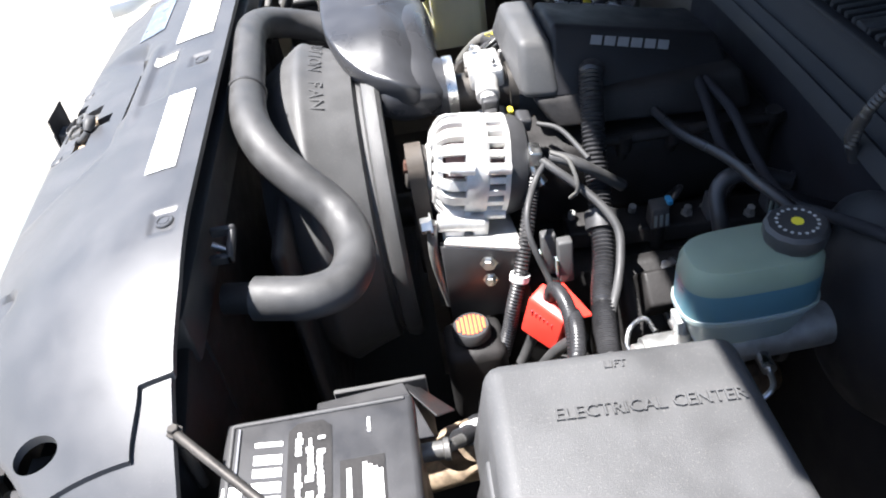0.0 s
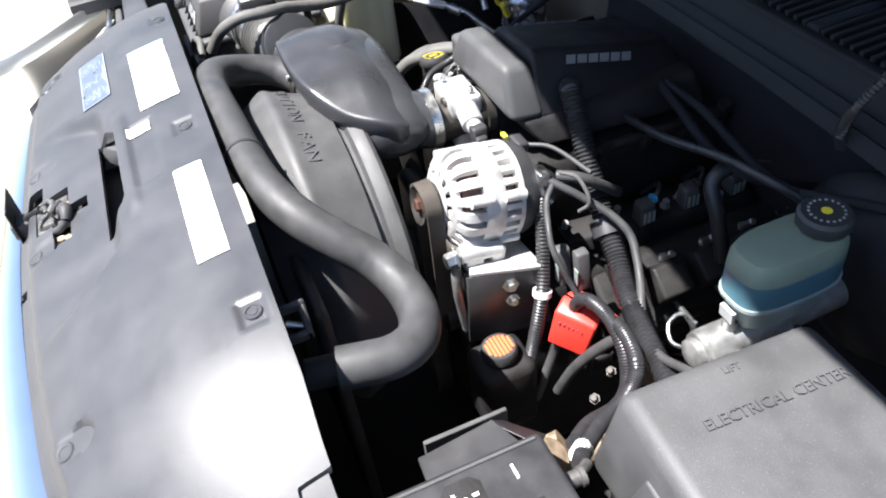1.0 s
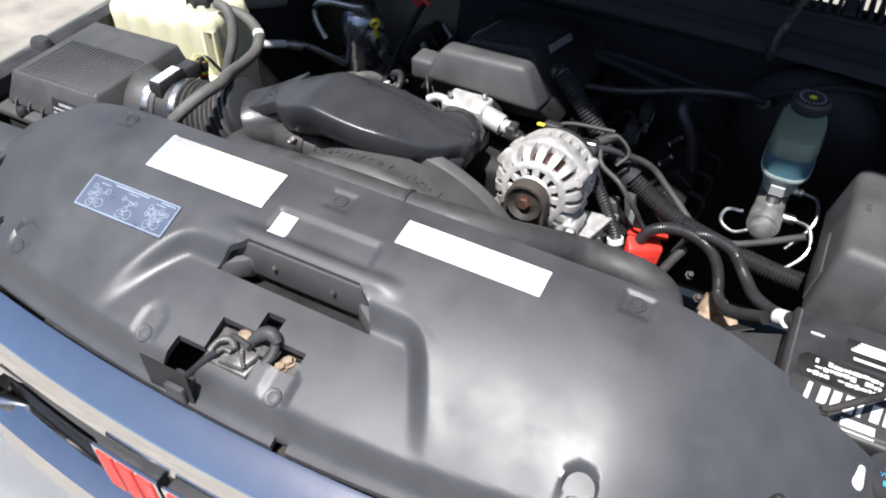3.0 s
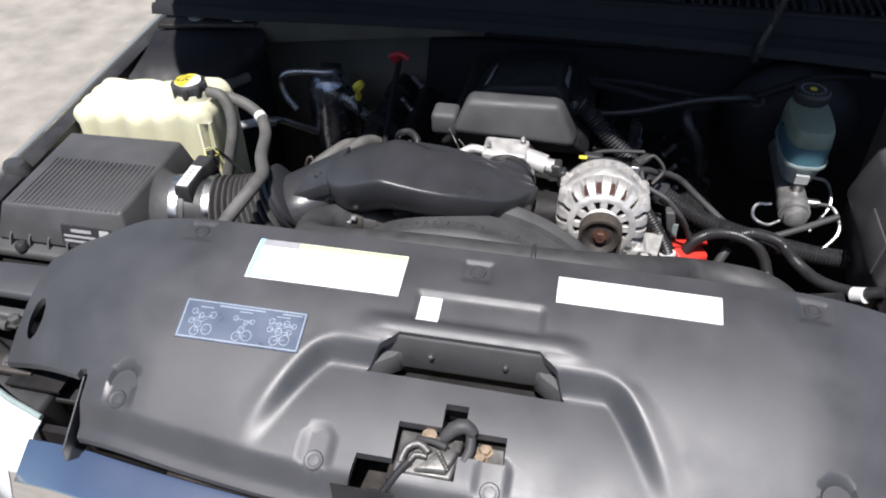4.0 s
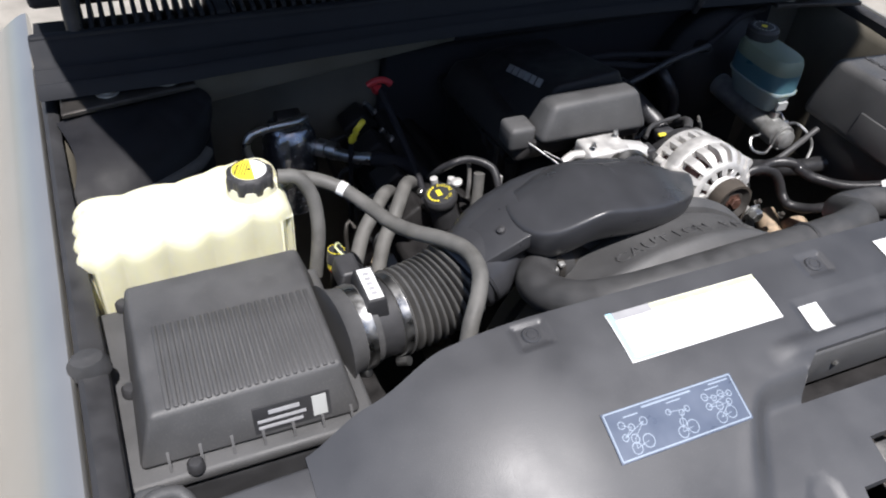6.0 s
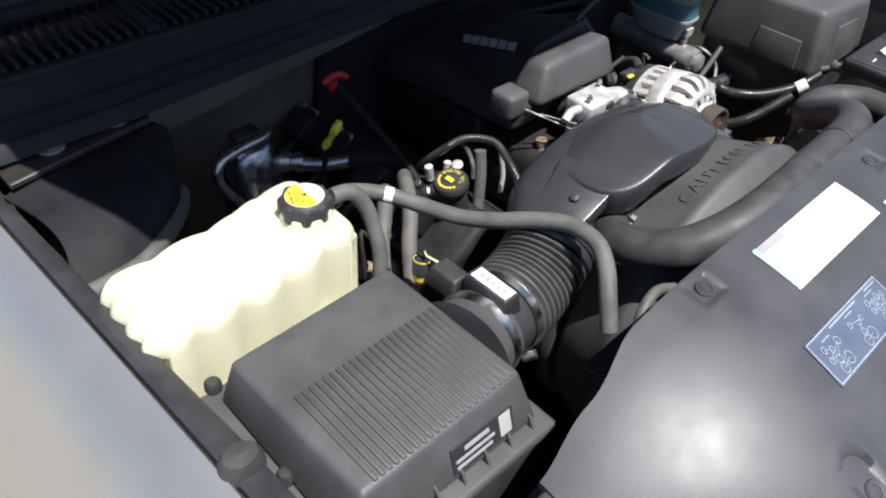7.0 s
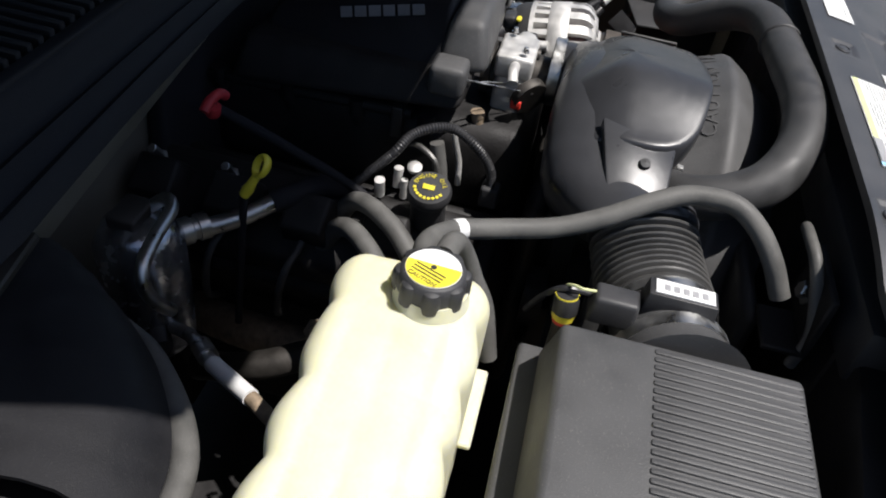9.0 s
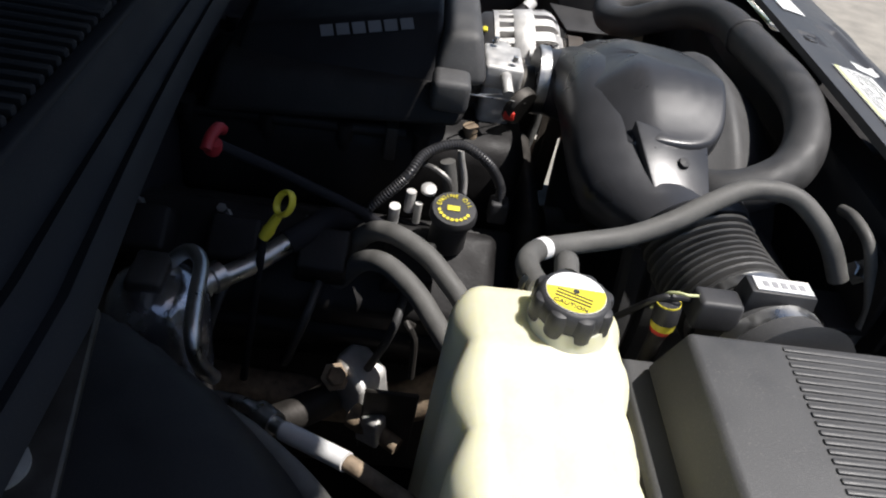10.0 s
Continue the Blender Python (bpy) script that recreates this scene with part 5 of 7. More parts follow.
def engine_cover():
    c = thing("engine_cover", (0, 0.58, 0.95), "black plastic engine beauty cover with grey lettering", "engine cover")
    # long raised spine with sloping skirts
    low = [(-0.150, 0.425, 0.955), (0.112, 0.455, 0.945), (0.112, 0.735, 0.925), (-0.150, 0.735, 0.925)]
    mid = [(-0.118, 0.418, 1.000), (0.082, 0.425, 0.985), (0.100, 0.72, 0.985), (-0.128, 0.72, 0.985)]
    # skirt and rear shell are coloured darker than the front block, for hood shade
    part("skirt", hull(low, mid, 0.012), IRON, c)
    top0 = [(-0.120, 0.402, 0.998), (0.084, 0.412, 0.985), (0.090, 0.470, 0.98), (-0.122, 0.470, 0.99)]
    top1 = [(-0.098, 0.418, 1.056), (0.054, 0.418, 1.060), (0.054, 0.462, 1.054), (-0.097, 0.462, 1.052)]
    part("front_block", hull(top0, top1, 0.012, 4), GREYP, c, "charcoal raised front block")
    top0 = [(-0.121, 0.455, 0.990), (0.086, 0.455, 0.980), (0.098, 0.715, 0.950), (-0.126, 0.715, 0.950)]
    top1 = [(-0.065, 0.466, 1.060), (0.045, 0.466, 1.070), (0.044, 0.70, 1.016), (-0.065, 0.70, 1.007)]
    part("shell", hull(top0, top1, 0.008, 4), SHADEPL, c)
    part("wing", box(-0.160, -0.116, 0.425, 0.47, 0.978, 1.018, 0.008), GREYP, c, "small lower wing beside the block")
    for s in (-1, 1):
        for i in range(6):
            k0, k1 = i / 6, (i + 0.80) / 6
            y0 = 0.515 if s > 0 else 0.498
            lo = []
            for k, v in ((k0, 0), (k1, 0), (k1, 1), (k0, 1)):
                y = y0 + 0.112 * k + 0.004 * v
                z = (1.048 if s > 0 else 1.045) - 0.25 * (y - 0.50) + 0.011 * (v - 0.5)
                f = (1.070 - 0.235 * (y - 0.466) - z) / 0.080 if s > 0 else (1.060 - 0.226 * (y - 0.466) - z) / 0.074
                lo.append(Vector((0.0475 + 0.046 * f, y, z) if s > 0 else (-0.0685 - 0.058 * f, y, z)))
            part("lettering", hull(lo, [v + Vector((s * 0.0015, 0, 0.001)) for v in lo]), GREYINK, c, "slanted grey emblem bar")


def throttle_body():
    t = thing("throttle_body", (0.02, 0.38, 0.93), "cast aluminium throttle body with cable linkage", "throttle")
    part("bore", turned((-0.015, 0.332, 0.958), (0, 1, 0), [(0, 0.030), (0.075, 0.030), (0.076, 0.036), (0.088, 0.036)], 32), DARKST, t)
    def down(bm):
        bmesh.ops.translate(bm, verts=bm.verts, vec=(-0.025, 0, -0.028))
        return bm
    part("housing", down(merge(box(-0.036, 0.036, 0.352, 0.402, 0.998, 1.030, 0.005), box(-0.03, 0.035, 0.356, 0.40, 0.93, 1.0, 0.008), rod((0.03, 0.376, 1.012), (0.066, 0.372, 1.004), 0.017), rod((0.066, 0.372, 1.004), (0.078, 0.372, 1.002), 0.012))), ALUM, t, "rough cast aluminium housing")
    part("nozzle", down(tube([(-0.036, 0.375, 1.018), (-0.055, 0.375, 1.020), (-0.070, 0.372, 1.012)], 0.007)), ALUM, t)
    part("cap_screw", down(turned((0.010, 0.352, 1.018), (0, -1, 0), [(0, 0.009), (0.004, 0.008), (0.0042, 0)], 14, closed=False)), DARKST, t)
    for x, y in ((-0.026, 0.366), (0.026, 0.388)):
        part("bolt", down(bolt((x, y, 1.036), (0, 0, 1), 0.0035)), STEEL, t)
    part("sensor", down(merge(box(0.074, 0.092, 0.36, 0.384, 0.988, 1.012, 0.004), box(0.088, 0.10, 0.362, 0.38, 0.97, 1.0, 0.003))), PLASTIC, t, "black idle sensor plug")
    part("cable", merge(rod((-0.075, 0.345, 0.965), (-0.140, 0.444, 0.998), 0.0013, 8), rod((-0.058, 0.352, 0.968), (-0.108, 0.410, 0.983), 0.0012, 8)), STEEL, t, "bright throttle cable")
    part("quadrant", turned((-0.072, 0.345, 0.955), (0.6, 0.6, 0.2), [(0, 0.024), (0.004, 0.026), (0.012, 0.026), (0.014, 0.02)], 24), DARKST, t)
    part("red_clip", box(-0.087, -0.075, 0.356, 0.370, 0.943, 0.955, 0.002), RED, t, "small red clip")


def alternator():
    a = thing("alternator", (0.138, 0.254, 0.945), "bare aluminium alternator with black rear cover", "alternator")
    c = Vector((0.138, 0.0, 0.945))
    ax = (0, 1, 0)
    def around(name, bm, count, mat):
        """Copies of one piece set round the shaft."""
        bmesh.ops.translate(bm, verts=bm.verts, vec=-c)
        me = finish(bm, name)
        me.materials.append(mat)
        for i in range(count):
            ob = new(name, me)
            ob.parent, ob.location = a, c - ORIGIN[a]
            ob.rotation_euler = (0, 2 * math.pi * i / count, 0)
    def fin(y0, y1, w):
        return hull([c + Vector(v) for v in ((-w, y0, 0.058), (w, y0, 0.058), (w, y1, 0.058), (-w, y1, 0.058))],
                    [c + Vector(v) for v in ((-w, y0, 0.0730), (w, y0, 0.0730), (w * 0.9, y1, 0.0730), (-w * 0.9, y1, 0.0730))], 0.0008, 1)
    def shoulder(w):
        """A front fin that bends over the housing's shoulder."""
        prof = [(0.276, 0.049), (0.281, 0.062), (0.288, 0.0695), (0.297, 0.0730), (0.318, 0.0735), (0.318, 0.060), (0.290, 0.056), (0.284, 0.046)]
        bm = bmesh.new()
        ends = [[bm.verts.new(c + Vector((sx * w * (0.55 + 0.45 * (r - 0.046) / 0.0275), y, r))) for y, r in prof] for sx in (-1, 1)]
        bm.faces.new(ends[0])
        bm.faces.new(ends[1][::-1])
        for i in range(len(prof)):
            j = (i + 1) % len(prof)
            bm.faces.new((ends[0][j], ends[0][i], ends[1][i], ends[1][j]))
        return bm
    front = turned(c + Vector((0, 0.272, 0)), ax, [(0.0, 0.020), (-0.006, 0.022), (-0.004, 0.030), (0.0, 0.034)], 36, closed=False)
    u, w = Vector((1, 0, 0)), Vector((0, 0, 1))
    o = c + Vector((0, 0.273, 0))
    p = [o + u * 0.030 - w * 0.0058, o + u * 0.030 + w * 0.0058, o + u * 0.046 + w * 0.0060 + Vector((0, 0.002, 0)), o + u * 0.046 - w * 0.0060 + Vector((0, 0.002, 0))]
    around("spoke", hull(p, [v + Vector((0, 0.008, 0)) for v in p], 0.0012, 1), 12, ALUM)
    rim = turned(c, ax, [(0.283, 0.044), (0.275, 0.0445), (0.275, 0.0510), (0.278, 0.0550), (0.286, 0.0545)], 60, closed=False)
    around("fin", shoulder(0.0072), 18, ALUM)
    around("fin", fin(0.346, 0.372, 0.0048), 24, ALUM)
    body = merge(front, rim,
                 turned(c, ax, [(0.316, 0.060), (0.316, 0.073), (0.318, 0.0745), (0.346, 0.0745), (0.348, 0.073), (0.348, 0.060)], 60, closed=False), turned(c, ax, [(0.370, 0.058), (0.370, 0.0735), (0.377, 0.0735), (0.377, 0.058)], 60, closed=False))
    part("housing", body, ALUM, a)
    part("winding", turned(c, ax, [(0.287, 0.044), (0.290, 0.0555), (0.296, 0.0590), (0.375, 0.0590)], 40), WIND, a, "dark red stator windings")
    part("rear_cover", turned(c, ax, [(0.377, 0.0715), (0.390, 0.071), (0.402, 0.066), (0.408, 0.055), (0.409, 0.0)], 48, closed=False), PLASTIC, a, "black plastic rear cover")
    for t in (28, 152, 215, 325):
        u = Vector((math.cos(radians(t)), 0, math.sin(radians(t))))
        part("lug", merge(rod(c + u * 0.074 + Vector((0, 0.292, 0)), c + u * 0.074 + Vector((0, 0.326, 0)), 0.008), rod(c + u * 0.074 + Vector((0, 0.344, 0)), c + u * 0.074 + Vector((0, 0.376, 0)), 0.008)), ALUM, a)
    pul = part("pulley", turned(c + Vector((0, 0.240, 0)), ax, [(0.004, 0.0), (0.004, 0.012), (0.006, 0.020), (0.002, 0.026), (0.0, 0.0295), (0.002, 0.031), (0.026, 0.0305), (0.028, 0.026), (0.034, 0.018)], 40, closed=False), DARKST, a, "dark belt pulley with rusty nut")
    part("nut", bolt(c + Vector((0, 0.246, 0)), (0, -1, 0), 0.010, 0.008), COPPER, pul)
    part("foot", merge(hull([(0.185, 0.288, 0.868), (0.218, 0.288, 0.868), (0.218, 0.318, 0.868), (0.185, 0.318, 0.868)], [(0.178, 0.288, 0.915), (0.205, 0.288, 0.915), (0.205, 0.318, 0.915), (0.178, 0.318, 0.915)], 0.004),
                       rod((0.205, 0.280, 0.893), (0.205, 0.345, 0.893), 0.013), box(0.185, 0.215, 0.33, 0.352, 0.855, 0.90, 0.004)), ALUM, a)
    part("terminal", merge(box(0.165, 0.195, 0.402, 0.420, 0.975, 0.998, 0.003), rod((0.185, 0.405, 0.975), (0.197, 0.425, 0.950), 0.008)), STEEL, a)
    part("plug", box(0.098, 0.130, 0.398, 0.418, 0.992, 1.012, 0.004), PLASTIC, a)
    part("plug_tag", box(0.090, 0.104, 0.388, 0.396, 1.008, 1.013, 0.002), YELLOW, a, "pale yellow wire tag")
    a.rotation_euler = (radians(-10), 0, 0)
    a.scale = (0.95, 0.95, 0.95)


def bracket_and_belt():
    b = thing("accessory_bracket", (0.23, 0.3, 0.72), "bright metal accessory bracket with two bolts", "bracket")
    part("plate", hull([(0.205, 0.268, 0.72), (0.212, 0.268, 0.72), (0.250, 0.385, 0.745), (0.243, 0.385, 0.745)],
                       [(0.214, 0.268, 0.872), (0.228, 0.268, 0.872), (0.246, 0.372, 0.858), (0.232, 0.372, 0.858)], 0.002, 1), PLASTIC, b, "dark painted bracket side plate")
    part("top_plate", hull([(0.150, 0.300, 0.850), (0.226, 0.272, 0.866), (0.246, 0.376, 0.850), (0.16, 0.372, 0.845)], [(0.150, 0.300, 0.862), (0.228, 0.272, 0.878), (0.248, 0.376, 0.862), (0.16, 0.372, 0.857)], 0.003, 2), ALUM, b)
    part("arm", tube([(0.208, 0.262, 0.90), (0.212, 0.258, 0.85), (0.206, 0.262, 0.80), (0.198, 0.270, 0.74)], 0.007), DULLAL, b)
    part("bolt", bolt((0.236, 0.328, 0.838), (1, -0.2, 0.1), 0.008, 0.008), STEEL, b)
    part("bolt", bolt((0.240, 0.328, 0.812), (1, -0.2, 0.1), 0.007, 0.008), STEEL, b)
    part("bolt", bolt((0.209, 0.262, 0.897), (0, -1, 0), 0.011, 0.014), STEEL, b)
    d = thing("drive_belt", (0.12, 0.255, 0.7), "dusty ribbed rubber drive belt", "belt")
    bm = bmesh.new()
    rows = []
    path = [(0.110, 0.72), (0.1065, 0.90)] + [(0.138 + 0.0325 * math.cos(radians(t)), 0.945 + 0.0325 * math.sin(radians(t))) for t in range(180, -1, -15)] + [(0.168, 0.90), (0.158, 0.74), (0.13, 0.685), (0.09, 0.58), (-0.03, 0.41), (-0.09, 0.50), (-0.08, 0.60)]
    for x, z in path:
        rows.append([bm.verts.new((x, y, z)) for y in (0.243, 0.265)])
    for p, q in zip(rows, rows[1:]):
        bm.faces.new((p[0], q[0], q[1], p[1]))
    part("belt", thick(bm, 0.004), BELT, d)


def steering_reservoir():
    r = thing("power_steering_reservoir", (0.265, 0.29, 0.62), "black power steering reservoir with orange printed cap", "reservoir")
    part("body", box(0.225, 0.305, 0.25, 0.335, 0.60, 0.735, 0.015), IRON, r)
    cap = part("cap", turned((0.265, 0.291, 0.735), (0, 0, 1), [(0, 0.022), (0.006, 0.027), (0.018, 0.027), (0.022, 0.024), (0.0225, 0)], 24, closed=False), PLASTIC, r, "black cap")
    bms = [box(0.265 - 0.019 * math.cos(math.asin((j - 3) / 3.6)), 0.265 + 0.019 * math.cos(math.asin((j - 3) / 3.6)), 0.291 + (j - 3) * 0.0058 - 0.0019, 0.291 + (j - 3) * 0.0058 + 0.0019, 0.7572, 0.7580) for j in range(7)]
    part("print_bar", merge(*bms), ORANGE, cap, "orange print bars")


def red_terminal():
    r = thing("jump_terminal", (0.315, 0.39, 0.72), "bright red positive terminal cover box", "terminal")
    lo = [(0.290, 0.354, 0.756), (0.327, 0.394, 0.738), (0.312, 0.412, 0.738), (0.272, 0.378, 0.756)]
    hi = [(0.284, 0.370, 0.808), (0.334, 0.406, 0.800), (0.322, 0.424, 0.806), (0.270, 0.394, 0.820)]
    part("cover", hull(lo, hi, 0.004), RED, r)
    part("flap", hull([(0.270, 0.398, 0.814), (0.334, 0.428, 0.802), (0.330, 0.446, 0.798), (0.268, 0.418, 0.812)], [(0.270, 0.398, 0.818), (0.334, 0.428, 0.806), (0.330, 0.446, 0.802), (0.268, 0.418, 0.816)], 0.0015, 1), RED, r)
    part("base", box(0.275, 0.335, 0.40, 0.44, 0.70, 0.735, 0.005), IRON, r)
    bms = []
    for i in range(6):
        f = 0.2 + 0.11 * i
        p = Vector(lo[0]).lerp(Vector(lo[1]), f) * 0.30 + Vector(hi[0]).lerp(Vector(hi[1]), f) * 0.70
        p = p + Vector((0.004, -0.006, 0.0)) * 0
        bms.append(box(p.x - 0.002, p.x + 0.002, p.y - 0.0015, p.y + 0.0015, p.z - 0.004, p.z + 0.004))
    part("print_bar", merge(*bms), DARKRED, r)


engine()
engine_cover()
throttle_body()
alternator()
bracket_and_belt()
steering_reservoir()
red_terminal()


# ---- driver's side ----
def electrical_center():
    e = thing("fuse_box", (0.66, 0.39, 0.80), "grey plastic underhood fuse box with embossed lettering", "fuse box")
    part("base", box(0.562, 0.80, 0.280, 0.510, 0.78, 0.895, 0.012), PLASTIC, e)
    lo = [(0.545, 0.262, 0.88), (0.80, 0.262, 0.88), (0.80, 0.522, 0.88), (0.545, 0.522, 0.88)]
    hi = [(0.561, 0.284, 1.0103), (0.76, 0.275, 0.9969), (0.750, 0.512, 0.9857), (0.565, 0.505, 0.9990)]
    lid = part("lid", hull(lo, hi, 0.016, 5), GREYP, e, "charcoal lid with rounded shoulders")
    part("text", words("ELECTRICAL CENTER", 0.0167, (0.629, 0.412, 1.0006), (0.03, 1, -0.05), (-1, 0.03, 0.07), 0.0010), GREYP, lid, "raised lettering")
    part("lift_text", words("LIFT", 0.011, (0.584, 0.395, 1.0042), (0.06, 1, -0.05), (-1, 0.06, 0.07), 0.0007), GREYP, lid)
    part("side_panel", hull([(0.5445, 0.300, 0.89), (0.549, 0.300, 0.89), (0.549, 0.400, 0.89), (0.5445, 0.400, 0.89)], [(0.551, 0.306, 0.945), (0.560, 0.306, 0.945), (0.560, 0.395, 0.945), (0.551, 0.395, 0.945)], 0.003), GREYP, lid)
    part("front_panel", hull([(0.612, 0.2590, 0.890), (0.725, 0.2590, 0.890), (0.725, 0.275, 0.890), (0.612, 0.275, 0.890)], [(0.630, 0.2715, 0.966), (0.712, 0.2690, 0.964), (0.712, 0.290, 0.964), (0.630, 0.290, 0.966)], 0.003), GREYP, lid, "raised front panel of the lid")


def battery():
    b = thing("battery", (0.66, 0.13, 0.74), "black car battery with white and blue printed label", "battery")
    part("case", box(0.535, 0.79, 0.040, 0.213, 0.74, 0.935, 0.006), PLASTIC, b)
    lid = part("lid", box(0.532, 0.793, 0.037, 0.216, 0.930, 0.956, 0.007), PLASTIC, b, "black lid with label")
    z = 0.9562
    part("lid_rim", merge(box(0.538, 0.542, 0.045, 0.208, z - 0.002, z + 0.002, 0.001, 1), box(0.54, 0.785, 0.044, 0.048, z - 0.002, z + 0.002, 0.001, 1)), GREYP, lid)
    # plain bars where the maker's name stands
    for i in range(15):
        x = 0.563 + i * 0.0142
        w = (0.005, 0.010, 0.009, 0.0105)[i % 4]
        part("name_bar", hull([(x, 0.068, z), (x + w, 0.068, z), (x + w + 0.003, 0.094, z), (x + 0.003, 0.094, z)], [(x, 0.068, z + 0.0008), (x + w, 0.068, z + 0.0008), (x + w + 0.003, 0.094, z + 0.0008), (x + 0.003, 0.094, z + 0.0008)]), WHITE, lid, "white plain print bar" if i == 0 else "")
    rnd = random.Random(7)
    for x0, x1 in ((0.549, 0.655), (0.676, 0.785)):
        field = [(x0, 0.107), (x0 + 0.008, 0.099), (x1 - 0.008, 0.099), (x1, 0.107), (x1, 0.131), (x1 - 0.008, 0.139), (x0 + 0.008, 0.139), (x0, 0.131)]
        bm = bmesh.new()
        bm.faces.new([bm.verts.new((x, y, z + 0.0006)) for x, y in field])
        part("warning_field", bm, IRON, lid, "black eight-sided warning field")
        bms = []
        for row in range(3):
            y = 0.106 + row * 0.0095
            x = x0 + 0.012
            while x < x1 - 0.014:
                d = rnd.uniform(0.003, 0.010)
                if rnd.random() < 0.85:
                    bms.append(box(x, x + d, y + rnd.uniform(0, 0.003), y + rnd.uniform(0.005, 0.0085), z + 0.0014, z + 0.0019))
                x += d + 0.0012
        part("warning_print", merge(*bms), WHITE, lid, "white unreadable warning print")
    part("logo_field", box(0.598, 0.656, 0.146, 0.186, z, z + 0.0006), IRON, lid, "black logo field")
    for row in range(4):
        part("logo_bar", box(0.604 + 0.003 * row, 0.648 + 0.002 * row, 0.166 + row * 0.0045, 0.170 + row * 0.0045, z + 0.0007, z + 0.0013), WHITE, lid)
    part("logo_bar", box(0.608, 0.652, 0.152, 0.156, z + 0.0007, z + 0.0013), WHITE, lid)
    part("green_bar", box(0.656, 0.659, 0.147, 0.186, z, z + 0.0009), RESLOW, lid)
    part("white_panel", box(0.659, 0.733, 0.146, 0.187, z, z + 0.0008), WHITE, lid)
    part("edge_line", box(0.545, 0.60, 0.052, 0.054, z, z + 0.0022), GREYINK, lid)
    part("front_label", box(0.606, 0.642, 0.042, 0.060, z, z + 0.0008), WHITE, lid, "white label at the front edge")
    part("slot_mark", box(0.556, 0.572, 0.172, 0.1745, z - 0.001, z + 0.0015), WHITE, lid)
    part("side_terminal", merge(turned((0.575, 0.216, 0.915), (0, 1, 0), [(0, 0.009), (0.02, 0.009), (0.021, 0.011), (0.026, 0.011)], 20), rod((0.575, 0.235, 0.915), (0.56, 0.255, 0.905), 0.006)), LATCH, b, "side terminal with bolt")
    # tray guard in front of the engine
    s = thing("heat_shield", (0.48, 0.2, 0.80), "dark grey folded plastic shield beside the battery", "shield")
    def fold(name, low, t):
        up = [(x, y, z + t) for x, y, z in low]
        part(name, hull(low, up, 0.001, 1), PLASTIC, s)
    fold("sheet", [(0.455, 0.105, 0.868), (0.535, 0.100, 0.876), (0.535, 0.228, 0.880), (0.445, 0.200, 0.866)], 0.004)
    fold("flap", [(0.418, 0.205, 0.838), (0.446, 0.199, 0.862), (0.500, 0.232, 0.868), (0.478, 0.252, 0.846)], 0.003)
    part("side_wall", box(0.428, 0.434, 0.12, 0.225, 0.72, 0.858, 0.001, 1), GREYP, s)


def brace_rod():
    r = thing("brace_rod", (0.66, 0.09, 0.97), "dark painted steel brace rod over the battery", "rod")
    part("rod", merge(tube([(0.577, 0.014, 0.985), (0.577, 0.014, 1.005), (0.586, 0.022, 1.008), (0.65, 0.085, 1.005), (0.80, 0.235, 1.0)], 0.0043, step=0.004), rod((0.577, 0.014, 0.93), (0.577, 0.014, 0.99), 0.005)), DARKST, r)
    part("nut", bolt((0.577, 0.014, 1.008), (0, 0, 1), 0.005), DARKST, r)


def washer_filler():
    w = thing("washer_filler", (0.665, 0.0, 0.85), "black washer filler cap with blue symbol on a white neck", "cap")
    part("neck", turned((0.668, 0.005, 0.85), (0, 0, 1), [(0, 0.03), (0.09, 0.03)], 24), RESLOW, w, "milky white filler neck")
    cap = part("cap", turned((0.668, 0.005, 0.94), (0, 0, 1), [(0, 0.034), (0.012, 0.035), (0.020, 0.030), (0.021, 0)], 32, closed=False), PLASTIC, w)
    part("symbol", merge(turned((0.664, 0.018, 0.961), (0, 0, 1), [(0, 0.006), (0.0006, 0.006)], 16), box(0.656, 0.672, 0.008, 0.010, 0.961, 0.9616)), BLUEINK, cap, "blue wash symbol")
    part("cap_text", words("WASHER", 0.0085, (0.668, 0.0, 0.9613), (1, 0, 0), (0, 1, 0), 0.0003), BLUEINK, cap, "blue lettering")
    for i in range(5):
        part("print_bar", box(0.655 + 0.0055 * i, 0.659 + 0.0055 * i, -0.0135, -0.0070, 0.961, 0.9616), BLUEINK, cap)
    part("white_block", box(0.598, 0.636, -0.035, -0.003, 0.955, 0.972, 0.006), WHITE, w, "white plastic latch block")


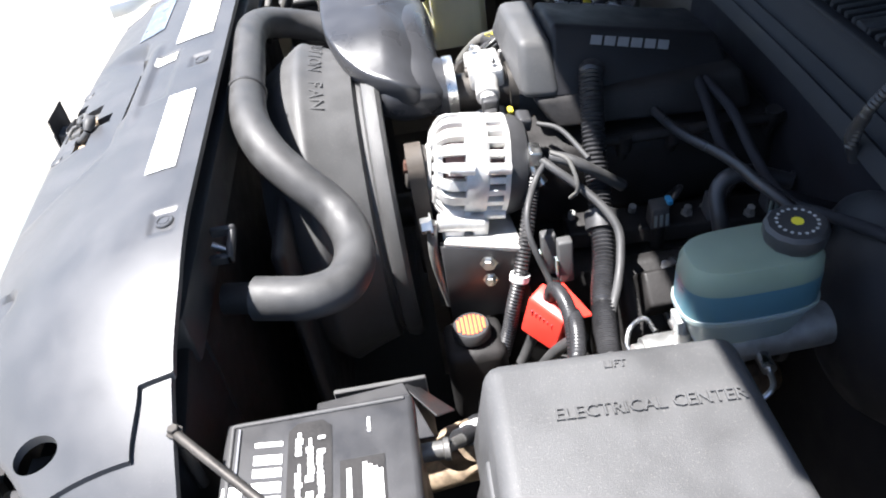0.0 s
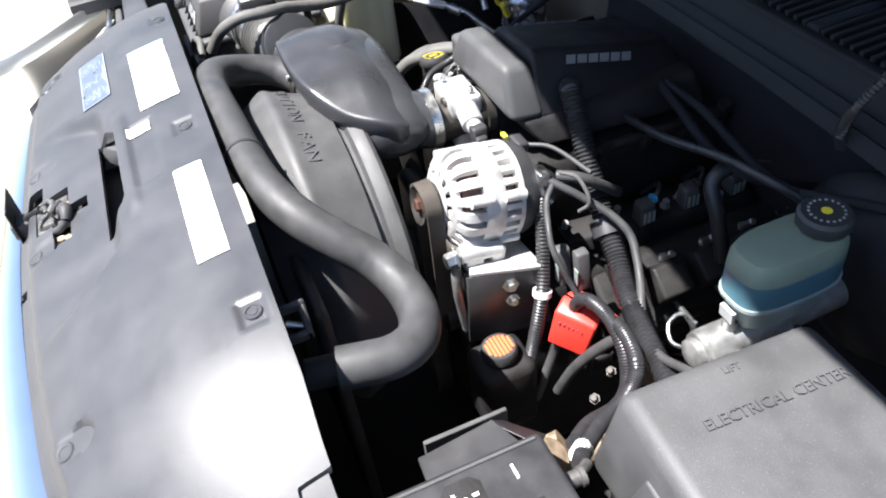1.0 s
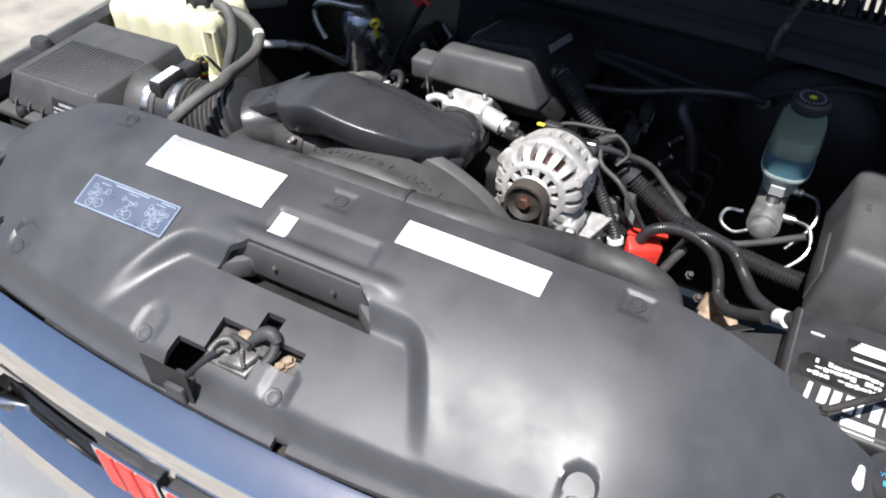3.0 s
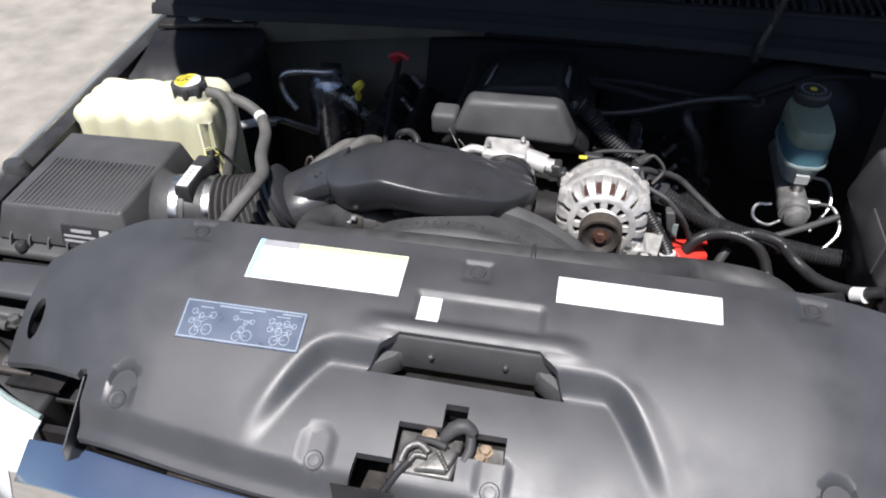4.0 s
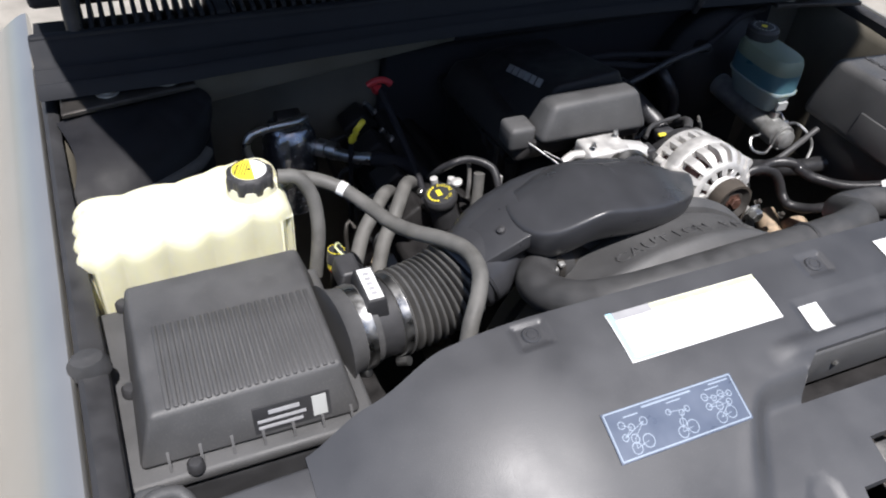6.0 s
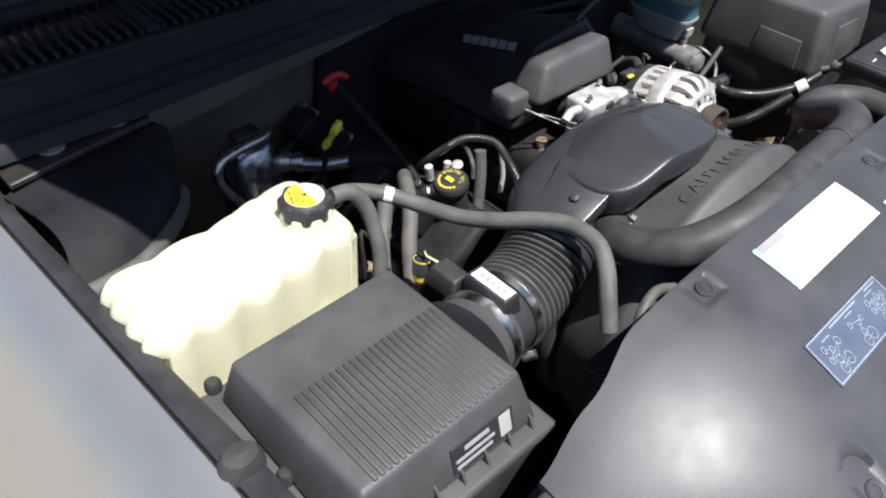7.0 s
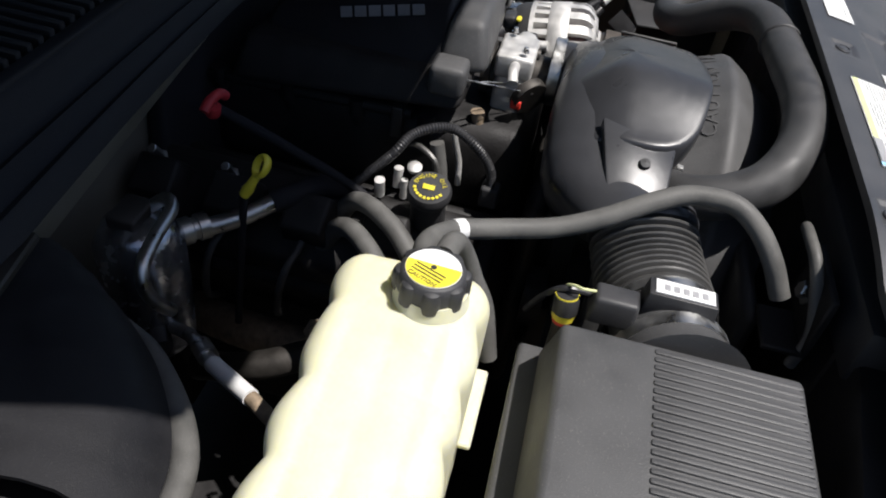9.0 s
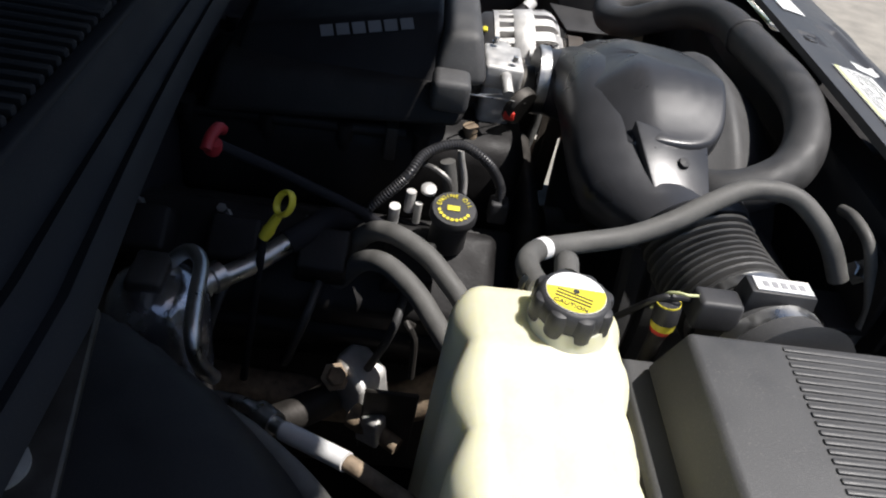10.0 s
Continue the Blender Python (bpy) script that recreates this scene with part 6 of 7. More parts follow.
def master_cylinder():
    m = thing("brake_master_cylinder", (0.466, 0.56, 0.84), "brake master cylinder with blue-green fluid reservoir", "brake reservoir")
    part("cylinder", merge(rod((0.466, 0.465, 0.862), (0.466, 0.70, 0.872), 0.024, 20), turned((0.466, 0.452, 0.861), (0, 1, 0), [(0, 0.014), (0.003, 0.019), (0.016, 0.019), (0.018, 0.026), (0.05, 0.026)], 24)), DULLAL, m, "dull cast aluminium cylinder")
    for y in (0.505, 0.585):
        part("fitting", rod((0.466, y, 0.885), (0.466, y, 0.90), 0.010), STEEL, m)
        part("line_fitting", rod((0.49, y, 0.862), (0.51, y, 0.862), 0.008), STEEL, m)
    c = Vector((0.468, 0.566, 0))
    def ring(z, rx, ry, pw=3.2):
        return oval((c.x, c.y, z), (1, 0, 0), (0, 1, 0), rx, ry, pw, 40)
    part("reservoir_base", loft([ring(0.892, 0.020, 0.045), ring(0.895, 0.026, 0.055), ring(0.92, 0.032, 0.064), ring(0.936, 0.036, 0.069)]), RESLOW, m, "milky lower half")
    part("seam", loft([ring(0.936, 0.0395, 0.0725), ring(0.941, 0.0395, 0.0725)]), RESLOW, m)
    part("reservoir_middle", loft([ring(0.941, 0.0375, 0.0705), ring(0.975, 0.0375, 0.0700)]), RESMID, m, "fluid-dark middle")
    part("reservoir_top", loft([ring(0.975, 0.0375, 0.0700), ring(0.992, 0.0365, 0.0685), ring(1.002, 0.033, 0.064), ring(1.005, 0.026, 0.056)]), RESTOP, m, "pale green translucent top")
    cap = part("cap", turned((0.470, 0.606, 1.004), (0.0, 0.0, 1), [(0, 0.027), (0.006, 0.0305), (0.018, 0.0305), (0.022, 0.027), (0.0225, 0)], 12, closed=False), PLASTIC, m, "black warning-print cap")
    part("yellow_dot", turned((0.470, 0.606, 1.0268), (0, 0, 1), [(0, 0.006), (0.0005, 0.006)], 16), YELLOW, cap)
    bms = [turned((0.470 + 0.019 * math.cos(a), 0.606 + 0.019 * math.sin(a), 1.0268), (0, 0, 1), [(0, 0.0018), (0.0004, 0.0018)], 6) for a in (2 * math.pi * i / 18 for i in range(18))]
    part("cap_print", merge(*bms), FAINT, cap)
    part("tag", hull([(0.456, 0.4955, 0.905), (0.478, 0.4955, 0.905), (0.478, 0.50, 0.905), (0.456, 0.50, 0.905)], [(0.456, 0.494, 0.922), (0.478, 0.494, 0.922), (0.478, 0.50, 0.922), (0.456, 0.50, 0.922)]), FAINT, m, "small pale label")
    for k, (dx, y) in enumerate(((0.0, 0.505), (0.012, 0.585))):
        part("brake_line", tube([(0.51, y, 0.862), (0.535, y - 0.01, 0.86), (0.54, y - 0.05, 0.84), (0.50 + dx, y - 0.08, 0.80)], 0.0032, 8), STEEL, m)
    part("loop_line", tube([(0.45, 0.47, 0.845), (0.425, 0.46, 0.838), (0.402, 0.47, 0.845), (0.405, 0.485, 0.86), (0.43, 0.49, 0.862)], 0.003, 8), STEEL, m, "bright bent brake line")
    b = thing("brake_booster", (0.47, 0.74, 0.75), "glossy black round brake booster on the firewall", "brake booster")
    part("drum", turned((0.475, 0.665, 0.88), (0, 1, 0), [(0, 0.03), (0.004, 0.07), (0.02, 0.105), (0.045, 0.125), (0.055, 0.132), (0.062, 0.132), (0.13, 0.11)], 48), SHADEPL, b)
    part("check_valve", merge(rod((0.40, 0.69, 0.955), (0.40, 0.66, 0.965), 0.012), tube([(0.40, 0.66, 0.965), (0.36, 0.63, 0.985), (0.28, 0.62, 0.975), (0.18, 0.60, 0.955), (0.08, 0.59, 0.945)], 0.0065)), CONDUIT, b, "vacuum hose and valve")


def loom(name, pts, r, mat, label, ribs=0.0, category="hose", step=None, cuffs=()):
    base = tuple(sum(p[i] for p in pts) / len(pts) for i in range(3))
    t = thing(name, base, label, category)
    part("sleeve" if ribs else "hose", tube(pts, r, 14, step or (0.0028 if ribs else 0.006), ribs), mat, t, angle=25 if ribs else 38)
    for p, ax, rr, w, m in cuffs:
        part("cuff", turned(Vector(p) - Vector(ax).normalized() * w / 2, ax, [(0, rr), (w, rr)], 20), m, t)


def wiring():
    loom("wiring_loom", [(0.070, 0.515, 1.005), (0.085, 0.508, 1.010), (0.115, 0.502, 0.985), (0.160, 0.493, 0.942), (0.200, 0.488, 0.898), (0.238, 0.482, 0.870), (0.278, 0.474, 0.848), (0.311, 0.464, 0.836), (0.345, 0.455, 0.828), (0.42, 0.44, 0.818), (0.50, 0.43, 0.81), (0.57, 0.43, 0.805)],
         0.0165, CONDUIT, "thick corrugated black wiring loom", 0.0028, "wiring", step=0.0028, cuffs=[((0.232, 0.483, 0.873), (0.038, -0.006, -0.028), 0.022, 0.024, PLASTIC)])
    loom("wiring_loom", [(0.190, 0.405, 0.935), (0.203, 0.396, 0.905), (0.235, 0.380, 0.864), (0.258, 0.366, 0.828), (0.270, 0.352, 0.785), (0.273, 0.343, 0.745), (0.279, 0.330, 0.704)], 0.0105, CONDUIT, "slim corrugated loom with a white tie", 0.0018, "wiring", step=0.0024,
         cuffs=[((0.259, 0.365, 0.824), (0.2, -0.2, -0.8), 0.0135, 0.009, WHITE)])
    loom("battery_cable", [(0.188, 0.415, 0.955), (0.205, 0.432, 0.945), (0.222, 0.458, 0.925), (0.248, 0.480, 0.908), (0.274, 0.493, 0.888), (0.301, 0.488, 0.866), (0.328, 0.477, 0.848), (0.356, 0.462, 0.832), (0.385, 0.450, 0.822), (0.426, 0.440, 0.828), (0.464, 0.442, 0.844), (0.53, 0.45, 0.88)], 0.0058, RUBBER, "grey-black cable sweeping to the fuse box", 0.0, "cable")
    loom("battery_cable", [(0.195, 0.418, 0.952), (0.205, 0.403, 0.935), (0.240, 0.386, 0.925), (0.262, 0.380, 0.905), (0.277, 0.385, 0.880), (0.288, 0.395, 0.850), (0.304, 0.406, 0.815)], 0.0042, RUBBER, "thin grey cable beside the alternator", 0.0, "cable")
    loom("starter_cable", [(0.290, 0.398, 0.805), (0.302, 0.400, 0.832), (0.322, 0.402, 0.848), (0.347, 0.405, 0.853), (0.371, 0.406, 0.850), (0.394, 0.404, 0.842), (0.410, 0.402, 0.828), (0.423, 0.398, 0.808), (0.432, 0.390, 0.786), (0.440, 0.368, 0.775), (0.46, 0.32, 0.80), (0.51, 0.27, 0.86)], 0.0098, CONDUIT, "ribbed black cable arching from the red terminal", 0.0006, "cable", step=0.0018)
    loom("starter_cable", [(0.360, 0.412, 0.840), (0.390, 0.408, 0.856), (0.415, 0.404, 0.857), (0.437, 0.398, 0.852), (0.450, 0.390, 0.842), (0.468, 0.365, 0.835), (0.490, 0.32, 0.845), (0.525, 0.275, 0.870), (0.555, 0.25, 0.90)], 0.0098, CONDUIT, "ribbed black cable beside the battery", 0.0006, "cable", step=0.0018, cuffs=[((0.53, 0.267, 0.874), (0.04, -0.04, 0.04), 0.012, 0.02, WHITE)])
    loom("branch_cable", [(0.283, 0.375, 0.740), (0.284, 0.366, 0.715), (0.289, 0.351, 0.685), (0.295, 0.333, 0.645)], 0.008, RUBBER, "short black cable below the terminal", 0.0, "cable")
    loom("branch_cable", [(0.366, 0.424, 0.805), (0.357, 0.414, 0.793), (0.339, 0.395, 0.758), (0.321, 0.378, 0.712), (0.305, 0.364, 0.655)], 0.008, RUBBER, "short black cable below the terminal", 0.0, "cable")
    loom("wire_loop", [(0.20, 0.425, 0.972), (0.215, 0.445, 0.965), (0.235, 0.452, 0.935), (0.22, 0.445, 0.91)], 0.0028, OLDRUB, "pale looped wire behind the alternator", 0.0, "wire")
    loom("engine_hose", [(0.185, 0.43, 0.955), (0.200, 0.450, 0.955), (0.206, 0.475, 0.940), (0.20, 0.52, 0.90)], 0.008, RUBBER, "short black vacuum hose", 0.0)
    loom("vacuum_pipe", [(0.10, 0.43, 0.955), (0.13, 0.455, 0.958), (0.20, 0.475, 0.952)], 0.0035, RUBBER, "black fuel pipe at the engine cover", 0.0, "pipe")
    # these two runs are coloured darker than other looms, for shade at the firewall
    loom("harness", [(0.04, 0.665, 0.975), (0.094, 0.657, 0.975), (0.157, 0.647, 0.97), (0.237, 0.635, 0.96), (0.283, 0.644, 0.95), (0.31, 0.656, 0.945), (0.33, 0.70, 0.93), (0.33, 0.76, 0.90)], 0.007, LINER_SHADE, "slim black hose from engine cover to firewall", 0.0, "hose")
    loom("harness", [(0.04, 0.672, 0.975), (0.10, 0.667, 0.976), (0.178, 0.668, 0.975), (0.266, 0.657, 0.97), (0.333, 0.652, 0.966), (0.38, 0.655, 0.970), (0.43, 0.665, 0.99), (0.50, 0.70, 1.0), (0.60, 0.74, 0.99)], 0.0065, LINER_SHADE, "slim black harness along the firewall", 0.0, "wiring")
    loom("harness", [(0.29, 0.70, 0.93), (0.276, 0.645, 0.945), (0.280, 0.615, 0.93), (0.305, 0.612, 0.89), (0.32, 0.62, 0.82)], 0.011, CONDUIT, "black looped heater hose by the firewall", 0.0, "hose")
    for x, y, z in ((0.268, 0.425, 0.845), (0.245, 0.408, 0.842)):
        c = thing("wire_connector", (x, y, z - 0.03), "grey wire connector clipped to the engine", "connector")
        part("shell", hull([(x - 0.008, y - 0.010, z - 0.03), (x + 0.008, y - 0.010, z - 0.03), (x + 0.008, y + 0.010, z - 0.03), (x - 0.008, y + 0.010, z - 0.03)],
                           [(x - 0.02, y - 0.008, z + 0.028), (x - 0.004, y - 0.008, z + 0.028), (x - 0.004, y + 0.012, z + 0.028), (x - 0.02, y + 0.012, z + 0.028)], 0.003), GREYP, c)
        part("tag", box(x - 0.004, x + 0.005, y - 0.0125, y - 0.0105, z - 0.02, z + 0.008), RESLOW, c, "pale tag")
    def coil_plug(x, y, z, label, lock):
        c = thing("coil_connector", (x, y, z - 0.06), label, "connector")
        part("shell", hull([(x - 0.013, y - 0.014, z - 0.022), (x + 0.013, y - 0.014, z - 0.024), (x + 0.013, y + 0.014, z - 0.024), (x - 0.013, y + 0.014, z - 0.022)],
                           [(x - 0.011, y - 0.012, z + 0.014), (x + 0.011, y - 0.012, z + 0.010), (x + 0.011, y + 0.012, z + 0.010), (x - 0.011, y + 0.012, z + 0.014)], 0.003), GREYP, c)
        part("boot", rod((x, y, z - 0.075), (x, y, z - 0.02), 0.011), IRON, c)
        for k in (-1, 0, 1):
            part("rib", box(x + 0.0135, x + 0.0150, y + 0.008 * k - 0.002, y + 0.008 * k + 0.002, z - 0.018, z + 0.002), RESLOW, c, "pale grey locking rib" if k < 0 else "")
        part("lock_tab", box(x - 0.008, x + 0.008, y + 0.010, y + 0.018, z + 0.010, z + 0.018, 0.002), lock, c)
        part("wire", tube([(x, y + 0.012, z + 0.004), (x - 0.01, y + 0.03, z + 0.018), (x - 0.03, y + 0.04, z + 0.01), (x - 0.05, y + 0.03, z - 0.02)], 0.004, 8), CONDUIT, c)
    coil_plug(0.193, 0.574, 0.842, "blue-grey plug connector on the coil rail", BLUEINK)
    coil_plug(0.190, 0.655, 0.838, "black plug connector on the coil rail", PLASTIC)
    coil_plug(0.196, 0.735, 0.836, "black plug connector on the coil rail", PLASTIC)
    rail = thing("coil_rail", (0.17, 0.60, 0.76), "black coil rail with small bright bolts", "bracket")
    part("bar", hull([(0.135, 0.45, 0.800), (0.185, 0.45, 0.790), (0.225, 0.76, 0.790), (0.170, 0.76, 0.800)], [(0.138, 0.452, 0.822), (0.180, 0.452, 0.815), (0.220, 0.758, 0.815), (0.173, 0.758, 0.822)], 0.004), IRON, rail)
    for x, y in ((0.150, 0.462), (0.158, 0.548), (0.181, 0.620), (0.176, 0.648), (0.205, 0.700)):
        part("bolt", bolt((x, y, 0.818), (0.25, 0, 1), 0.0058, 0.014), DULLAL, rail, "small zinc bolt")
    # frame pieces low between battery and engine
    f = thing("steering_shaft", (0.43, 0.33, 0.70), "tan rusty steering parts deep beside the battery", "steering")
    part("shaft", rod((0.40, 0.20, 0.62), (0.44, 0.42, 0.72), 0.022), RUST, f)
    part("joint", merge(turned((0.425, 0.28, 0.69), (0.2, 1, 0.4), [(0, 0.02), (0.004, 0.034), (0.03, 0.034), (0.034, 0.02)], 20), turned((0.465, 0.345, 0.71), (0.3, 1, 0.3), [(0, 0.02), (0.004, 0.028), (0.03, 0.028), (0.034, 0.02)], 20)), RUST, f)
    part("boot", turned((0.45, 0.24, 0.74), (0.3, 0.4, 0.6), [(0.0, 0.024), (0.01, 0.028), (0.02, 0.022), (0.03, 0.027), (0.04, 0.021), (0.05, 0.025)], 20), RUST, f)
    part("nut", bolt((0.41, 0.36, 0.765), (0.3, -0.5, 1), 0.005, 0.008), DARKST, f)
    part("nut", bolt((0.385, 0.40, 0.77), (0.3, -0.5, 1), 0.005, 0.010), DARKST, f)


# ---- passenger's side ----
def passenger_side():
    loom("surge_hose", [(-0.520, 0.386, 1.037), (-0.495, 0.391, 1.032), (-0.467, 0.387, 1.023), (-0.440, 0.371, 1.014), (-0.418, 0.335, 1.009), (-0.402, 0.285, 1.014), (-0.386, 0.243, 1.027), (-0.367, 0.205, 1.042), (-0.351, 0.170, 1.050), (-0.352, 0.130, 1.052), (-0.364, 0.104, 1.040), (-0.380, 0.084, 1.020), (-0.392, 0.066, 0.990)],
         0.0098, OLDRUB, "dusty grey rubber hose from tank to radiator", cuffs=[((-0.440, 0.371, 1.014), (0.05, -0.05, -0.014), 0.0102, 0.011, WHITE)])
    loom("overflow_hose", [(-0.525, 0.370, 1.054), (-0.500, 0.366, 1.050), (-0.486, 0.357, 1.026), (-0.483, 0.346, 0.998), (-0.486, 0.332, 0.972), (-0.496, 0.318, 0.92)], 0.0095, OLDRUB, "grey rubber hose dropping beside the tank")
    loom("heater_hose", [(-0.250, 0.560, 0.74), (-0.262, 0.545, 0.82), (-0.278, 0.522, 0.878), (-0.300, 0.495, 0.902), (-0.325, 0.458, 0.900), (-0.345, 0.432, 0.886), (-0.370, 0.405, 0.865), (-0.40, 0.36, 0.80), (-0.42, 0.33, 0.74)], 0.0115, OLDRUB, "grey heater hose crossing to the firewall")
    loom("heater_hose", [(-0.288, 0.575, 0.72), (-0.298, 0.555, 0.80), (-0.312, 0.528, 0.862), (-0.335, 0.500, 0.888), (-0.365, 0.465, 0.882), (-0.395, 0.435, 0.860), (-0.43, 0.38, 0.80), (-0.45, 0.34, 0.74)], 0.0115, OLDRUB, "grey heater hose crossing to the firewall")
    loom("radiator_vent_hose", [(-0.315, 0.045, 1.022), (-0.345, 0.050, 1.032), (-0.375, 0.045, 1.025), (-0.392, 0.035, 0.995), (-0.41, 0.03, 0.965), (-0.415, 0.035, 0.93)], 0.006, OLDRUB, "thin grey hose behind the radiator cover")
    c = thing("service_port", (-0.483, 0.261, 0.94), "yellow-banded black service port cap", "cap")
    part("stem", rod((-0.483, 0.262, 0.92), (-0.483, 0.262, 0.982), 0.0075), DARKST, c)
    part("red_band", rod((-0.483, 0.262, 0.978), (-0.483, 0.262, 0.983), 0.0090), RED, c)
    part("ring", rod((-0.483, 0.262, 0.983), (-0.483, 0.262, 0.990), 0.0105), YELLOW, c, "yellow band")
    part("cap", turned((-0.483, 0.262, 0.990), (0.1, 0.1, 1), [(0, 0.0112), (0.016, 0.0112), (0.0185, 0.0095), (0.0187, 0)], 20, closed=False), PLASTIC, c)
    part("lid_ring", band((-0.4812, 0.2638, 1.0075), (0.1, 0.1, 1), 0.0098, 0.0018, 0.0006, 20), YELLOW, c)
    a = thing("accumulator", (-0.437, 0.705, 0.74), "foil-wrapped air conditioning accumulator canister", "canister")
    part("canister", turned((-0.440, 0.700, 0.745), (0, 0, 1), [(0, 0.035), (0.01, 0.047), (0.06, 0.048), (0.12, 0.047), (0.15, 0.046), (0.172, 0.036), (0.18, 0.022)], 32), FOIL, a)
    part("fitting_block", box(-0.46, -0.415, 0.69, 0.722, 0.915, 0.935, 0.004), DARKST, a)
    part("pipe", tube([(-0.425, 0.70, 0.92), (-0.415, 0.68, 0.938), (-0.433, 0.662, 0.943), (-0.480, 0.655, 0.944), (-0.512, 0.650, 0.938), (-0.522, 0.645, 0.920), (-0.515, 0.640, 0.895), (-0.495, 0.638, 0.865)], 0.007), STEEL, a, "bent aluminium pipe")
    part("suction_pipe", merge(tube([(-0.405, 0.695, 0.872), (-0.375, 0.665, 0.870), (-0.345, 0.630, 0.875), (-0.315, 0.600, 0.885)], 0.011), turned((-0.393, 0.684, 0.871), (0.07, -0.06, 0), [(0, 0.016), (0.015, 0.016), (0.017, 0.013), (0.022, 0.013), (0.023, 0.016), (0.035, 0.016)], 20)), STEEL, a, "dull aluminium suction pipe with coupling")
    # hose colour darkened to stand in for the hood's shadow
    part("suction_hose", tube([(-0.318, 0.603, 0.884), (-0.30, 0.585, 0.888), (-0.26, 0.56, 0.88), (-0.22, 0.50, 0.84), (-0.2, 0.40, 0.78)], 0.0135), LINER_SHADE, a, "black suction hose")
    part("switch", rod((-0.47, 0.675, 0.80), (-0.495, 0.655, 0.80), 0.011), PLASTIC, a)
    part("liquid_line", merge(tube([(-0.465, 0.66, 0.80), (-0.49, 0.63, 0.83), (-0.52, 0.60, 0.86), (-0.552, 0.565, 0.873)], 0.007), rod((-0.525, 0.592, 0.862), (-0.542, 0.575, 0.869), 0.0105)), STEEL, a)
    part("line_sleeve", rod((-0.550, 0.567, 0.872), (-0.586, 0.512, 0.888), 0.0085), WHITE, a, "white sleeve on the line")
    part("line_end", tube([(-0.586, 0.512, 0.888), (-0.603, 0.485, 0.889), (-0.622, 0.452, 0.884), (-0.64, 0.43, 0.86)], 0.0072), RUST, a)
    d = thing("transmission_dipstick", (-0.29, 0.68, 0.70), "dark red-handled transmission dipstick in its tube", "dipstick")
    # dipstick tubes here and below get shade by a blacker colour
    part("tube", tube([(-0.281, 0.689, 0.972), (-0.276, 0.600, 0.936), (-0.270, 0.497, 0.882), (-0.285, 0.42, 0.80), (-0.30, 0.38, 0.70)], 0.0058), LINER_SHADE, d)
    part("handle", merge(turned((-0.284, 0.688, 0.962), (-0.15, -0.25, 1), [(0, 0.008), (0.008, 0.010), (0.014, 0.008)], 14), tube([(-0.300, 0.690, 0.974), (-0.288, 0.688, 0.982), (-0.272, 0.684, 0.984), (-0.262, 0.682, 0.976)], 0.0060)), DARKRED, d)
    o = thing("oil_dipstick", (-0.345, 0.604, 0.72), "yellow ring-handled engine oil dipstick", "dipstick")
    part("tube", rod((-0.352, 0.622, 0.915), (-0.35, 0.64, 0.70), 0.0045), LINER_SHADE, o)
    part("stem", turned((-0.352, 0.622, 0.914), (0.2, -0.5, 1), [(0, 0.0055), (0.010, 0.0070), (0.016, 0.0055), (0.030, 0.0045)], 14), YELLOW, o)
    bm = bmesh.new()
    rr = []
    for i in range(24):
        t = 2 * math.pi * i / 24
        q = Vector((-0.343, 0.604, 0.953)) + Vector((0.67, 0.73, 0)) * 0.0095 * math.cos(t) + Vector((0.37, -0.34, 0.86)) * 0.0120 * math.sin(t)
        nrm = (Vector((0.67, 0.73, 0)) * math.cos(t) + Vector((0.37, -0.34, 0.86)) * math.sin(t)).normalized()
        ax = Vector((0.67, 0.73, 0)).cross(Vector((0.37, -0.34, 0.86))).normalized()
        rr.append([bm.verts.new(q + (nrm * math.cos(b) * 0.0026 + ax * math.sin(b) * 0.0048)) for b in (2 * math.pi * k / 10 for k in range(10))])
    for i in range(24):
        for k in range(10):
            bm.faces.new((rr[i][k], rr[(i + 1) % 24][k], rr[(i + 1) % 24][(k + 1) % 10], rr[i][(k + 1) % 10]))
    part("ring", bm, YELLOW, o)
    # black wheelhouse dome under the hinge
    w = thing("wheelhouse_liner", (-0.68, 0.68, 0.55), "black domed plastic liner under the hood hinge", "liner")
    crest = curve_points([(-0.585, 0.718, 1.006), (-0.64, 0.705, 1.008), (-0.70, 0.690, 1.010), (-0.74, 0.675, 1.010), (-0.785, 0.66, 1.005)], 0.01)
    brim = curve_points([(-0.576, 0.715, 0.955), (-0.572, 0.665, 0.948), (-0.603, 0.597, 0.948), (-0.655, 0.543, 0.952), (-0.700, 0.515, 0.955), (-0.745, 0.505, 0.960), (-0.785, 0.500, 0.965)], 0.005)
    bm = bmesh.new()
    rows = []
    for i in range(31):
        a, b = crest[int(i / 30 * (len(crest) - 1))], brim[int(i / 30 * (len(brim) - 1))]
        rows.append([bm.verts.new(a.lerp(b, j / 8) + Vector((0.02, -0.02, 0.012)) * math.sin(math.pi * j / 8)) for j in range(9)])
    for a, b in zip(rows, rows[1:]):
        for j in range(8):
            bm.faces.new((a[j], b[j], b[j + 1], a[j + 1]))
    # shell coloured near black to carry the shade under the hood
    part("shell", thick(bm, 0.004), SHADEPL, w)
    part("skirt", loft([[tuple(p + Vector((0, 0, -0.004))) for p in brim[::4]] + [(-0.79, 0.72, 0.95)], [(p.x, p.y, 0.60) for p in brim[::4]] + [(-0.79, 0.72, 0.60)]]), LINER_SHADE, w)
    part("edge_hose", tube([(-0.585, 0.63, 0.935), (-0.607, 0.590, 0.940), (-0.657, 0.538, 0.950), (-0.700, 0.510, 0.955), (-0.745, 0.499, 0.959), (-0.785, 0.494, 0.961)], 0.0105), OLDRUB, w, "grey rubber edging")
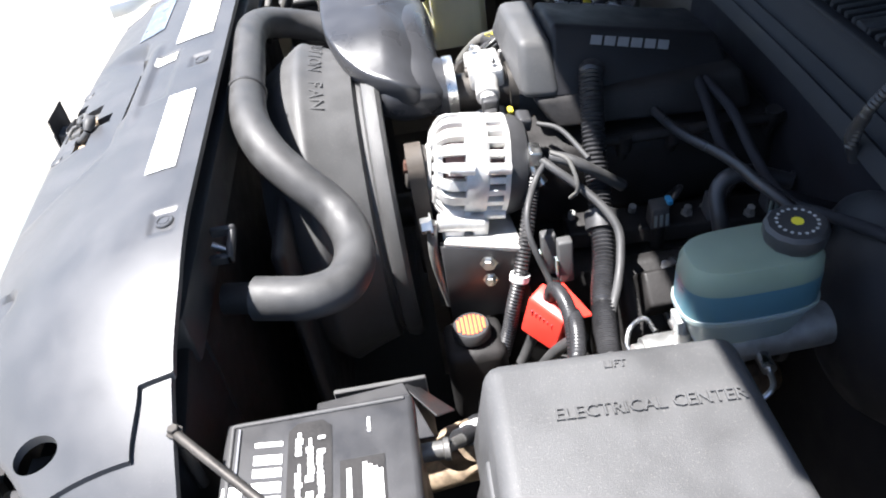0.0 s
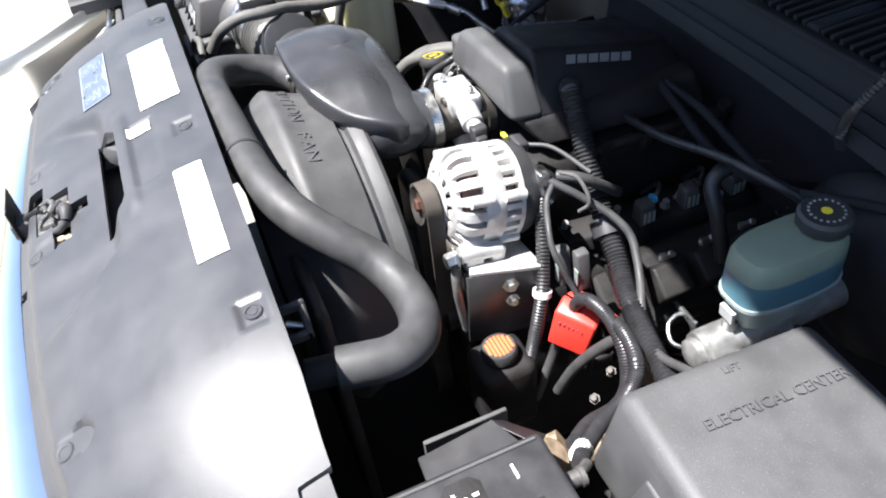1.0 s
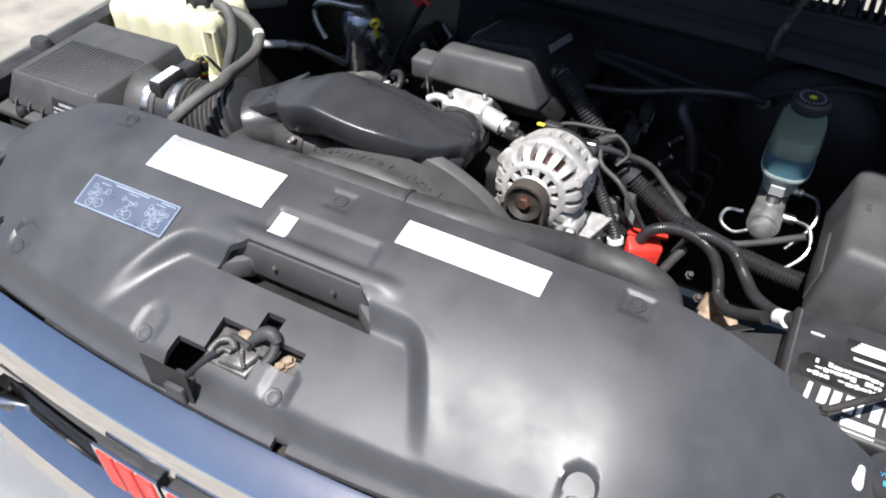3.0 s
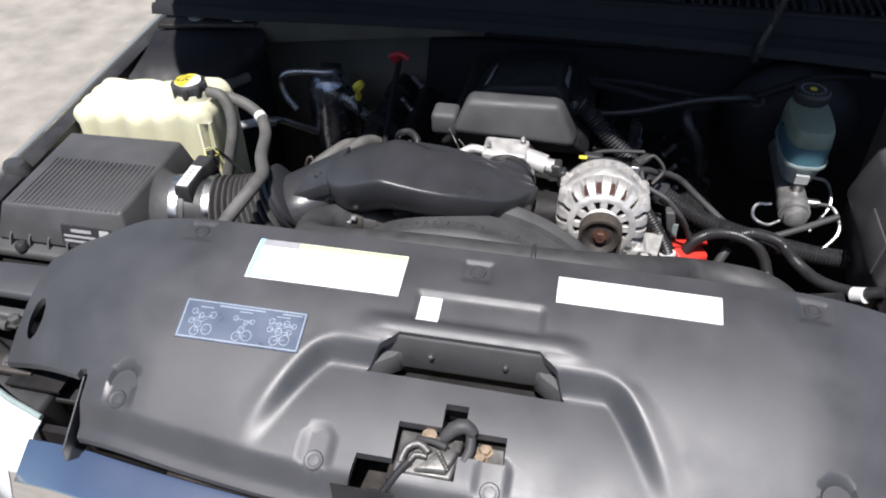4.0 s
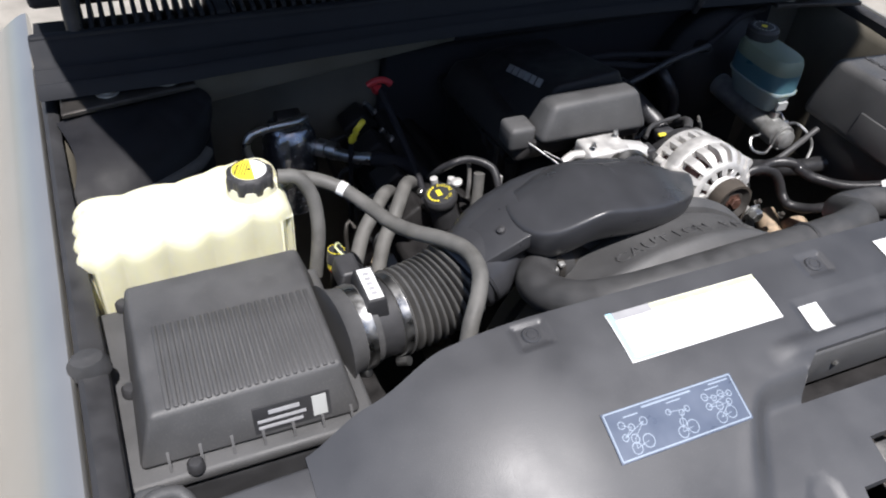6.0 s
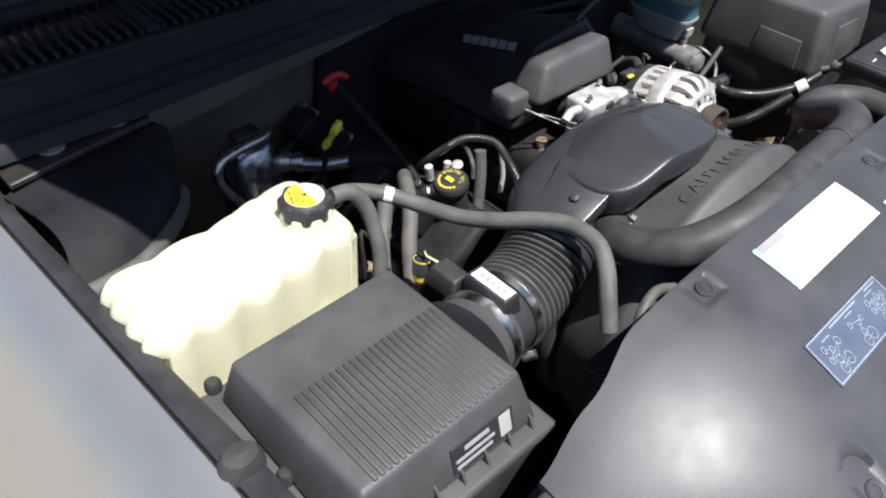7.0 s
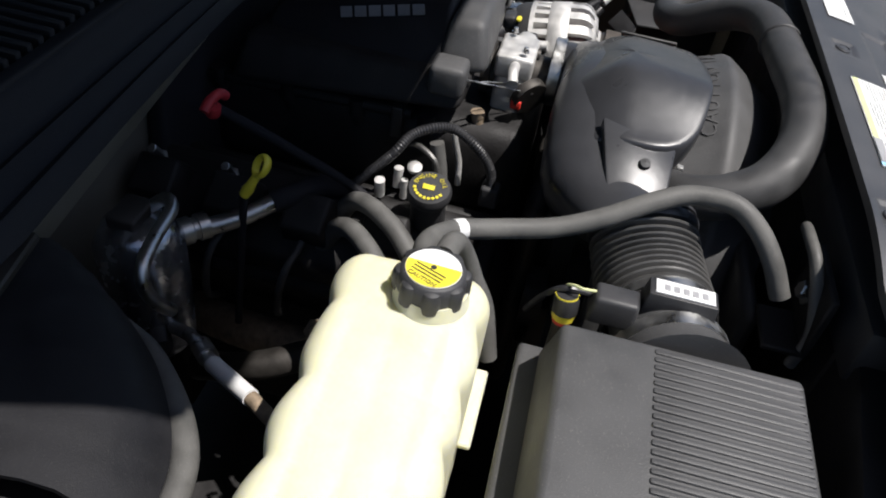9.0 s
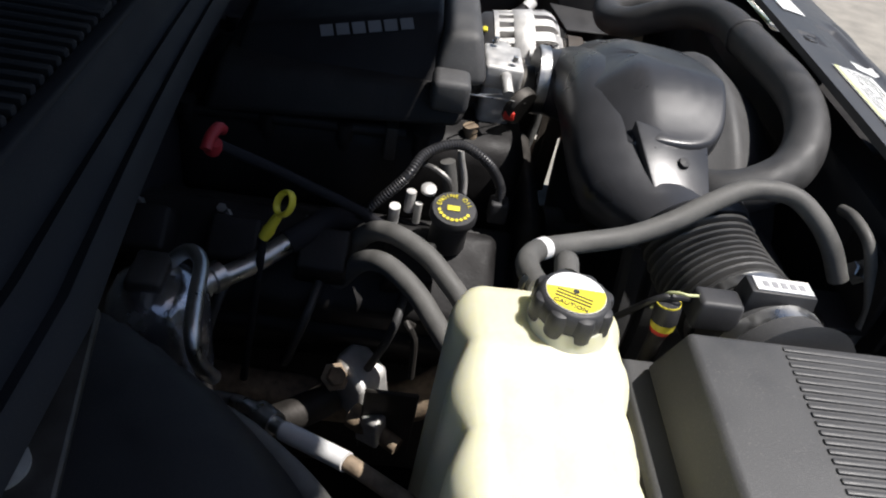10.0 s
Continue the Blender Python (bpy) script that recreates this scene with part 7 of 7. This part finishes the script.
    # engine front details on this side
    h = thing("engine_harness", (-0.26, 0.47, 0.9), "arched corrugated harness over the oil filler", "wiring")
    part("sleeve", tube([(-0.245, 0.53, 0.88), (-0.233, 0.487, 0.93), (-0.207, 0.467, 0.950), (-0.185, 0.43, 0.955), (-0.187, 0.395, 0.94), (-0.184, 0.372, 0.91), (-0.186, 0.366, 0.885)], 0.0065, 12, 0.0018, 0.0008), CONDUIT, h)
    part("plug", box(-0.198, -0.174, 0.354, 0.378, 0.858, 0.888, 0.004), PLASTIC, h)
    part("wire", tube([(-0.199, 0.48, 0.93), (-0.208, 0.458, 0.934), (-0.218, 0.436, 0.925), (-0.222, 0.43, 0.905)], 0.0035, 8), LATCH, h, "dull metal clip")
    part("stud", rod((-0.248, 0.494, 0.88), (-0.253, 0.494, 0.905), 0.0065), ALUM, h, "bright coil stud")
    part("stud", rod((-0.23, 0.477, 0.885), (-0.23, 0.477, 0.912), 0.006), ALUM, h)
    part("stud", rod((-0.237, 0.467, 0.875), (-0.237, 0.467, 0.902), 0.0045), ALUM, h)
    part("ring", turned((-0.228, 0.458, 0.915), (-0.3, 0, 1), [(0, 0.009), (0.004, 0.009), (0.006, 0.006)], 16), ALUM, h, "small bright ring")
    part("pipe", tube([(-0.171, 0.424, 0.94), (-0.172, 0.422, 0.93), (-0.173, 0.413, 0.90), (-0.178, 0.41, 0.87)], 0.004), ALUM, h, "bright bent pipe")
    part("sensor", merge(rod((-0.098, 0.398, 0.860), (-0.093, 0.408, 0.925), 0.0085), rod((-0.093, 0.408, 0.925), (-0.093, 0.409, 0.932), 0.0100)), RUST, h, "tan sleeved sensor")
    part("hose", tube([(-0.20, 0.44, 0.94), (-0.205, 0.43, 0.90), (-0.215, 0.42, 0.84)], 0.009), OLDRUB, h)
    e = thing("exhaust_shield", (-0.40, 0.56, 0.68), "tan stained metal exhaust pieces low in the bay", "exhaust")
    part("shield", merge(hull([(-0.372, 0.498, 0.655), (-0.330, 0.462, 0.655), (-0.285, 0.510, 0.665), (-0.325, 0.545, 0.665)], [(-0.366, 0.502, 0.715), (-0.328, 0.474, 0.722), (-0.292, 0.512, 0.738), (-0.326, 0.538, 0.734)], 0.008),
                         hull([(-0.425, 0.478, 0.690), (-0.385, 0.462, 0.690), (-0.360, 0.490, 0.680), (-0.405, 0.505, 0.680)], [(-0.422, 0.482, 0.728), (-0.388, 0.468, 0.722), (-0.366, 0.490, 0.712), (-0.402, 0.500, 0.720)], 0.005)), ALUM, e)
    # pipe takes a dark steel colour in place of the shade it lies in
    part("heat_wrap", tube([(-0.30, 0.50, 0.68), (-0.34, 0.55, 0.66), (-0.37, 0.62, 0.64), (-0.36, 0.70, 0.60)], 0.020), DARKST, e, "exhaust pipe with shade put into its dark colour")
    part("bracket", merge(box(-0.40, -0.394, 0.44, 0.50, 0.66, 0.76, 0.002, 1), tube([(-0.41, 0.455, 0.80), (-0.412, 0.46, 0.86), (-0.404, 0.47, 0.872), (-0.396, 0.462, 0.862)], 0.0035, 8)), DARKST, e, "thin bent wire bracket")
    part("stud", merge(rod((-0.39, 0.50, 0.70), (-0.42, 0.455, 0.695), 0.010), rod((-0.385, 0.51, 0.70), (-0.40, 0.485, 0.70), 0.015)), RUST, e)
    part("bolt", bolt((-0.345, 0.535, 0.715), (-0.6, -0.2, 0.8), 0.012, 0.012), RUST, e)
    g = thing("radiator_bracket", (-0.37, 0.04, 0.93), "dark radiator bracket with shiny bolt", "bracket")
    part("plate", merge(box(-0.42, -0.33, 0.026, 0.034, 0.95, 1.02, 0.002, 1), box(-0.42, -0.36, 0.026, 0.07, 0.945, 0.952, 0.002, 1)), IRON, g)
    part("bolt", bolt((-0.375, 0.036, 0.99), (0, 1, 0.3), 0.009, 0.01), STEEL, g)


electrical_center()
battery()
brace_rod()
washer_filler()
master_cylinder()
wiring()
passenger_side()
